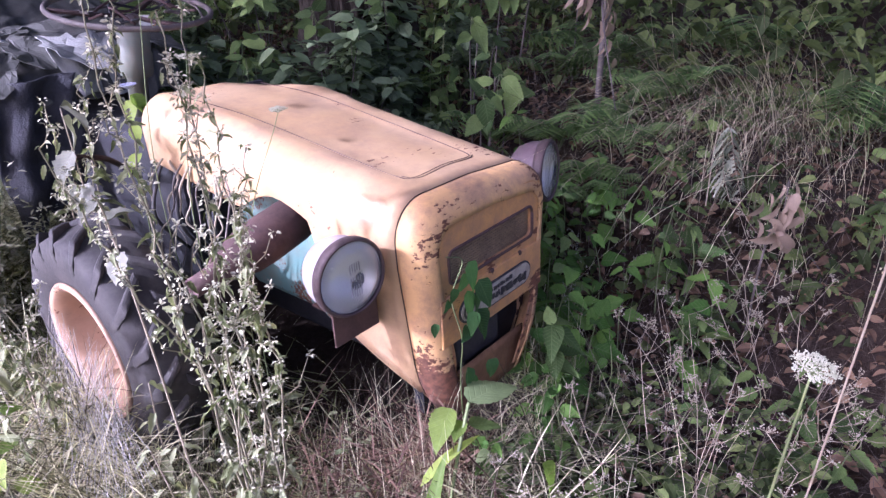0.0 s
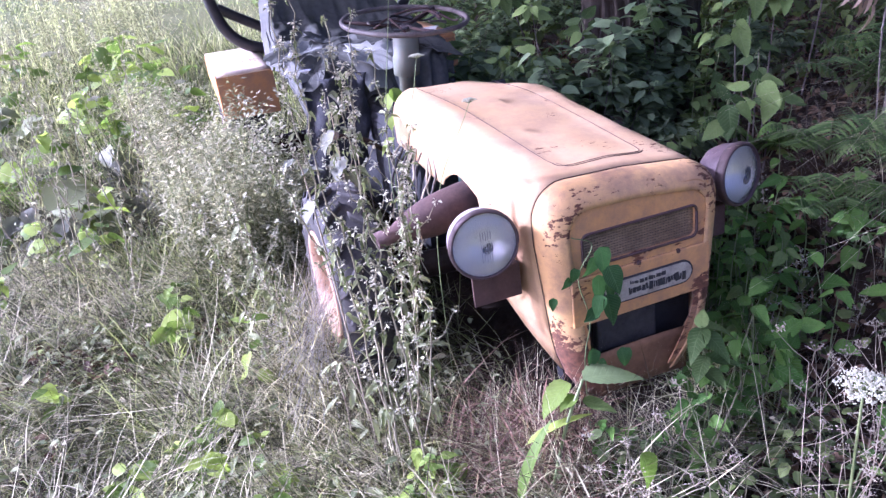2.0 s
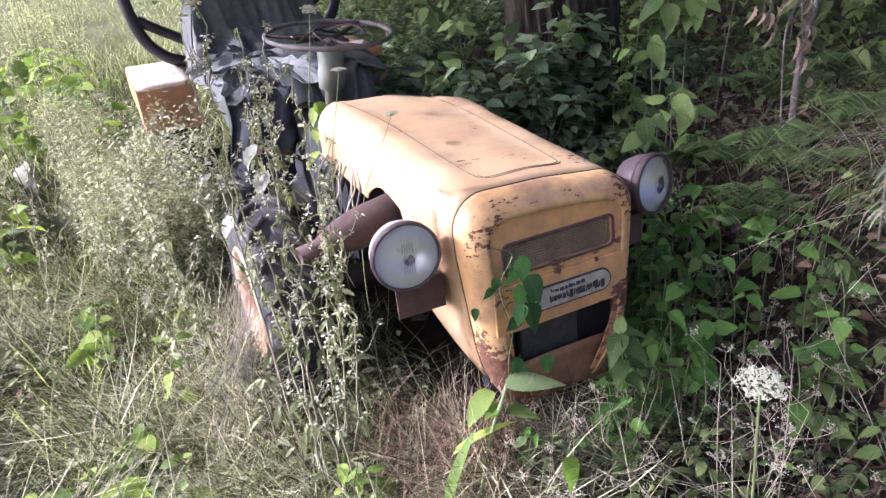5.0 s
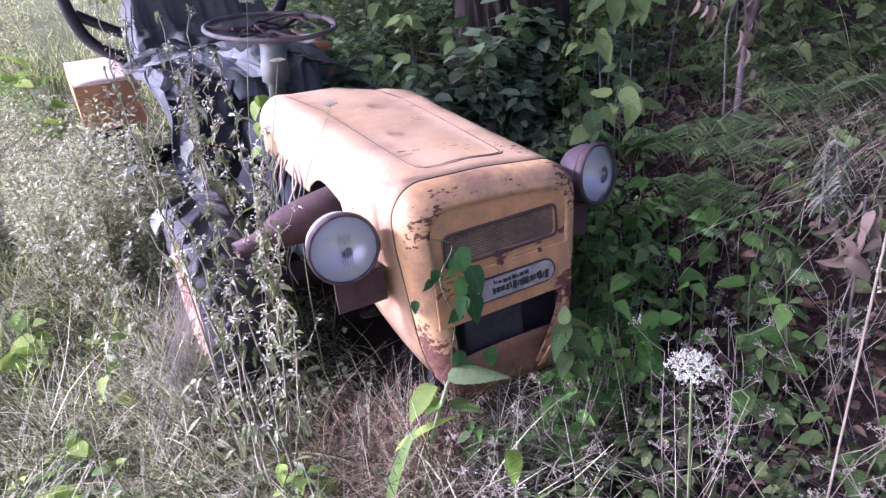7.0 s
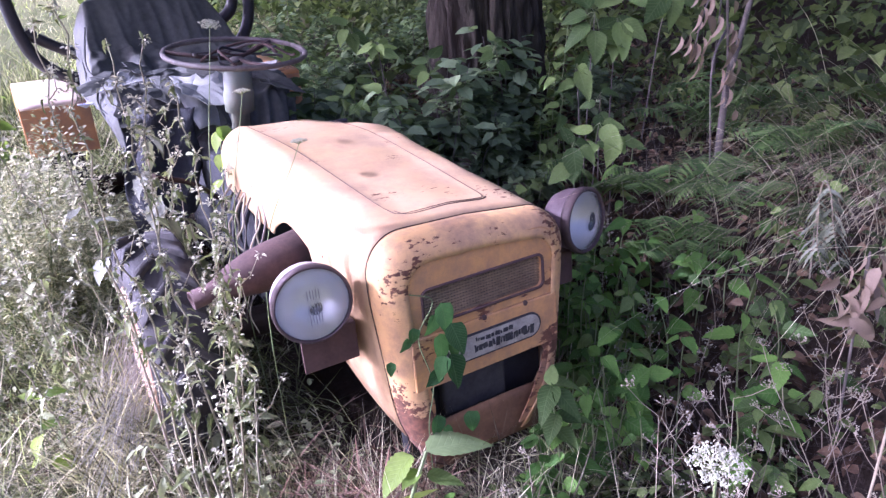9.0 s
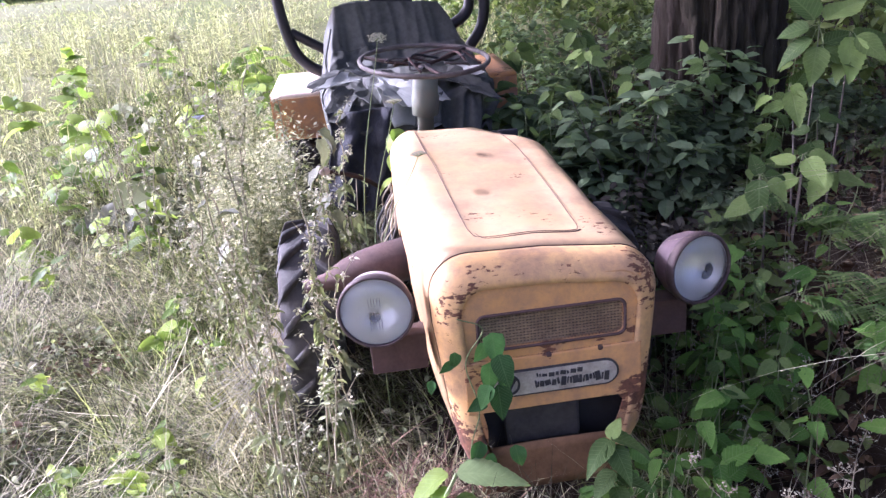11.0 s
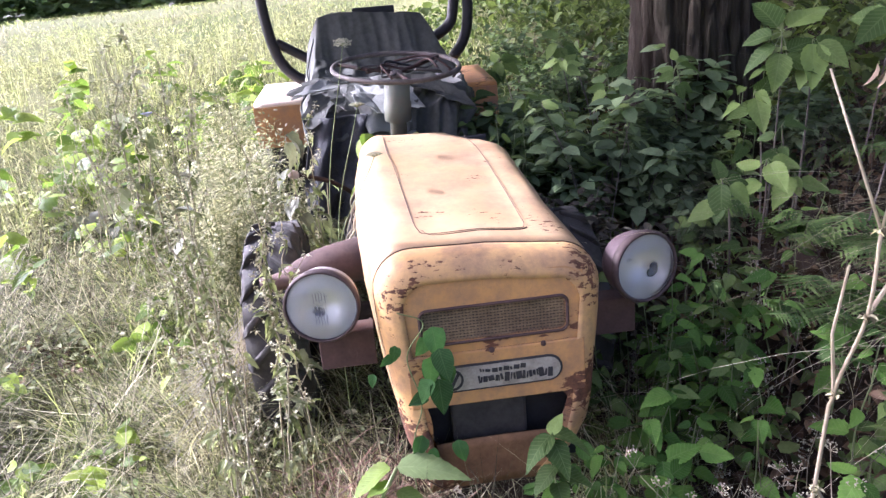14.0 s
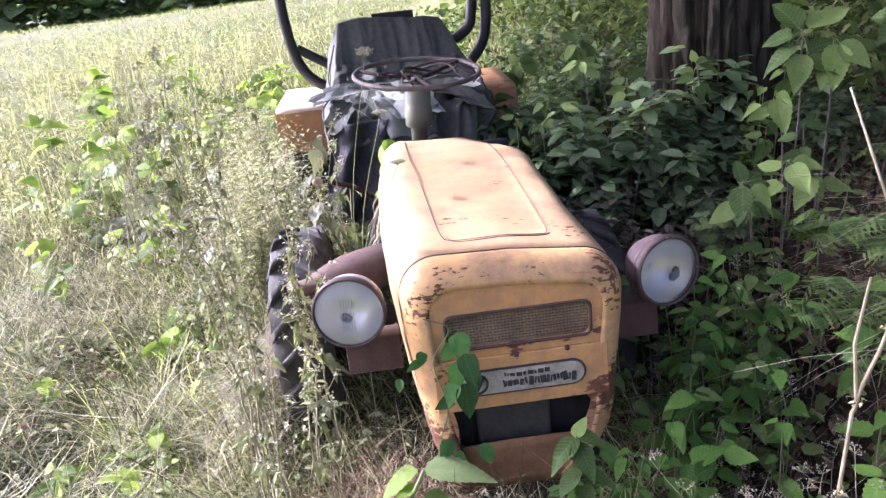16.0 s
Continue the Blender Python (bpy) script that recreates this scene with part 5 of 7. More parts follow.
# far woods that close the view on the bank's side
tr = random.Random(5)
pieces = []
for k in range(140):
    cx, cy = tr.uniform(3.2, 9.0), tr.uniform(-3.0, 14.0)
    if k > 110:
        cx, cy = tr.uniform(0.9, 4.0), tr.uniform(6.0, 13.0)
    n = 240
    c = np.array((cx, cy, ground_z(cx, cy) + tr.uniform(0.2, 3.2)))
    p = c + rng.normal(0, 1, (n, 3)) * np.array((0.55, 0.55, 0.45))
    pieces.append(scatter(leaf_shape(width=0.38, stations=4, fold=0.15, droop=0.2), p, turned(p, u(n, 0, 6.28), u(n, -0.6, 0.4), u(n, -0.4, 0.4)), u(n, 0.09, 0.18)))
stuff("thicket", pieces, LEAF_SHADE, "dark thicket of bushes at the wood's edge", "thicket")

# distance haze and backlight are put into this pale leaf colour
HAZED_LEAF = leaf_material("hazed_far_leaf", (0.32, 0.40, 0.24), (0.46, 0.53, 0.33), 5.0, 0.9, 0.72, gloss=0.0)
# far hedge and trees beyond the meadow
pieces = []
for k in range(300):
    cx = -85 + 95 * k / 300 + tr.uniform(-2, 2)
    cy = 42 + 0.10 * cx + tr.uniform(-0.6, 0.6)
    n = 230
    c = np.array((cx, cy, ground_z(cx, cy) + tr.uniform(0.1, 4.0)))
    p = c + rng.normal(0, 1, (n, 3)) * np.array((1.5, 1.2, 1.1))
    pieces.append(scatter(leaf_shape(width=0.5, stations=4, fold=0.15, droop=0.2), p, turned(p, u(n, 0, 6.28), u(n, -0.6, 0.4), u(n, -0.4, 0.4)), u(n, 0.20, 0.40)))
    m = 22
    p = c + rng.normal(0, 1, (m, 3)) * np.array((1.1, 0.5, 0.8))
    pieces.append(scatter(leaf_shape(width=0.5, stations=4, fold=0.15, droop=0.2), p, turned(p, u(m, 0, 6.28), u(m, -0.6, 0.4), u(m, -0.4, 0.4)), u(m, 1.0, 1.8)))
stuff("far_trees", pieces, HAZED_LEAF, "row of leafy trees beyond the meadow, coloured pale for haze", "trees")


# ---- meadow grass ----
def meadow_points(n, x0, x1, y0, y1):
    x, y = u(n, x0, x1), u(n, y0, y1)
    keep = ~footprint(x, y) & (x < np.where(y < -1.1, 2.6, np.where(y < -0.15, -0.22 + 0.1 * np.sin(7 * y), np.where(y > 6.0, 6.0, 0.45 + 0.25 * np.sin(3 * y + 1)))))
    return x[keep], y[keep]


green, dry = [], []
for count, x0, x1, y0, y1, l0, l1, w in (
    (16000, -2.4, 0.5, -1.3, 2.4, 0.05, 0.18, 0.0032),
    (30000, -5.0, 0.2, 1.0, 6.5, 0.10, 0.28, 0.0045),
    (12000, -6.0, 2.6, -6.0, -1.2, 0.10, 0.30, 0.010),
    (8000, -6.0, -2.2, -1.3, 1.2, 0.10, 0.28, 0.008),
    (66000, -16.0, 4.0, 4.0, 17.0, 0.08, 0.22, 0.0065),
    (42000, -60.0, 8.0, 12.0, 46.0, 0.14, 0.30, 0.018),
):
    x, y = meadow_points(count, x0, x1, y0, y1)
    n = len(x)
    p = on_ground(x, y, -0.01)
    patch = np.array([noise.noise((a * 0.8, b * 0.8, 9.0)) + 0.5 * noise.noise((a * 3, b * 3, 2.0)) for a, b in zip(x, y)])
    head = u(n, 0, 6.28)
    flow = np.array([3.0 * noise.noise((a * 0.5, b * 0.5, 4.0)) for a, b in zip(x, y)])
    v = blades(p, head + flow, u(n, l0, l1), u(n, w * 0.6, w * 1.3), u(n, 0.5, 1.5), u(n, 0.2, 1.7))
    isdry = (patch + u(n, -0.45, 0.45)) > np.where(y > 3.5, 0.10, 0.16)
    k = len(v[0]) // n
    vv, tt = v[0].reshape(n, k, 3), v[1].reshape(n, -1, 3) - (np.arange(n) * k)[:, None, None]
    for sel, out in ((~isdry, green), (isdry, dry)):
        m = int(sel.sum())
        out.append((vv[sel].reshape(-1, 3), (tt[sel] + (np.arange(m) * k)[:, None, None]).reshape(-1, 3)))
# taller tufts round the wheel and behind the tractor
for count, x0, x1, y0, y1, l0, l1, w, out in ((700, -1.0, -0.40, 0.05, 0.75, 0.12, 0.30, 0.0035, dry), (900, -1.0, -0.40, 0.05, 0.75, 0.12, 0.30, 0.0045, green), (2500, -1.3, -0.62, 0.6, 2.2, 0.15, 0.40, 0.005, green),
                                              (5000, -2.5, 1.2, 2.7, 7.0, 0.25, 0.60, 0.008, green), (4000, -2.5, 1.2, 2.7, 7.0, 0.25, 0.65, 0.007, dry)):
    x, y = u(count, x0, x1), u(count, y0, y1)
    keep = ~footprint(x, y)
    x, y = x[keep], y[keep]
    n = len(x)
    out.append(blades(on_ground(x, y, -0.01), u(n, 0, 6.28), u(n, l0, l1), u(n, w * 0.5, w * 1.1), u(n, 0.2, 1.4), u(n, 0.2, 1.5), 4))
# hay lying in swirls and swathes over low mounds
def lying(count, x0, x1, y0, y1, l0, l1, w0, w1, mound):
    x, y = meadow_points(count, x0, x1, y0, y1)
    bumpy = np.array([0.5 + noise.noise((a * 3.3, b * 3.3, 21.0)) for a, b in zip(x, y)])
    keep = bumpy + u(len(x), -0.25, 0.25) > 0.30
    x, y, bumpy = x[keep], y[keep], bumpy[keep]
    n = len(x)
    flow = np.array([2.6 + 5.0 * noise.noise((a * 1.5, b * 1.5, 14.0)) for a, b in zip(x, y)])
    lift = np.clip(bumpy, 0.1, 1.2) * mound * u(n, 0.1, 1.0)
    p = on_ground(x, y, 0.01) + np.stack([np.zeros(n), np.zeros(n), lift], -1)
    return blades(p, flow + rng.normal(0, 1.1, n), u(n, l0, l1), u(n, w0, w1), u(n, 0.8, 1.7), u(n, -0.7, 1.4), 4)


dry.append(lying(30000, -2.2, 0.45, -1.2, 1.9, 0.08, 0.42, 0.0012, 0.0036, 0.22))
dry.append(lying(18000, -4.2, 0.3, 1.6, 4.6, 0.12, 0.36, 0.0018, 0.0045, 0.16))
green.append(lying(20000, -2.2, 0.45, -1.2, 1.9, 0.08, 0.28, 0.0014, 0.0042, 0.20))
for m, lane in ((420, dry), (380, green)):
    x, y = u(m, -0.78, -0.44), u(m, 0.22, 0.52)
    lane.append(blades(on_ground(x, y), u(m, 0, 6.28), u(m, 0.10, 0.28), u(m, 0.0014, 0.0034), u(m, 0.2, 1.2), u(m, 0.1, 1.3), 4))
# the mound of hay against the front wheel
n = 2300
x, y = rng.normal(-0.75, 0.09, n), rng.normal(0.56, 0.20, n)
keep = ~footprint(x, y)
x, y = x[keep], y[keep]
n = len(x)
hump = 0.33 * np.exp(-((x + 0.72) / 0.16) ** 2 - ((y - 0.62) / 0.32) ** 2) * u(n, 0.2, 1.0)
dry.append(blades(on_ground(x, y) + np.stack([np.zeros(n), np.zeros(n), hump], -1), u(n, 0, 6.28), u(n, 0.08, 0.26), u(n, 0.0014, 0.0036), u(n, 0.5, 1.6), u(n, -0.2, 1.0), 4))
stuff("meadow_grass", green, GRASS, "green meadow grass, uncut and bent", "grass")
stuff("dry_grass", dry, HAY, "bleached dry grass lying in swathes", "grass")

# low weeds between the grass
x, y = meadow_points(9000, -3.2, 0.4, -1.2, 4.0)
n = len(x)
p = on_ground(x, y) + np.stack([np.zeros(n), np.zeros(n), u(n, 0.02, 0.22)], -1)
w1 = scatter(leaf_shape(width=0.25, stations=5, fold=0.2, droop=0.3), p, turned(p, u(n, 0, 6.28), u(n, -0.3, 0.7), u(n, -0.4, 0.4)), u(n, 0.012, 0.036))
stuff("low_weeds", [w1], LEAF_GREY, "small grey-green weed leaves in the grass", "weeds")

# clumps of pale seeding weeds all over the meadow behind the tractor
cx, cy = meadow_points(520, -7.5, -0.9, 2.2, 11.0)
pieces = []
for a, b in zip(cx, cy):
    h, m = rng.uniform(0.20, 0.60), 46
    f = u(m, 0.15, 1.0)
    ang, out = u(m, 0, 6.28), 0.10 * u(m, 0.2, 1.0)
    p = np.stack([a + out * f * np.cos(ang), b + out * f * np.sin(ang), ground_z(a, b) + h * f], -1)
    pieces.append(scatter(leaf_shape(width=0.16, stations=4, fold=0.2, droop=0.3), p, turned(p, ang, u(m, -0.3, 1.0), u(m, -0.5, 0.5)), u(m, 0.015, 0.05) * (1 + 0.06 * b)))
    stalk = np.array([(a, b, ground_z(a, b))] * 5) + np.stack([u(5, -0.05, 0.05), u(5, -0.05, 0.05), np.zeros(5)], -1)
    pieces.append(blades(stalk, u(5, 0, 6.28), u(5, h * 0.8, h * 1.3), np.full(5, 0.004 + 0.0004 * b), u(5, 0.0, 0.3), u(5, 0.0, 0.5), 3))
FIELD_WEED = leaf_material("field_weed", (0.20, 0.20, 0.11), (0.49, 0.475, 0.29), 20.0, 0.7, 0.4)
stuff("field_weeds", pieces, FIELD_WEED, "pale seeding weeds standing all over the meadow", "weeds")

# withered broad leaves and pale stalks strewn over the grass
x, y = meadow_points(1500, -2.6, 0.4, -1.1, 3.0)
n = len(x)
p = on_ground(x, y) + np.stack([np.zeros(n), np.zeros(n), u(n, 0.02, 0.16)], -1)
w2 = scatter(leaf_shape(width=0.2, stations=6, fold=0.5, droop=0.5), p, turned(p, u(n, 0, 6.28), u(n, -0.8, 0.5), u(n, -0.8, 0.8)), u(n, 0.02, 0.06))
stuff("withered_leaves", [w2], HAY, "withered pale leaves lying in the grass", "leaf litter")


# ---- weeds round the tractor, one by one ----
def g(x, y, lift=-0.01):
    return (x, y, ground_z(x, y) + lift)


def tall_weed(base, tips, label, seed, head_mat, leaf_mat, nodes=16, size=0.022, flower=None, name="tall_weed", group="tall weeds gone to seed", tuft_size=1.0):
    """A branching weed: thin kinked stems with short twigs, crumpled leaves and tufts of dry bracts at their nodes."""
    r = random.Random(seed)
    root = thing(name, base, label, "weed", group)
    for e in tips:
        e = Vector(e)
        b = Vector(base) + Vector((r.uniform(-0.05, 0.05), r.uniform(-0.05, 0.05), 0.0))
        c = b.lerp(e, 0.45) + Vector((r.uniform(-0.05, 0.05), r.uniform(-0.04, 0.04), 0.03))
        path = smooth_path([b, c, b.lerp(e, 0.75) + Vector((r.uniform(-0.035, 0.035), r.uniform(-0.03, 0.03), 0)), e], 8)
        path = [p + Vector((r.gauss(0, 0.005), r.gauss(0, 0.005), 0)) for p in path]
        bm = tube(path, (0.0030, 0.0012), 5)
        leaves, tufts = [], []

        def tuft(at, k, spread):
            for _ in range(k):
                d = Vector((r.gauss(0, 1), r.gauss(0, 1), r.gauss(0.4, 1))).normalized()
                tufts.append((at + d * r.uniform(0.0, spread), math.atan2(d.y, d.x), math.asin(d.z) * 0.8, tuft_size * r.uniform(0.004, 0.0105)))

        for k in range(nodes):
            f = 0.20 + 0.80 * k / (nodes - 1)
            p = path[min(len(path) - 1, int(f * (len(path) - 1)))]
            for j in range(r.randint(2, 4)):
                leaves.append((p + Vector((r.gauss(0, 0.004), r.gauss(0, 0.004), r.gauss(0, 0.008))), r.uniform(0, 6.28), r.uniform(-1.1, 0.6), size * r.uniform(0.7, 2.2) * (1.5 - 0.9 * f)))
            if r.random() < 0.75:
                tuft(p, r.randint(12, 24), 0.010 * tuft_size)
            if r.random() < 0.65:
                a, ln = r.uniform(0, 6.28), r.uniform(0.025, 0.10) * (1.3 - 0.8 * f)
                m = p + Vector((math.cos(a) * 0.7, math.sin(a) * 0.7, 0.55)) * ln * 0.55
                q = p + Vector((math.cos(a + 0.4) * 0.7, math.sin(a + 0.4) * 0.7, 0.9)) * ln
                add_tube(bm, [p, m, q], (0.0013, 0.0007), 4, False)
                tuft(m, r.randint(3, 8), 0.006)
                tuft(q, r.randint(9, 18), 0.011 * tuft_size)
        stem = part("stem", bm, BROWN_STEM, root, smooth=True)
        for kind, rows, shape, mat, note in (("foliage", leaves, leaf_shape(width=0.19, stations=9, fold=0.6, droop=0.7, wave=0.08, teeth=0.16), leaf_mat, "small crumpled grey-green leaves"),
                                             ("seed_head", tufts, leaf_shape(width=0.30, stations=5, fold=0.45, droop=0.35), head_mat, "pale tufted seed heads")):
            pl = np.array([tuple(w[0]) for w in rows])
            v, t = scatter(shape, pl, turned(pl, np.array([w[1] for w in rows]), np.array([w[2] for w in rows]), np.array([r.uniform(-0.9, 0.9) for _ in rows])), np.array([w[3] for w in rows]))
            tagged(hang(new(kind, mesh_from(kind, v, t, [mat])), stem, note), kind="stuff")
    if flower:
        fb = bmesh.new()
        for k in range(14):
            a = 2 * math.pi * k / 14
            m = Matrix.Translation(flower) @ Matrix.Rotation(a, 4, "Z") @ Matrix.Rotation(0.5, 4, "X") @ Matrix.Translation((0, 0.007, 0)) @ Matrix.Diagonal((0.004, 0.014, 0.001, 1))
            bmesh.ops.create_cube(fb, size=1.0, matrix=m)
        part("flower", fb, PALE_BLUE, root, "pale blue chicory flower")
    return root


COBWEB = two_scale("dusty_cobweb", (0.58, 0.55, 0.48), (0.78, 0.76, 0.70), 60.0, 0.9)
PALE_BLUE = two_scale("pale_blue_petal", (0.52, 0.53, 0.68), (0.70, 0.71, 0.80), 80.0, 0.7)
SEED_HEAD = two_scale("pale_seed_head", (0.33, 0.32, 0.19), (0.62, 0.59, 0.40), 60.0, 0.8)
SEED_TINY = two_scale("dull_tiny_seed", (0.24, 0.215, 0.14), (0.44, 0.40, 0.28), 60.0, 0.85)

tall_weed(g(-0.60, 0.13), [(-0.665, 0.16, 1.20), (-0.61, 0.13, 1.15), (-0.55, 0.17, 1.14), (-0.71, 0.15, 1.18), (-0.80, 0.18, 0.99)],
          "tall grey-green chicory gone to seed beside the tyre", 21, SEED_HEAD, LEAF_PALE, nodes=18, size=0.015, flower=(-0.658, 0.172, 1.044))
tall_weed(g(-0.46, 0.34), [(-0.44, 0.30, 0.78), (-0.52, 0.36, 0.66)], "grey-green weed growing under the silencer", 22, SEED_HEAD, LEAF_PALE, nodes=14, size=0.018)
tall_weed(g(-0.86, 0.66), [(-0.84, 0.60, 0.72), (-0.93, 0.72, 0.66), (-0.76, 0.58, 0.60)], "grey-green weed beside the front wheel", 23, SEED_HEAD, LEAF_PALE, nodes=14, size=0.018)
tall_weed(g(-0.42, 1.02), [(-0.40, 0.95, 0.93), (-0.46, 1.05, 0.86), (-0.50, 0.92, 0.72)], "grey-green weed behind the engine", 24, SEED_HEAD, LEAF_PALE, nodes=14, size=0.026)

tall_weed(g(-0.54, 0.24), [(-0.50, 0.22, 1.06), (-0.44, 0.24, 0.88)], "tall grey-green chicory gone to seed before the silencer", 25, SEED_HEAD, LEAF_PALE, nodes=17, size=0.017)

# withered broad-leaved weeds round the wheel and under the engine
L_PALE = [leaf_mesh("leaf_pale", LEAF_PALE, width=0.17, stations=9, fold=f, droop=d, teeth=0.14, wave=0.06, lopsided=o) for f, d, o in ((0.6, 0.7, 0.4), (0.9, 0.4, -0.3), (0.3, 1.0, 0.0))]
for k, (x, y, h, s) in enumerate(((-0.63, 0.44, 0.40, 0.07), (-0.47, 0.52, 0.46, 0.075), (-0.40, 0.90, 0.62, 0.08), (-0.72, 0.34, 0.34, 0.06), (-0.36, 1.08, 0.66, 0.08), (-0.80, 0.80, 0.46, 0.075), (-0.78, 0.98, 0.50, 0.08), (-0.46, 1.18, 0.60, 0.09), (-0.66, 0.30, 0.40, 0.05), (-0.55, 0.30, 0.36, 0.05))):
    herb("withered_weed", g(x, y), "withered weed with drooping pale grey-green leaves beside the wheel", "weed", "withered weeds", L_PALE, h, (0.04 * math.sin(3 * k), 0.04 * math.cos(2 * k)), 6, s, DRY_STEM, seed=280 + k, first=0.3, pitch=-0.35)

# white flat-topped flowers
wild_carrot(g(-0.12, -0.62), (-0.148, -0.701, 0.600), 0.034, "wild carrot in white flower before the tractor", 1, dense=True)
wild_carrot(g(-0.34, 0.62), (-0.243, 0.719, 0.968), 0.022, "thin white yarrow leaning over the hood", 2, (0.0, 0.0, 1.0), (-0.05, 0.0, 0.12))
wild_carrot(g(-0.36, 0.70), (-0.265, 0.831, 1.138), 0.026, "tall white carrot flower beside the hood", 3, (0.1, -0.5, 1.0), (-0.05, 0.0, 0.1))
wild_carrot(g(-0.36, 0.45), (-0.210, 0.436, 0.868), 0.020, "thin white yarrow leaning over the hood", 4, (0.0, 0.0, 1.0), (-0.055, 0.0, 0.16))
mr = random.Random(8)
for k in range(26):
    x, y = mr.uniform(-4.5, -0.9), mr.uniform(1.5, 7.5)
    b = g(x, y)
    wild_carrot(b, (x + mr.uniform(-0.08, 0.08), y + mr.uniform(-0.08, 0.08), b[2] + mr.uniform(0.45, 0.85)), mr.uniform(0.02, 0.04), "wild carrot in white flower in the meadow", 40 + k)


def seeding_umbel(base, tip, seed, label="dry branching umbel stalk with tiny seeds"):
    """A seed stalk: forking stems that end in small spoked umbels."""
    r = random.Random(seed)
    b, e = Vector(base), Vector(tip)
    root = thing("seed_umbel", b, label, "weed", "dry umbel stalks")
    bm = tube(smooth_path([b, b.lerp(e, 0.5) + Vector((r.uniform(-0.03, 0.03), r.uniform(-0.03, 0.03), 0.02)), e], 6), (0.0015, 0.0009), 5)
    seeds = bmesh.new()
    for k in range(5):
        p = b.lerp(e, 0.45 + 0.55 * k / 4)
        a = r.uniform(0, 6.28)
        q = p + Vector((math.cos(a) * 0.07, math.sin(a) * 0.07, r.uniform(0.04, 0.10)))
        add_tube(bm, [p, p.lerp(q, 0.5) + Vector((0, 0, -0.006)), q], 0.0008, 4, False)
        for j in range(7):
            t = q + Vector((r.uniform(-1, 1), r.uniform(-1, 1), r.uniform(0.2, 1))).normalized() * r.uniform(0.012, 0.022)
            add_tube(bm, [q, t], 0.0006, 3, False)
            for i in range(3):
                o = Vector((r.uniform(-1, 1), r.uniform(-1, 1), r.uniform(-0.3, 1))) * 0.005
                bmesh.ops.create_icosphere(seeds, subdivisions=1, radius=r.uniform(0.0012, 0.0022), matrix=Matrix.Translation(t + o))
    part("stem", bm, DRY_STEM, root, smooth=True)
    tagged(part("seed", seeds, SEED_TINY, root, "tiny pale seeds"), kind="stuff")
    return root


for k in range(26):
    x, y = mr.uniform(-0.35, 0.85), mr.uniform(-0.72, -0.22)
    b = g(x, y)
    seeding_umbel(b, (x + mr.uniform(-0.26, 0.26), y + mr.uniform(-0.15, 0.15), b[2] + mr.uniform(0.18, 0.42)), 100 + k)

# the pale forked dry stalk in the foreground
stalk = thing("dry_stalk", g(0.215, -0.66), "tall pale dry forked stalk with withered nodes", "weed")
SB, SC, SD, SA = (0.240, -0.770, 0.868), (0.236, -0.738, 0.769), (0.234, -0.723, 0.646), (0.242, -0.775, 0.955)
part("stem", tube(smooth_path([g(0.215, -0.66), SD, SC, SB, SA], 8), (0.0024, 0.0017), 8), DRY_STEM, stalk, smooth=True)
for e in ((0.208, -0.735, 1.10), (0.285, -0.765, 1.13)):
    part("fork", tube([SA, Vector(SA).lerp(Vector(e), 0.5), e], (0.0016, 0.0011), 7), DRY_STEM, stalk, smooth=True)
part("side_stem", tube([SB, (0.300, -0.745, 0.925)], (0.0024, 0.0016), 6), DRY_STEM, stalk)
part("side_stem", tube([SC, (0.226, -0.742, 0.84), (0.232, -0.75, 0.915)], (0.0022, 0.0014), 6), DRY_STEM, stalk)
part("side_stem", tube([SD, (0.262, -0.715, 0.60)], (0.0024, 0.0016), 6), DRY_STEM, stalk)
for p in (SA, SB, SC, SD, (0.262, -0.715, 0.60)):
    n = 14
    pl = np.tile(np.array(p), (n, 1)) + rng.normal(0, 0.003, (n, 3))
    v, t = scatter(leaf_shape(width=0.3, stations=4, fold=0.5, droop=0.5), pl, turned(pl, u(n, 0, 6.28), u(n, -0.8, 1.0), u(n, -0.5, 0.5)), u(n, 0.004, 0.010))
    tagged(hang(new("withered_node", mesh_from("withered_node", v, t, [HAY])), stalk, "withered pale bracts"), kind="stuff")

# bindweed that climbs over the nose
vine = thing("bindweed", g(-0.19, -0.06), "green bindweed climbing over the tractor nose", "vine")
part("stem", tube(smooth_path([g(-0.19, -0.06), (-0.20, -0.05, 0.30), (-0.17, -0.035, 0.42), (-0.19, -0.03, 0.53), (-0.15, -0.03, 0.60), (-0.20, -0.03, 0.63)], 6), 0.0014, 5), GREEN_STEM, vine)
vr = random.Random(4)
LEAF_VINE = leaf_material("dark_vine_leaf", (0.045, 0.115, 0.032), (0.090, 0.200, 0.055), 40.0, 0.55, 0.25, True)
L_VINE = leaf_kinds("leaf_vine", LEAF_VINE, width=0.40, stations=12, fold=0.12, droop=0.22, heart=1.0, peak=0.26, tip=0.6)
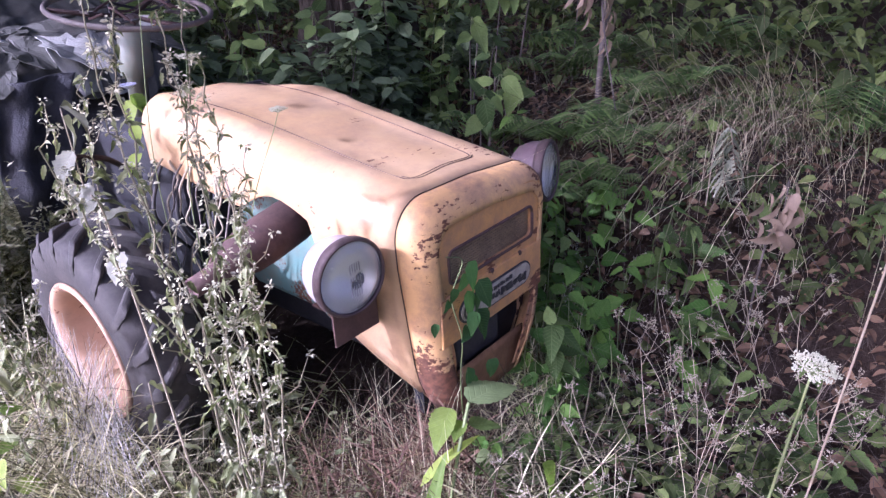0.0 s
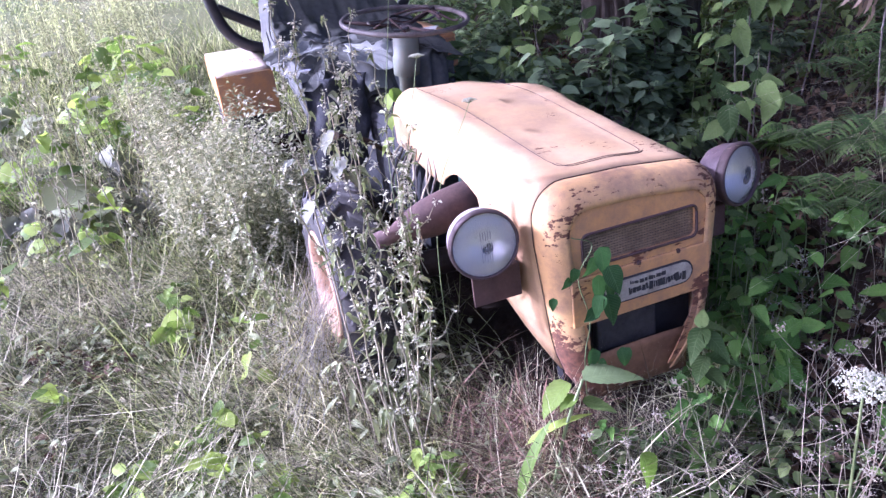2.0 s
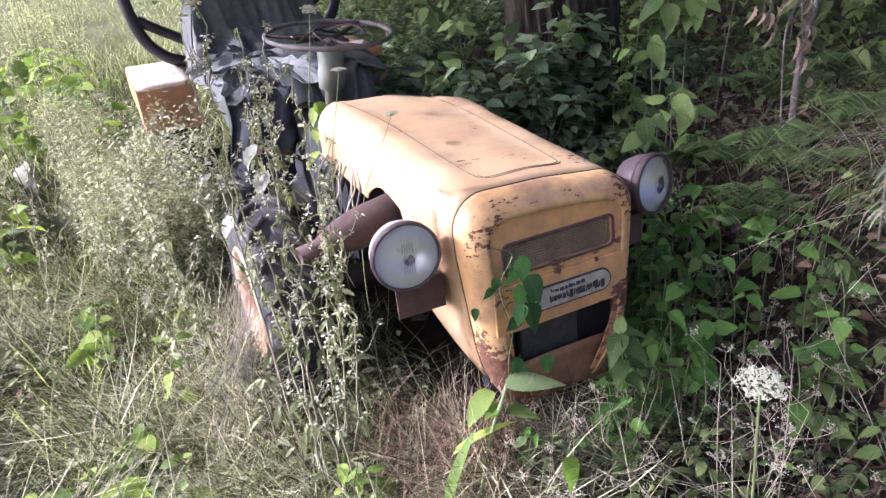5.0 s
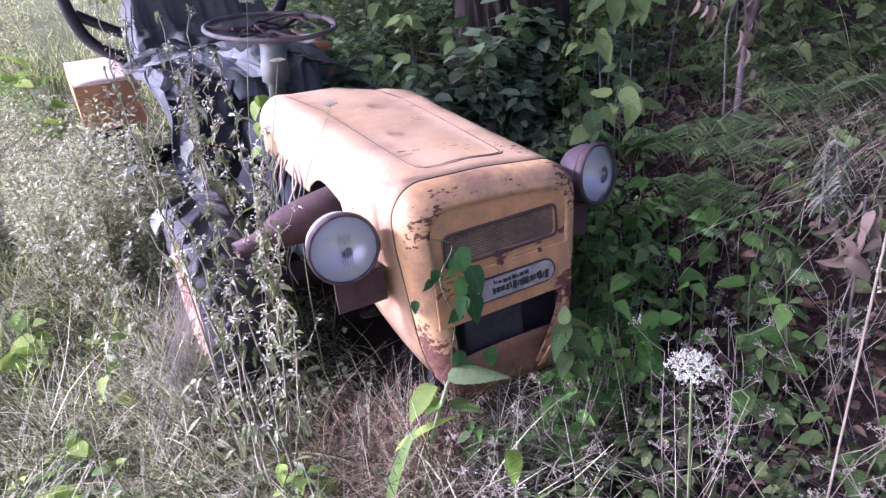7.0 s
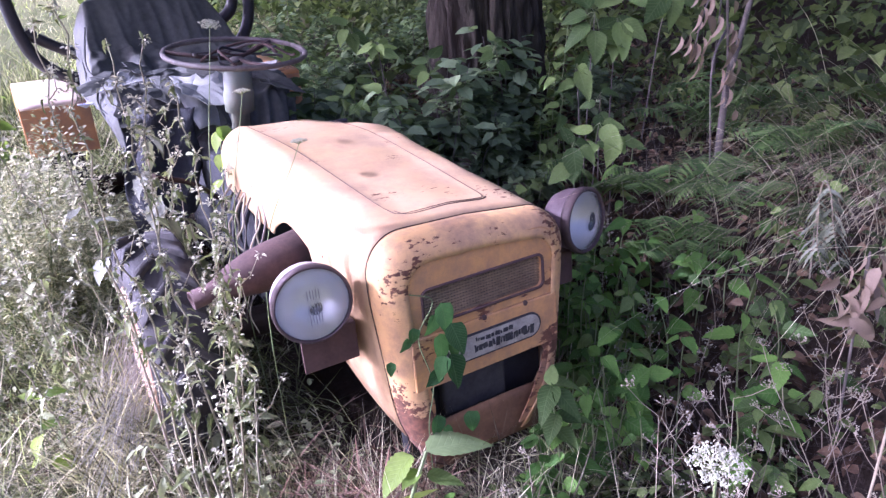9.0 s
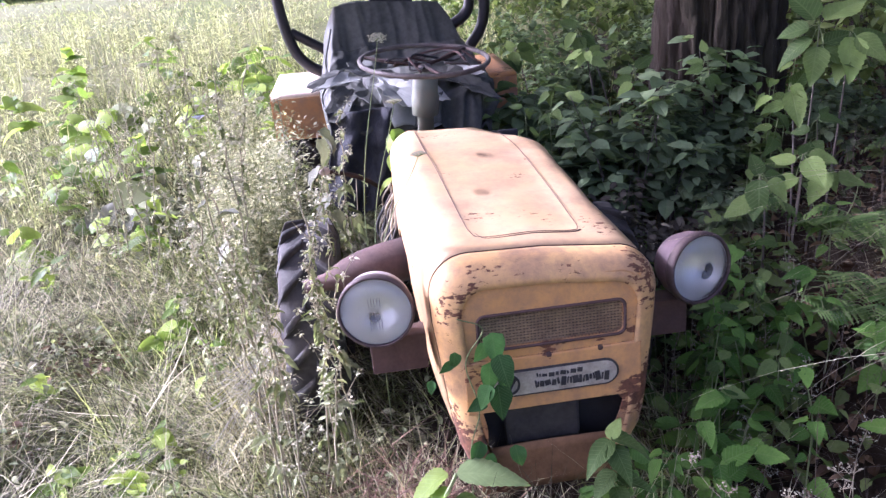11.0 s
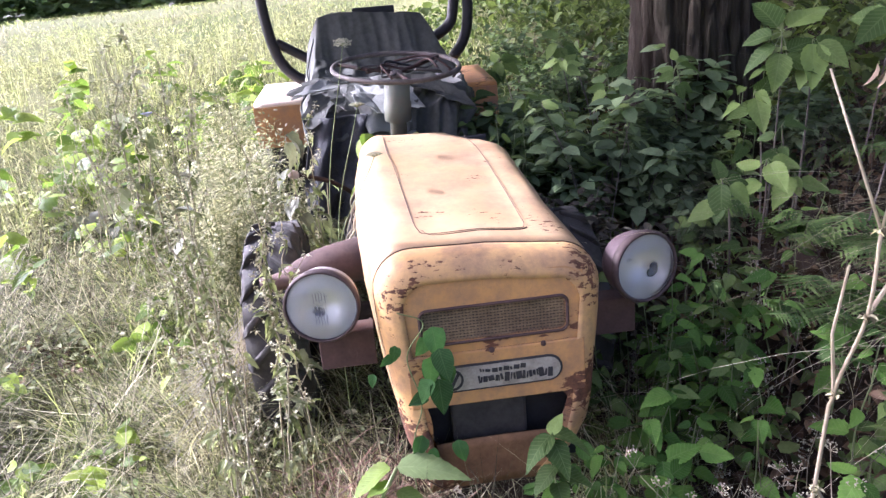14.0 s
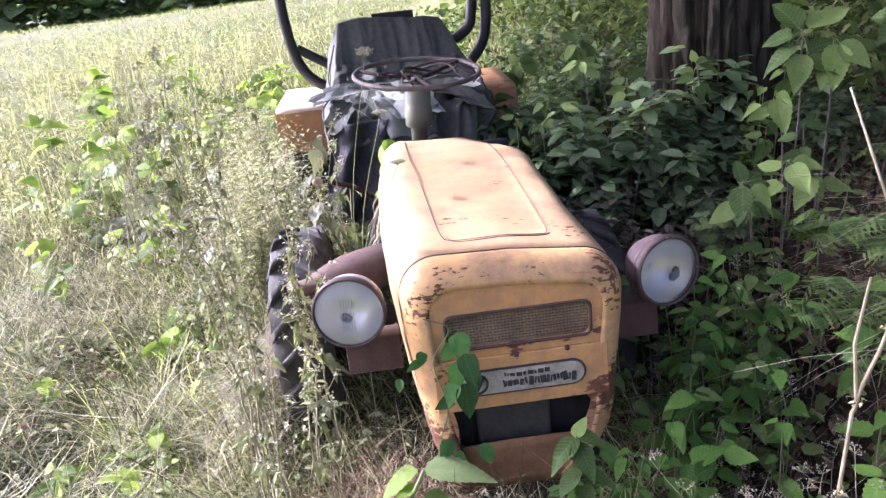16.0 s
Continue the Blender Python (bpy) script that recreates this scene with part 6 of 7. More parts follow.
for x, z, size, dx, dz in ((-0.132, 0.590, 0.080, 0.1, -1), (-0.152, 0.575, 0.055, -0.5, -0.9), (-0.122, 0.550, 0.080, 0.2, -1), (-0.142, 0.525, 0.075, -0.15, -1), (-0.116, 0.505, 0.065, 0.3, -1), (-0.152, 0.490, 0.060, -0.5, -0.9), (-0.130, 0.480, 0.085, 0.05, -1), (-0.165, 0.458, 0.050, -1, -0.3),
                           (-0.213, 0.575, 0.042, -0.2, -1), (-0.225, 0.555, 0.036, -0.8, -0.5), (-0.262, 0.515, 0.034, -0.2, -1), (-0.180, 0.362, 0.060, -0.4, -1), (-0.102, 0.340, 0.062, 0.1, -1), (-0.160, 0.330, 0.040, 0.5, -0.8)):
    leaf(L_VINE, vine, leaf_pose((x, -0.028 - vr.uniform(0, 0.03), z - 0.012), (dx, -0.15 - vr.uniform(0, 0.25), dz), 0.74 * size, vr.uniform(-0.4, 0.4), up=(0, -1, 0.3)))

# broad dock leaves at the foot of the nose
LEAF_SOFT = leaf_material("soft_green_leaf", (0.18, 0.24, 0.095), (0.26, 0.33, 0.14), 40.0, 0.7, 0.35, True)
dock = thing("dock_plant", g(-0.37, -0.10), "broad dock leaves at the foot of the nose", "weed")
L_BURDOCK = leaf_mesh("leaf_burdock", LEAF_GREY, width=0.55, stations=9, fold=0.10, droop=0.30, heart=1.0, peak=0.32, teeth=0.03)
L_BROAD_SOFT = leaf_mesh("leaf_broad_soft", LEAF_SOFT, **BROAD)
L_DOCK = leaf_mesh("leaf_dock", LEAF_LIGHT, width=0.085, stations=9, fold=0.35, droop=0.30)
for at, to, s, me in (((-0.43, -0.13, 0.08), (0.25, 0.05, 1.0), 0.20, L_DOCK), ((-0.38, -0.08, 0.19), (0.75, -0.2, 0.55), 0.16, L_DOCK), ((-0.235, -0.10, 0.325), (1.0, -0.14, -0.02), 0.15, L_BROAD_SOFT), ((-0.25, -0.06, 0.30), (-0.9, -0.3, -0.25), 0.10, L_LIGHT),
                      ((-0.24, -0.10, 0.27), (0.7, -0.5, -0.2), 0.08, L_BROAD), ((-0.20, -0.26, 0.22), (0.1, -0.5, -0.7), 0.08, L_LIGHT), ((-0.44, -0.16, 0.08), (-0.6, -0.3, 0.3), 0.14, L_LIGHT), ((-0.25, -0.09, 0.28), (-0.7, -0.3, -0.1), 0.06, L_LIGHT)):
    leaf(me, dock, leaf_pose(at, to, s))
part("stem", tube(smooth_path([g(-0.37, -0.10), (-0.30, -0.11, 0.20), (-0.235, -0.10, 0.325)], 5), 0.004, 6), GREEN_STEM, dock)

# yellow-green leafy stems in the sunny grass
for k, (x, y, h, s) in enumerate(((-0.88, 0.68, 0.42, 0.075), (-1.06, 0.56, 0.26, 0.08), (-1.12, 0.42, 0.24, 0.085), (-1.26, 0.38, 0.26, 0.09), (-1.05, 1.15, 0.30, 0.07), (-0.62, 0.02, 0.22, 0.07), (-0.70, -0.05, 0.18, 0.06), (-0.56, 0.04, 0.16, 0.075), (-0.50, -0.02, 0.14, 0.07), (-1.0, 0.05, 0.12, 0.06), (-0.95, -0.2, 0.1, 0.055), (-0.85, 0.3, 0.2, 0.06), (-0.92, 0.12, 0.24, 0.06), (-1.02, -0.02, 0.18, 0.055), (-1.12, 0.18, 0.16, 0.06), (-0.80, -0.15, 0.14, 0.05), (-1.22, 0.02, 0.15, 0.055), (-1.15, -0.3, 0.12, 0.05), (-0.75, -0.32, 0.12, 0.05), (-1.35, 0.25, 0.16, 0.06), (-0.98, 0.42, 0.26, 0.06),
                                  (-1.35, 1.9, 0.5, 0.12), (-1.6, 2.8, 0.55, 0.15), (-1.9, 3.2, 0.55, 0.16), (-2.3, 2.9, 0.5, 0.15), (-2.9, 4.4, 0.6, 0.18), (-2.7, 5.0, 0.6, 0.18), (-1.5, 4.3, 0.6, 0.16), (-3.2, 6.4, 0.7, 0.2),
                                  (-1.3, 3.5, 0.55, 0.15), (-2.3, 6.2, 0.7, 0.2), (-0.95, 3.3, 0.75, 0.12), (-0.85, 3.0, 0.8, 0.11), (-1.16, 4.6, 0.5, 0.18), (-1.57, 4.1, 0.5, 0.18), (-1.45, 2.3, 0.25, 0.12), (-2.06, 6.0, 0.6, 0.2), (-1.15, 4.9, 0.6, 0.2), (-2.4, 4.1, 0.4, 0.16), (-1.75, 1.7, 0.3, 0.10), (-2.0, 1.2, 0.3, 0.09), (-1.5, 0.9, 0.22, 0.07), (-1.05, 1.26, 0.30, 0.085), (-1.09, 1.06, 0.24, 0.075), (-1.15, 0.50, 0.20, 0.085), (-1.32, 0.48, 0.20, 0.075), (-1.10, 0.63, 0.20, 0.07))):
    herb("leafy_weed", g(x, y), "yellow-green leafy weed standing in the sunny grass", "weed", "leafy weeds in the meadow", L_LIGHT_HEART if k % 3 else L_LIGHT, h * 0.8, (0.05 * math.sin(k), 0.05 * math.cos(2 * k)), 3 if y < 1.5 else 4, s * 1.1, seed=200 + k, first=0.5, pitch=0.05)
LEAF_ASH = leaf_material("ash_pale_withered_leaf", (0.17, 0.17, 0.125), (0.38, 0.375, 0.30), 40.0, 0.85, 0.2, True)
L_LIGHT_LOBED = [lobed_mesh("leaf_light_lobed", LEAF_LIGHT, lobes=3, depth=0.16, droop=0.25), lobed_mesh("leaf_light_lobed", LEAF_LIGHT, lobes=5, depth=0.20, droop=0.4)]
L_ASH = [leaf_mesh("leaf_ash", LEAF_ASH, width=0.42, stations=10, fold=f, droop=d, teeth=0.10, wave=0.07, lopsided=0.4) for f, d in ((0.5, 0.5), (0.9, 0.2), (0.2, 0.8))]
for k, (x, y, h, s) in enumerate(((-2.21, 4.39, 0.34, 0.22), (-2.16, 3.54, 0.30, 0.17), (-2.30, 4.05, 0.32, 0.20), (-2.08, 4.81, 0.34, 0.20), (-1.31, 5.33, 0.36, 0.22), (-1.02, 5.63, 0.36, 0.20), (-1.92, 3.05, 0.26, 0.16), (-2.91, 5.65, 0.36, 0.24), (-2.54, 4.31, 0.32, 0.20), (-1.37, 6.24, 0.40, 0.24), (-1.42, 2.03, 0.24, 0.10), (-1.50, 5.9, 0.36, 0.22), (-1.95, 2.62, 0.28, 0.13), (-1.78, 2.95, 0.28, 0.14), (-2.15, 3.05, 0.30, 0.15), (-1.62, 2.22, 0.24, 0.11), (-2.0, 2.2, 0.24, 0.12), (-1.45, 3.7, 0.30, 0.15))):
    herb("burdock", g(x, y), "burdock with very broad yellow-green leaves in the sun", "weed", "burdocks in the meadow", L_LIGHT_LOBED, h, (0.04 * math.sin(5 * k), -0.05), 3, s * 1.1, seed=260 + k, first=0.3, pitch=0.0)
for k, (x, y) in enumerate(((-2.15, 4.45), (-1.85, 4.0), (-1.5, 2.35))):
    herb("burdock", g(x, y), "burdock with dull grey-green leaves in the sun", "weed", "burdocks in the meadow", L_BURDOCK, 0.32, (0.04, -0.04), 4, 0.20, seed=275 + k, first=0.2, pitch=0.1)
for k, (x, y) in enumerate(((-1.40, 2.96), (-1.22, 3.08), (-1.43, 3.40), (-1.47, 2.30), (-1.70, 3.1), (-1.12, 2.75), (-1.75, 2.55), (-1.30, 2.50), (-1.55, 2.75))):
    herb("withered_burdock", g(x, y), "withered burdock with ash-pale crumpled leaves", "weed", "withered burdocks", L_ASH, 0.20, (0.05 * math.cos(3 * k), -0.05), 4, 0.15, DRY_STEM, seed=290 + k, first=0.2, pitch=-0.3)


pale = thing("withered_weed", g(-0.64, 0.34), "withered weed with ash-pale broad leaves before the front tyre", "weed", "withered weeds")
part("stem", tube(smooth_path([g(-0.64, 0.34), (-0.66, 0.33, 0.45), (-0.684, 0.318, 0.80), (-0.70, 0.31, 0.86)], 6), (0.003, 0.0015), 6), DRY_STEM, pale, smooth=True)
for at, to, size in (((-0.690, 0.318, 0.800), (0.8, -0.2, 0.6), 0.050), ((-0.694, 0.31, 0.845), (-0.9, -0.2, -0.1), 0.042), ((-0.675, 0.325, 0.74), (-0.8, -0.5, -0.3), 0.048)):
    leaf(L_ASH, pale, leaf_pose(at, to, size))
pale = thing("withered_weed", g(-0.46, 0.96), "withered weed with long ash-pale leaves behind the engine", "weed", "withered weeds")
part("stem", tube(smooth_path([g(-0.46, 0.96), (-0.47, 0.94, 0.50), (-0.48, 0.92, 0.88)], 6), (0.003, 0.0015), 6), DRY_STEM, pale, smooth=True)
for at, to, size in (((-0.480, 0.92, 0.885), (0.8, -0.2, -0.6), 0.085), ((-0.482, 0.92, 0.86), (0.5, -0.3, -0.7), 0.070), ((-0.475, 0.93, 0.77), (-0.9, -0.3, -0.5), 0.080), ((-0.470, 0.94, 0.68), (-0.6, -0.6, -0.5), 0.075), ((-0.470, 0.94, 0.62), (0.7, -0.6, -0.3), 0.065)):
    leaf(L_ASH, pale, leaf_pose(at, to, size))
corner = thing("leafy_weed", g(-0.28, 1.08), "yellow-green leafy weed at the rear corner of the hood", "weed", "leafy weeds in the meadow")
part("stem", tube(smooth_path([g(-0.28, 1.08), (-0.27, 1.07, 0.5), (-0.235, 1.062, 0.83)], 6), (0.003, 0.0015), 6), GREEN_STEM, corner, smooth=True)
for at, to, size in (((-0.235, 1.06, 0.845), (0.2, -0.6, -0.9), 0.085), ((-0.235, 1.06, 0.83), (-0.6, -0.5, -0.7), 0.070), ((-0.245, 1.06, 0.76), (-0.4, -0.7, -0.6), 0.060), ((-0.24, 1.06, 0.80), (0.7, -0.5, 0.2), 0.050)):
    leaf(L_LIGHT, corner, leaf_pose(at, to, size))
leaf(L_LIGHT, corner, leaf_pose((-0.255, 1.06, 0.68), (-0.9, -0.4, -0.2), 0.07))

# yellowing leaves at the feet of the chicory
for k, (x, y, h) in enumerate(((-0.60, 0.08, 0.26), (-0.53, 0.10, 0.20), (-0.66, 0.04, 0.18), (-0.57, 0.00, 0.16))):
    herb("leafy_weed", g(x, y), "yellow-green leafy weed at the foot of the chicory", "weed", "leafy weeds in the meadow", L_LIGHT, h, (0.03 * math.sin(4 * k), -0.03), 5, 0.065, seed=610 + k, first=0.15, pitch=-0.1)

# dead twining stems that hang from the hood's side
dr = random.Random(61)
creeper = thing("dead_creeper", (-0.27, 0.75, 0.20), "bleached dead creeper stems hanging beside the engine", "vine")
for k in range(9):
    y0 = 0.60 + 0.035 * k
    pts = [(-0.262 - dr.uniform(0, 0.02), y0 + dr.uniform(-0.02, 0.02), 0.70)]
    for j in range(1, 8):
        x, y, z = pts[-1]
        pts.append((-0.275 - 0.012 * j + dr.uniform(-0.018, 0.018), y + dr.uniform(-0.03, 0.025), z - dr.uniform(0.03, 0.065)))
    part("stem", tube(smooth_path(pts, 4), (dr.uniform(0.0022, 0.0042), 0.0014), 6), DRY_STEM if k % 3 else DEADWOOD, creeper, smooth=True)


def feathery_bush(base, height, width, seed, mat, label):
    """A many-stemmed weed with fine foliage."""
    r = random.Random(seed)
    b = Vector(base)
    root = thing("mugwort", b, label, "weed", "feathery weeds beside the mudguard")
    bm = bmesh.new()
    pl, hd, pt = [], [], []
    for k in range(9):
        a = r.uniform(0, 6.28)
        e = b + Vector((math.cos(a) * width * r.uniform(0.2, 1), math.sin(a) * width * r.uniform(0.2, 1), height * r.uniform(0.6, 1.0)))
        path = smooth_path([b, b.lerp(e, 0.5) + Vector((0, 0, 0.05)), e], 8)
        add_tube(bm, path, (0.0026, 0.0010), 4)
        for p in path[4:]:
            for j in range(13):
                o = Vector((r.gauss(0, 1), r.gauss(0, 1), r.gauss(0, 1))) * 0.022
                pl.append(tuple(p + o))
                hd.append(math.atan2(o.y, o.x))
                pt.append(r.uniform(-0.3, 1.0))
    n = len(pl)
    pl = np.array(pl)
    v, t = scatter(leaf_shape(width=0.16, stations=4, fold=0.2, droop=0.3), pl, turned(pl, np.array(hd), np.array(pt), u(n, -0.5, 0.5)), u(n, 0.012, 0.034))
    tagged(part("stem", bm, GREEN_STEM, root), kind="stuff")
    tagged(hang(new("foliage", mesh_from("foliage", v, t, [mat])), root, "fine pale green foliage"), kind="stuff")


LEAF_FINE = leaf_material("fine_pale_foliage", (0.30, 0.295, 0.185), (0.61, 0.575, 0.42), 40.0, 0.7, 0.4)
for k in range(20):
    x, y = mr.uniform(-1.00, -0.66), mr.uniform(1.25, 2.2)
    if k > 14:
        x, y = mr.uniform(-1.15, -0.78), mr.uniform(2.2, 3.4)
    h = mr.uniform(0.45, 0.78)
    feathery_bush(g(x, y), h, 0.16, 300 + k, LEAF_FINE, "feathery pale green weed beside the mudguard")
for k in range(9):
    x, y = mr.uniform(-0.60, -0.32), mr.uniform(1.2, 2.1)
    feathery_bush(g(x, y), mr.uniform(0.3, 0.5), 0.12, 340 + k, LEAF_FINE, "feathery weed growing beneath the tractor seat")

# thin seed stalks standing in the meadow
for k in range(8):
    x, y = mr.uniform(-2.8, -0.95), mr.uniform(1.2, 4.5)
    b = g(x, y)
    tips = [(x + mr.uniform(-0.15, 0.15), y + mr.uniform(-0.15, 0.15), b[2] + mr.uniform(0.5, 0.95)) for _ in range(3)]
    tall_weed(b, tips, "thin branching weed with round seed heads in the meadow", 400 + k, SEED_HEAD, LEAF_FINE, nodes=9, size=0.011, name="seed_weed", group="thin seed weeds", tuft_size=0.75)

foot = thing("leafy_weed", g(0.10, -0.13), "fresh green herb standing before the open bottom of the nose", "weed", "leafy weeds at the nose")
part("stem", tube(smooth_path([g(0.10, -0.13), (0.09, -0.11, 0.20), (0.085, -0.10, 0.345)], 6), (0.003, 0.0015), 6), GREEN_STEM, foot, smooth=True)
for at, to, size in (((0.085, -0.10, 0.350), (-0.8, -0.5, -0.15), 0.085), ((0.085, -0.10, 0.352), (0.9, -0.4, 0.0), 0.080), ((0.085, -0.11, 0.345), (0.2, -0.9, -0.4), 0.085), ((0.085, -0.10, 0.350), (0.3, 0.3, 0.3), 0.055), ((0.09, -0.11, 0.28), (-0.8, -0.5, -0.3), 0.075), ((0.09, -0.11, 0.27), (0.8, -0.6, -0.2), 0.080), ((0.09, -0.11, 0.24), (0.0, -0.9, -0.2), 0.07)):
    leaf(L_BROAD, foot, leaf_pose(at, to, size))

# dry straw hanging round the nose
sr = np.random.default_rng(31)
n = 330
px, py = sr.uniform(-0.52, -0.20, n), sr.uniform(-0.10, 0.32, n)
p = on_ground(px, py) + np.stack([np.zeros(n), np.zeros(n), sr.uniform(0.0, 0.10, n)], -1)
straw = blades(p, sr.uniform(0, 6.28, n), sr.uniform(0.15, 0.42, n), sr.uniform(0.0010, 0.0022, n), sr.uniform(0.1, 1.3, n), sr.uniform(-0.3, 1.4, n), 4)
n = 180
px, py = sr.uniform(-0.7, 0.25, n), sr.uniform(-0.55, -0.05, n)
p = on_ground(px, py) + np.stack([np.zeros(n), np.zeros(n), sr.uniform(0.02, 0.22, n)], -1)
straw2 = blades(p, sr.uniform(0, 6.28, n), sr.uniform(0.15, 0.5, n), sr.uniform(0.0014, 0.0026, n), sr.uniform(0.4, 1.5, n), sr.uniform(0.0, 1.0, n), 4)
n = 620
px, py = sr.normal(-0.34, 0.10, n), sr.normal(0.05, 0.15, n)
p = on_ground(px, py) + np.stack([np.zeros(n), np.zeros(n), sr.uniform(0.0, 0.16, n)], -1)
straw3 = blades(p, sr.uniform(0, 6.28, n), sr.uniform(0.08, 0.30, n), sr.uniform(0.0018, 0.006, n), sr.uniform(1.0, 1.9, n), sr.uniform(-0.3, 1.2, n), 4)
n = 280
px, py = sr.uniform(-0.44, 0.06, n), sr.uniform(-0.30, -0.03, n)
p = on_ground(px, py) + np.stack([np.zeros(n), np.zeros(n), sr.uniform(0.04, 0.24, n)], -1)
straw4 = blades(p, sr.uniform(0, 6.28, n), sr.uniform(0.08, 0.28, n), sr.uniform(0.0016, 0.0042, n), sr.uniform(0.7, 1.8, n), sr.uniform(-0.3, 1.2, n), 4)
n = 420
px, py = sr.normal(-0.27, 0.07, n), sr.normal(-0.03, 0.06, n)
p = on_ground(px, py) + np.stack([np.zeros(n), np.zeros(n), sr.uniform(0.0, 0.30, n)], -1)
straw5 = blades(p, sr.uniform(0, 6.28, n), sr.uniform(0.05, 0.18, n), sr.uniform(0.002, 0.006, n), sr.uniform(0.9, 2.3, n), sr.uniform(-0.3, 1.2, n), 4)
n = 420
px, py = sr.normal(-0.31, 0.055, n), sr.normal(0.03, 0.09, n)
p = on_ground(px, py) + np.stack([np.zeros(n), np.zeros(n), sr.uniform(0.0, 0.10, n)], -1)
straw6 = blades(p, sr.uniform(0, 6.28, n), sr.uniform(0.10, 0.36, n), sr.uniform(0.0010, 0.0028, n), sr.uniform(0.1, 1.3, n), sr.uniform(-0.3, 1.8, n), 5)
n = 300
px, py = sr.uniform(-0.30, 0.26, n), sr.normal(-0.06, 0.035, n)
p = on_ground(px, py) + np.stack([np.zeros(n), np.zeros(n), sr.uniform(0.0, 0.10, n)], -1)
straw7 = blades(p, sr.uniform(0, 6.28, n), sr.uniform(0.15, 0.36, n), sr.uniform(0.0010, 0.0024, n), sr.uniform(0.0, 0.9, n), sr.uniform(-0.3, 1.5, n), 5)
n = 240
px, py = sr.normal(-0.285, 0.035, n), sr.normal(-0.03, 0.05, n)
p = on_ground(px, py) + np.stack([np.zeros(n), np.zeros(n), sr.uniform(0.0, 0.12, n)], -1)
straw8 = blades(p, sr.uniform(0, 6.28, n), sr.uniform(0.16, 0.38, n), sr.uniform(0.0010, 0.0026, n), sr.uniform(0.0, 0.7, n), sr.uniform(-0.2, 1.9, n), 5)
stuff("pale_stalks", [straw8], PALE_STRAW, "pale dry stalks leaning against the nose", "straw")
stuff("reddish_straw", [straw3, straw5, straw6], RED_STRAW, "reddish-brown dead straw at the foot of the nose", "straw")
stuff("straw_tangle", [straw, straw2, straw4, straw7], HAY, "tangled dry straw round the tractor nose", "straw")

# cobweb between the wheel and the weeds
cobweb = thing("cobweb", (-0.74, 0.55, 0.10), "dusty grey cobweb between the front wheel and the weeds", "cobweb")
wr = random.Random(12)
for k in range(170):
    a = Vector((-0.64, wr.uniform(0.60, 0.95), wr.uniform(0.14, 0.42)))
    b = Vector((wr.uniform(-0.86, -0.72), wr.uniform(0.30, 0.72), wr.uniform(0.10, 0.34)))
    part("thread", tube([a, a.lerp(b, 0.5) - Vector((0, 0, wr.uniform(0.0, 0.02))), b], 0.00038, 3), COBWEB, cobweb)

# low weeds and dead leaves that gather in patches in the dry grass
for name, mat, level, count, l0, l1, top, label in (("meadow_herbs", LEAF_GREY, 0.10, 5200, 0.018, 0.048, 0.16, "small grey-green weed leaves in patches in the dry grass"),
                                                    ("dead_leaves", LEAF_BROWN, 0.16, 4200, 0.020, 0.055, 0.11, "dark brown dead leaves in patches in the dry grass")):
    px, py = sr.uniform(-2.6, -0.56, count), sr.uniform(-1.0, 1.4, count)
    keep = np.array([noise.noise((a * 2.6, b * 2.6, 10 * level)) > level for a, b in zip(px, py)])
    px, py = px[keep], py[keep]
    n = len(px)
    p = on_ground(px, py) + np.stack([np.zeros(n), np.zeros(n), top * sr.uniform(0.1, 1.0, n)], -1)
    stuff(name, [scatter(leaf_shape(width=0.28, stations=6, fold=0.4, droop=0.45, teeth=0.08, lopsided=0.4), p, turned(p, sr.uniform(0, 6.28, n), sr.uniform(-0.6, 0.6, n), sr.uniform(-0.7, 0.7, n)), sr.uniform(l0, l1, n))], mat, label, "herbs" if mat == LEAF_GREY else "dead leaves")

# small leaves between the dry stalks before the nose
px, py = sr.uniform(-0.40, 0.45, 1600), sr.uniform(-0.70, -0.06, 1600)
keep = np.array([noise.noise((a * 5, b * 5, 8.0)) > -0.12 for a, b in zip(px, py)])
px, py = px[keep], py[keep]
n = len(px)
p = on_ground(px, py) + np.stack([np.zeros(n), np.zeros(n), sr.uniform(0.02, 0.20, n)], -1)
low = scatter(leaf_shape(width=0.33, stations=6, fold=0.2, droop=0.25, teeth=0.06), p, turned(p, u(n, 0, 6.28), u(n, -0.5, 0.4), u(n, -0.5, 0.5)), u(n, 0.018, 0.045))
stuff("ground_herbs", [low], LEAF_SHADE, "small green herb leaves among dry stalks before the nose", "herbs")


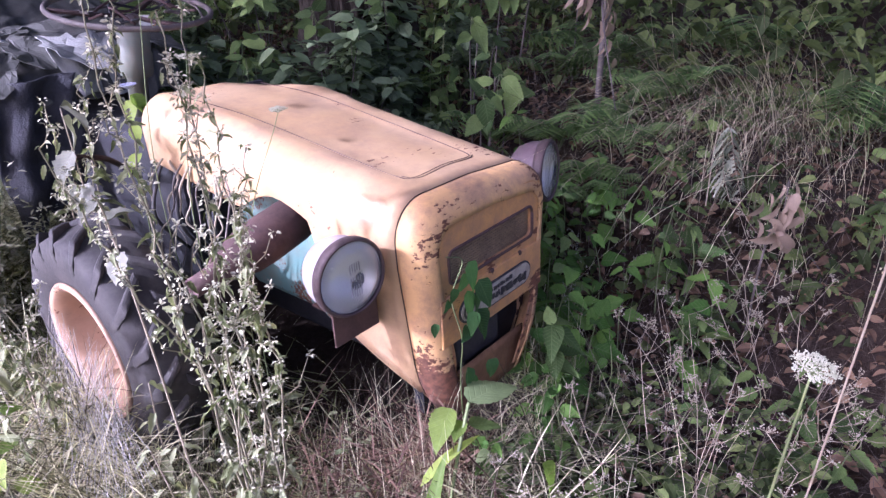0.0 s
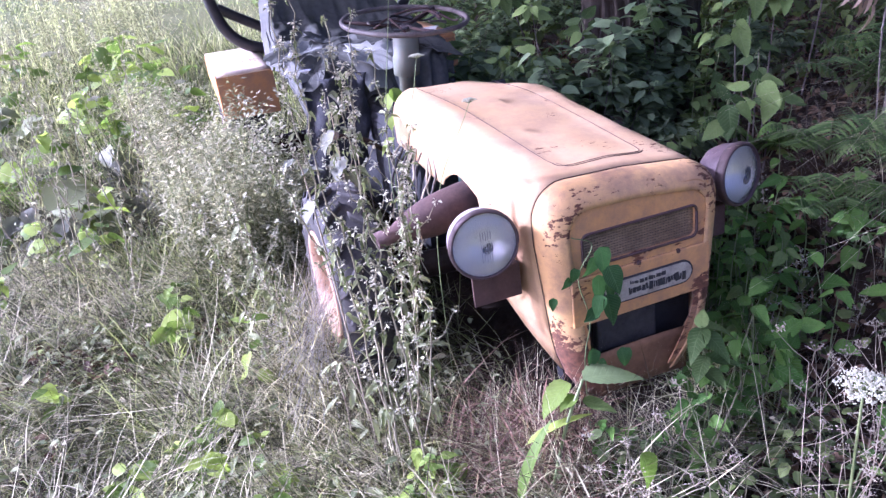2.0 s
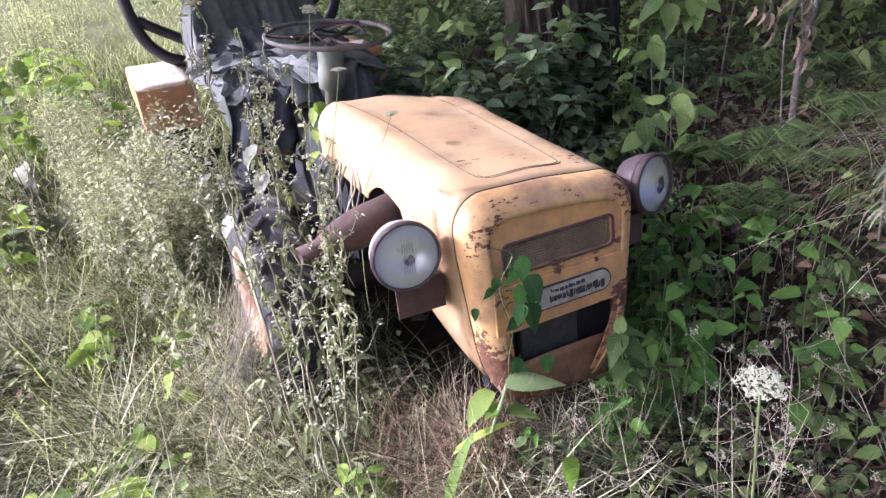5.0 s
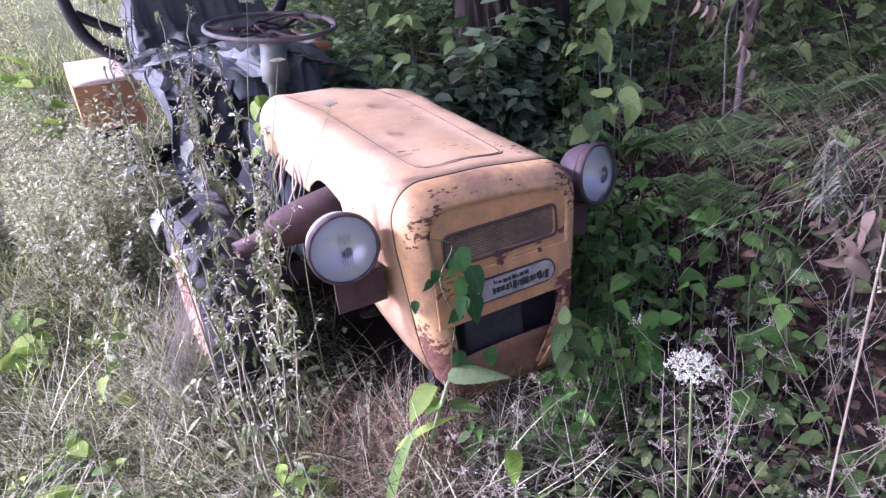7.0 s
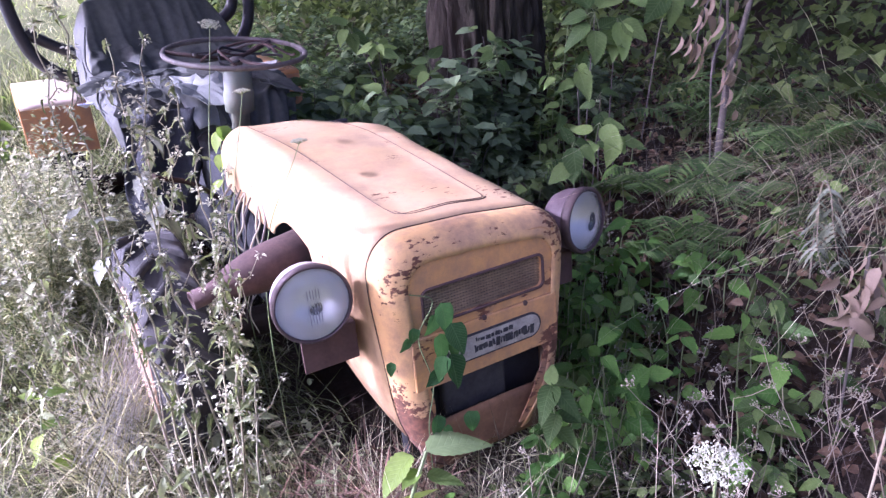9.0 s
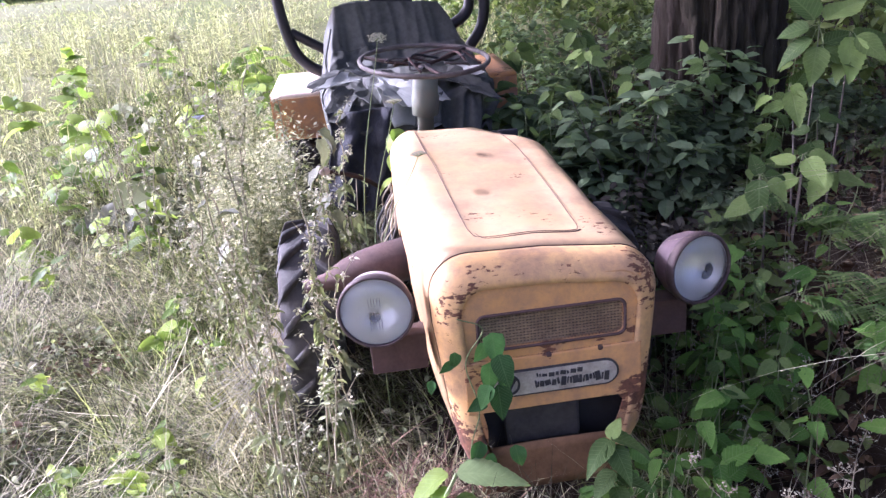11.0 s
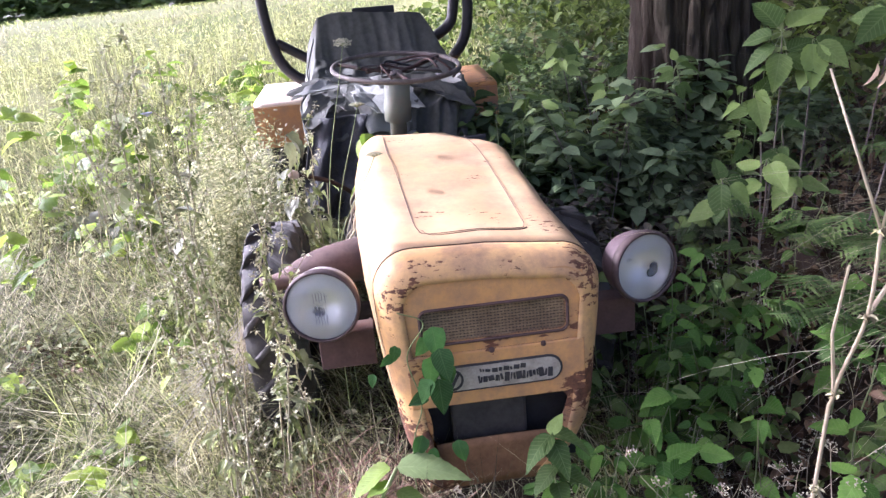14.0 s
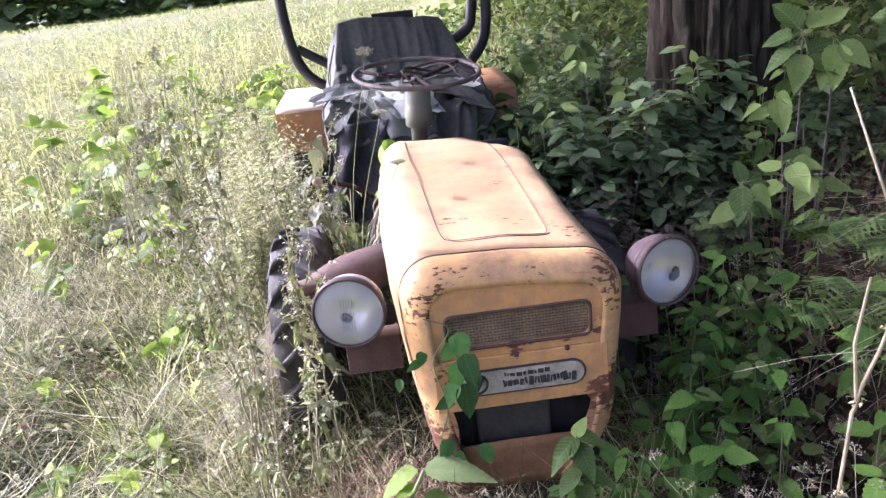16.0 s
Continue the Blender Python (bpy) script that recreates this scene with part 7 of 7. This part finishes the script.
# ---- plants of the shaded bank, one by one ----
br = random.Random(17)
BANK = "leafy herbs on the bank"
L_FRESH = leaf_kinds("leaf_fresh", LEAF_FRESH, **OVATE)
L_TAN = leaf_mesh("leaf_tan", LEAF_TAN, width=0.22, stations=6, fold=0.6, droop=0.5)
L_SMALL = leaf_kinds("leaf_small", LEAF_BIG, width=0.30, stations=11, teeth=0.09, tip=0.4)
for k, (x, y, z, s) in enumerate(((0.17, 0.02, 0.25, 0.085), (0.29, -0.06, 0.25, 0.10), (0.30, -0.13, 0.24, 0.11), (0.40, -0.01, 0.24, 0.11), (0.46, 0.12, 0.26, 0.11), (0.38, 0.06, 0.34, 0.09), (0.52, 0.30, 0.30, 0.10), (0.62, 0.36, 0.30, 0.10),
                                  (0.34, -0.02, 0.30, 0.10), (0.10, -0.08, 0.22, 0.07), (0.42, 0.24, 0.20, 0.11), (0.50, 0.40, 0.24, 0.11), (0.55, 0.20, 0.26, 0.10), (0.33, 0.10, 0.22, 0.10), (0.62, 0.50, 0.34, 0.10), (0.75, 0.30, 0.36, 0.09), (0.22, -0.10, 0.20, 0.09), (-0.16, -0.12, 0.20, 0.06), (-0.06, -0.15, 0.19, 0.055), (0.05, -0.12, 0.22, 0.065), (0.14, -0.10, 0.24, 0.075), (0.90, 0.45, 0.42, 0.10), (1.05, 0.30, 0.44, 0.11), (0.85, 0.75, 0.42, 0.10), (1.10, 0.70, 0.52, 0.11), (0.95, 0.12, 0.38, 0.10), (1.20, 0.15, 0.46, 0.11), (0.78, 0.55, 0.36, 0.09), (0.55, -0.05, 0.30, 0.09), (0.66, 0.10, 0.34, 0.09), (0.48, -0.22, 0.24, 0.10), (0.64, -0.30, 0.30, 0.11), (0.80, -0.05, 0.40, 0.10))):
    gz = ground_z(x, y)
    herb("leafy_herb", (x, y, gz - 0.01), "low herb with broad fresh green leaves beside the nose", "herb", BANK, L_FRESH, max(0.08, z - gz), (br.uniform(-0.04, 0.04), br.uniform(-0.05, 0.02)), 3, s, seed=500 + k, first=0.5)
for k in range(100):
    while True:
        x, y = br.uniform(0.34, 1.9), br.uniform(-0.75, 2.9)
        if math.hypot(x - 1.17, y - 1.62) > 0.42 and not (0.40 < x < 0.70 and 0.5 < y < 1.1) and not (x < 0.55 and y > 1.9) and math.hypot((x - 0.86) / 0.42, (y - 1.9) / 0.75) > 1.0:
            break
    h = br.uniform(0.12, 0.34)
    herb("leafy_herb", g(x, y), "dark green herb with ovate leaves on the shaded bank", "herb", BANK, (L_OVATE, L_SMALL, L_LOBED)[k % 3], h, (br.uniform(-0.08, 0.08), br.uniform(-0.08, 0.04)), br.randint(2, 4), br.uniform(0.055, 0.105), seed=520 + k)
for k, (x, y, h, s) in enumerate(((0.155, -0.075, 0.36, 0.070), (0.20, -0.06, 0.38, 0.075), (0.235, -0.03, 0.34, 0.070), (0.10, -0.09, 0.27, 0.060), (-0.20, -0.10, 0.28, 0.060), (-0.12, -0.12, 0.24, 0.055), (0.02, -0.10, 0.22, 0.055))):
    herb("leafy_herb", g(x, y), "low herb with fresh green leaves against the nose", "herb", BANK, L_FRESH if x > 0 else L_BROAD_SOFT, h, (0.0, -0.03), 3, s, seed=420 + k, first=0.55)
for k, (x, y, h) in enumerate(((0.44, 0.18, 0.44), (0.52, 0.24, 0.50), (0.50, 0.34, 0.46), (0.58, 0.30, 0.40), (0.62, 0.20, 0.36), (0.56, 0.44, 0.50), (0.66, 0.42, 0.46), (0.46, 0.08, 0.34), (0.70, 0.30, 0.34), (0.72, 0.52, 0.46))):
    herb("leafy_herb", g(x, y), "upright herb with fresh green leaves beside the far headlamp", "herb", BANK, L_FRESH if k % 2 else L_SMALL, h, (br.uniform(-0.04, 0.04), br.uniform(-0.06, 0.0)), 6, 0.075, seed=440 + k, first=0.3)
# leaves that half hide the far front wheel
for k, (x, y, h) in enumerate(((0.40, 0.44, 0.36), (0.47, 0.50, 0.44), (0.54, 0.55, 0.40), (0.52, 0.66, 0.46), (0.43, 0.52, 0.50), (0.58, 0.74, 0.44), (0.36, 0.40, 0.28), (0.56, 0.46, 0.30), (0.53, 0.86, 0.48))):
    herb("leafy_herb", g(x, y), "herb with dull green leaves before the far wheel", "herb", BANK, L_OVATE, h, (br.uniform(-0.06, 0.0), br.uniform(-0.04, 0.04)), 5, 0.085, seed=460 + k, first=0.3)
for k in range(14):
    x, y = br.uniform(0.55, 1.0), br.uniform(0.22, 0.85)
    herb("leafy_herb", g(x, y), "herb with fresh green leaves on the lower bank", "herb", BANK, L_FRESH, br.uniform(0.16, 0.30), (br.uniform(-0.06, 0.02), br.uniform(-0.06, 0.0)), 3, br.uniform(0.07, 0.10), seed=480 + k)
# taller leaves behind the hood
for k in range(22):
    x, y = br.uniform(0.22, 0.50), br.uniform(1.25, 2.7)
    if k > 11:
        x, y = br.uniform(0.5, 1.3), br.uniform(2.7, 3.4)
    h = br.uniform(0.5, 0.85) - 0.1
    herb("leafy_herb", g(x, y), "tall herb with dull green leaves behind the hood", "herb", BANK, L_OVATE, h, (br.uniform(-0.15, 0.05), br.uniform(-0.12, 0.04)), 7, br.uniform(0.075, 0.12), seed=640 + k, first=0.4)

for k in range(12):
    x, y = br.uniform(0.12, 0.42), br.uniform(1.22, 1.95)
    herb("leafy_herb", g(x, y), "tall herb with dull green leaves beside the mudguard", "herb", BANK, L_OVATE, br.uniform(0.68, 0.86), (br.uniform(-0.05, 0.05), br.uniform(-0.10, 0.0)), 8, br.uniform(0.08, 0.12), seed=900 + k, first=0.45)

for k, (x, y, tip, n, s) in enumerate((
    (1.15, 0.98, (1.085, 0.82, 1.055), 7, 0.115), (1.22, 0.92, (1.175, 0.80, 1.03), 6, 0.115), (1.12, 0.95, (1.02, 0.85, 0.885), 4, 0.085), (1.14, 0.88, (1.089, 0.80, 0.772), 4, 0.065), (1.02, 0.80, (0.985, 0.70, 0.690), 5, 0.100),
    (0.90, 0.74, (0.818, 0.65, 0.655), 7, 0.095), (1.12, 0.80, (1.080, 0.70, 0.640), 4, 0.09), (1.02, 1.30, (0.915, 1.20, 0.960), 7, 0.065), (0.80, 1.5, (0.723, 1.40, 0.917), 8, 0.070),
    (0.66, 1.7, (0.598, 1.60, 1.00), 8, 0.080), (0.62, 1.6, (0.562, 1.50, 0.80), 8, 0.080), (1.5, 1.0, (1.45, 0.80, 1.12), 7, 0.13), (1.75, 0.85, (1.66, 0.70, 1.35), 7, 0.13), (1.0, 2.3, (0.75, 2.2, 1.05), 9, 0.10), (0.62, 2.6, (0.50, 2.5, 0.98), 9, 0.10))):
    whorl((x, y, ground_z(x, y) - 0.01), tip, n, s, 700 + k, "young sapling with large toothed fresh green leaves" if s > 0.09 else "slender sapling with mid-sized toothed green leaves", L_BROAD if s > 0.09 else L_OVATE)


# small-leaved shrubs round the foot of the trunk and behind the hood
LEAF_DULL = leaf_material("dull_shrub_leaf", (0.12, 0.17, 0.085), (0.28, 0.36, 0.18), 40.0, 0.65, 0.35)
SHRUB = "small-leaved shrubs"
for k, (x, y, h, w) in enumerate(((0.90, 1.22, 0.66, 0.13), (0.82, 1.28, 0.72, 0.12), (0.98, 1.12, 0.30, 0.13), (0.50, 1.62, 0.72, 0.18), (0.40, 1.95, 0.76, 0.18), (0.32, 1.42, 0.68, 0.13),
                                  (0.75, 2.65, 0.70, 0.22), (1.0, 2.75, 0.66, 0.22), (0.60, 2.25, 0.66, 0.18), (1.35, 2.6, 0.7, 0.25), (0.50, 3.1, 0.75, 0.25), (0.9, 3.5, 0.8, 0.3), (1.45, 1.2, 0.45, 0.2))):
    shrub("shrub", g(x, y), h, w, 1300 + k, LEAF_DULL, "low shrub with small dull green leaves", "shrub", SHRUB, droop=0.12)
for k, (x, y, h, w) in enumerate(((0.36, 1.30, 0.74, 0.14), (0.48, 1.45, 0.78, 0.16), (0.64, 1.50, 0.66, 0.15), (0.27, 1.68, 0.80, 0.14), (0.52, 2.0, 0.8, 0.18), (0.75, 1.62, 0.62, 0.14))):
    shrub("shrub", g(x, y), h, w, 1350 + k, LEAF_DULL, "shrub with mid-sized dull green leaves behind the hood", "shrub", SHRUB, 7, (0.06, 0.10), 3, 0.10)
LEAF_DEAD = leaf_material("grey_brown_dead_leaf", (0.055, 0.048, 0.034), (0.16, 0.14, 0.10), 40.0, 0.85, 0.2)
for k, (x, y, top) in enumerate(((0.64, 1.26, 1.00), (0.80, 1.30, 0.98), (0.97, 1.24, 1.02))):
    shrub("shrub", g(x, y), top - g(x, y)[2], 0.26, 1390 + k, LEAF_DULL, "leafy shrub standing before the tree trunk", "shrub", SHRUB, 6, (0.05, 0.095), 4, 0.10)
for k, (x, y, h, w) in enumerate(((0.52, 0.74, 0.64, 0.14), (0.44, 0.92, 0.68, 0.12), (0.36, 1.08, 0.60, 0.10), (0.60, 0.95, 0.50, 0.14))):
    shrub("dead_shrub", g(x, y), h, w, 1370 + k, LEAF_DEAD, "dead shrub with shrivelled grey-brown leaves beside the far wheel", "shrub", "dead shrubs", 14, (0.02, 0.05), 9, 0.08)
for k in range(16):
    x, y = br.uniform(-0.15, 0.75), br.uniform(-0.62, -0.22)
    herb("leafy_herb", g(x, y), "low green herb among the dry stalks before the tractor", "herb", BANK, (L_OVATE, L_SMALL)[k % 2], br.uniform(0.08, 0.2), (br.uniform(-0.04, 0.04), br.uniform(-0.05, 0.02)), 3, br.uniform(0.05, 0.085), seed=1400 + k)

# ivy and seedlings that hide the foot of the trunk
for k in range(10):
    a = radians(170 + 120 * br.random())
    rr = br.uniform(0.36, 0.62)
    x, y = 1.17 + rr * math.cos(a), 1.62 + rr * math.sin(a)
    herb("leafy_herb", g(x, y), "herb with dull green leaves against the trunk", "herb", BANK, L_OVATE, br.uniform(0.35, 0.70), (br.uniform(-0.08, 0.02), br.uniform(-0.10, 0.0)), 7, br.uniform(0.06, 0.095), seed=680 + k, first=0.3)


def fern(base, fronds, length, seed, facing=None):
    r = random.Random(seed)
    b = Vector(base)
    root = thing("fern", b, "green fern with arching fronds on the bank", "fern", "ferns on the bank")
    for k in range(fronds):
        a = (facing + r.uniform(-1.1, 1.1)) if facing is not None else 6.28 * k / fronds + r.uniform(-0.3, 0.3)
        d = Vector((math.cos(a), math.sin(a), 0))
        ln = length * r.uniform(0.7, 1.1)
        path = smooth_path([b, b + d * ln * 0.35 + Vector((0, 0, ln * 0.50)), b + d * ln * 0.75 + Vector((0, 0, ln * r.uniform(0.5, 0.8))), b + d * ln + Vector((0, 0, ln * r.uniform(0.3, 0.75)))], 6)
        stem = tube(path, (0.0022, 0.0007), 4)
        pl, hd, pt, sz = [], [], [], []
        m = len(path)
        for i in range(4, m - 1):
            for q in (0.25,):
                p = path[i].lerp(path[i + 1], q)
                f = (i + q) / m
                t = path[i + 1] - path[i]
                for side in (1, -1):
                    pl.append(tuple(p))
                    hd.append(math.atan2(t.y, t.x) + side * 1.15)
                    pt.append(-0.12)
                    sz.append(ln * 0.26 * math.sin(math.pi * min(1, 0.15 + f * 0.83)) ** 0.8 + 0.006)
        pl = np.array(pl)
        n = len(pl)
        v, tt = scatter(leaf_shape(width=0.085, stations=11, fold=0.1, droop=0.15, teeth=0.42, peak=0.3), pl, turned(pl, np.array(hd), np.array(pt), np.full(n, r.uniform(-0.2, 0.2))), np.array(sz))
        fr = part("frond", stem, GREEN_STEM, root)
        tagged(hang(new("leaflet", mesh_from("leaflet", v, tt, [FERN])), fr, "fine green leaflets"), kind="stuff")


for x, y, nf, ln, fa in ((1.06, 0.38, 6, 0.28, 4.0), (1.26, 0.62, 9, 0.34, 3.9), (1.18, 0.86, 8, 0.30, 3.9), (1.12, 0.46, 7, 0.28, 3.6), (1.32, 0.34, 8, 0.32, 3.6), (1.46, 0.52, 8, 0.32, 3.9), (1.75, 0.35, 8, 0.42, 3.4), (2.0, 0.8, 8, 0.45, 3.6), (1.9, -0.35, 7, 0.42, 3.2), (2.3, 0.2, 8, 0.45, 3.3), (1.70, 0.9, 8, 0.42, 3.8)):
    fern(g(x, y), nf, ln, int(1000 + 100 * x), fa)

# grey dead sapling with withered leaves
dead = thing("dead_sapling", g(1.36, 0.50), "grey dead sapling with hanging withered brown leaves", "sapling")
dp = [g(1.36, 0.50), (1.43, 0.52, 0.75), (1.50, 0.52, 0.95), (1.62, 0.52, 1.35), (1.66, 0.55, 1.9)]
part("stem", tube(smooth_path(dp, 6), (0.014, 0.006), 8), DEADWOOD, dead, smooth=True)
part("twig", tube(smooth_path([(1.43, 0.52, 0.98), (1.20, 0.40, 0.88), (0.98, 0.22, 0.62)], 6), (0.005, 0.002), 6), DEADWOOD, dead)
part("twig", tube(smooth_path([(1.36, 0.49, 1.15), (1.26, 0.48, 1.06), (1.21, 0.49, 0.90)], 6), (0.004, 0.0015), 6), DEADWOOD, dead)
part("twig", tube(smooth_path([(1.44, 0.52, 0.80), (1.36, 0.48, 1.1), (1.30, 0.45, 1.5)], 6), (0.006, 0.002), 6), DEADWOOD, dead)
for k in range(56):
    c = ((1.22, 0.49, 0.95), (1.39, 0.48, 0.80), (1.42, 0.49, 0.95), (1.26, 0.47, 1.08), (1.33, 0.46, 1.25))[k % 5]
    p = Vector(c) + Vector((br.gauss(0, 0.022), br.gauss(0, 0.022), br.gauss(0, 0.065)))
    leaf(L_TAN, dead, leaf_pose(p, (br.uniform(-0.5, 0.5), br.uniform(-0.5, 0.3), -1), br.uniform(0.045, 0.075), br.uniform(-1, 1), up=(0.3, -1, 0)))

# curled brown leaves on broken branches
for base, n, tall in (((0.695, -0.418, 0.500), 26, 0.045), ((1.03, -0.47, 0.10), 18, 0.02)):
    gz = ground_z(base[0], base[1])
    root = thing("withered_branch", (base[0] + 0.10, base[1] + 0.08, gz - 0.01), "broken branch with curled brown leaves hanging down", "branch", "withered branches")
    part("stem", tube(smooth_path([(base[0] + 0.10, base[1] + 0.08, gz - 0.01), (base[0] + 0.09, base[1] + 0.06, (gz + base[2]) / 2 + 0.08), (base[0], base[1], base[2] + 0.08), base], 5), (0.004, 0.0015), 6), DEADWOOD, root)
    for k in range(n):
        p = Vector(base) + Vector((br.gauss(0, 0.026), br.gauss(0, 0.026), br.gauss(0, tall)))
        leaf(L_TAN, root, leaf_pose(p, (br.uniform(-0.7, 0.7), br.uniform(-0.8, 0.3), br.uniform(-1.2, -0.1)), br.uniform(0.045, 0.08), br.uniform(-1.5, 1.5), (br.uniform(-0.5, 0.5), -1.0, 0.4)))

FERN_DRY = leaf_material("bleached_dead_fern", (0.19, 0.21, 0.14), (0.40, 0.42, 0.31), 40.0, 0.8, 0.3)
dead_fern = thing("dead_fern", g(1.02, -0.10), "dead fern with bleached fronds hanging over the herbs", "fern")
for pts, wide in ((((1.02, -0.10, 0.33), (1.00, -0.12, 0.60), (0.955, -0.17, 0.615), (0.935, -0.20, 0.53), (0.93, -0.23, 0.43)), 0.060), (((1.02, -0.10, 0.33), (0.99, -0.12, 0.57), (0.93, -0.16, 0.585), (0.885, -0.19, 0.50), (0.865, -0.22, 0.44)), 0.052)):
    path = smooth_path(pts, 9)
    frond = part("frond", tube(path, (0.0022, 0.0008), 5), DRY_STEM, dead_fern, "bent pale frond stalk")
    pl, hd, pt, sz = [], [], [], []
    for k in range(16, len(path) - 1):
        f = (k - 16) / (len(path) - 17)
        for side in (-1, 1):
            pl.append(tuple(path[k]))
            hd.append(2.6 if side < 0 else -0.5)
            pt.append(-0.55 + br.uniform(-0.2, 0.2))
            sz.append(wide * (0.45 + 0.75 * math.sin(math.pi * min(1.0, 0.15 + 0.75 * f))))
    n = len(pl)
    v, t = scatter(leaf_shape(width=0.10, stations=11, fold=0.1, droop=0.35, teeth=0.40, peak=0.3), np.array(pl), turned(np.array(pl), np.array(hd), np.array(pt), u(n, -0.9, 0.2)), np.array(sz))
    tagged(hang(new("leaflet", mesh_from("leaflet", v, t, [FERN_DRY])), frond, "bleached drooping leaflets"), kind="stuff")

# arching dry grass that hangs down the bank
n = 520
sr = np.random.default_rng(77)
px, py = sr.normal(1.78, 0.20, n), sr.normal(-0.02, 0.22, n)
p = on_ground(px, py)
arch = blades(p, sr.normal(3.10, 0.30, n), sr.uniform(0.7, 1.35, n), sr.uniform(0.0010, 0.0026, n), sr.normal(0.78, 0.20, n), sr.uniform(0.9, 1.7, n), 10)
px, py = sr.uniform(0.9, 2.4, 350), sr.uniform(-1.0, 0.6, 350)
p2 = on_ground(px, py)
arch2 = blades(p2, sr.uniform(2.4, 4.6, 350), sr.uniform(0.2, 0.5, 350), sr.uniform(0.0014, 0.0024, 350), sr.uniform(0.0, 0.9, 350), sr.uniform(0.6, 1.8, 350), 5)
stuff("arching_grass", [arch, arch2], PALE_STRAW, "arching dry grass hanging down the bank", "grass")

TWIG = two_scale("brown_twig", (0.050, 0.038, 0.026), (0.185, 0.150, 0.105), 20.0, 0.9)
# dead twigs and brown litter between the herbs
px, py = bank_points(7000, 0.0, 2.4, -1.2, 2.8)
n = len(px)
p = on_ground(px, py) + np.stack([np.zeros(n), np.zeros(n), u(n, 0.0, 0.25)], -1)
tw = blades(p, u(n, 0, 6.28), u(n, 0.06, 0.35), u(n, 0.0008, 0.0024), u(n, 0.3, 1.7), u(n, -0.3, 0.8), 4)
stuff("dead_twigs", [tw], TWIG, "thin dead twigs and stalks in the undergrowth", "twigs")
px, py = bank_points(11000, 0.0, 2.6, -1.2, 3.0)
n = len(px)
p = on_ground(px, py) + np.stack([np.zeros(n), np.zeros(n), u(n, 0.0, 0.10)], -1)
lit = scatter(leaf_shape(width=0.3, stations=5, fold=0.5, droop=0.4), p, turned(p, u(n, 0, 6.28), u(n, -0.5, 0.5), u(n, -1.0, 1.0)), u(n, 0.014, 0.055))
stuff("leaf_litter", [lit], LEAF_BROWN, "brown fallen leaves on the bank", "leaf litter")


def seed_sprig(base, height, seed):
    """A thin upright stalk whose upper half is set with tiny white seeds on short side stems."""
    r = random.Random(seed)
    b = Vector(base)
    root = thing("seed_sprig", b, "thin stalk with tiny whitish seeds among the herbs", "weed", "whitish seed sprigs")
    e = b + Vector((r.uniform(-0.06, 0.06), r.uniform(-0.06, 0.04), height))
    path = smooth_path([b, b.lerp(e, 0.5) + Vector((r.uniform(-0.02, 0.02), 0, 0)), e], 8)
    bm = tube(path, (0.0014, 0.0007), 4)
    dots = bmesh.new()
    for k in range(26):
        p = path[int((0.45 + 0.55 * k / 25) * (len(path) - 1))]
        a = r.uniform(0, 6.28)
        q = p + Vector((math.cos(a), math.sin(a), r.uniform(0.1, 0.8))) * r.uniform(0.008, 0.03)
        add_tube(bm, [p, q], 0.0005, 3, False)
        for j in range(3):
            o = Vector((r.uniform(-1, 1), r.uniform(-1, 1), r.uniform(-1, 1))) * 0.004
            bmesh.ops.create_icosphere(dots, subdivisions=1, radius=r.uniform(0.0012, 0.0022), matrix=Matrix.Translation(q + o))
    part("stem", bm, DRY_STEM, root)
    tagged(part("seed", dots, WHITE_FLOWER, root, "tiny white seeds"), kind="stuff")


for k in range(14):
    x, y = br.uniform(0.45, 1.0), br.uniform(-0.15, 0.75)
    seed_sprig(g(x, y), br.uniform(0.18, 0.34), 1500 + k)
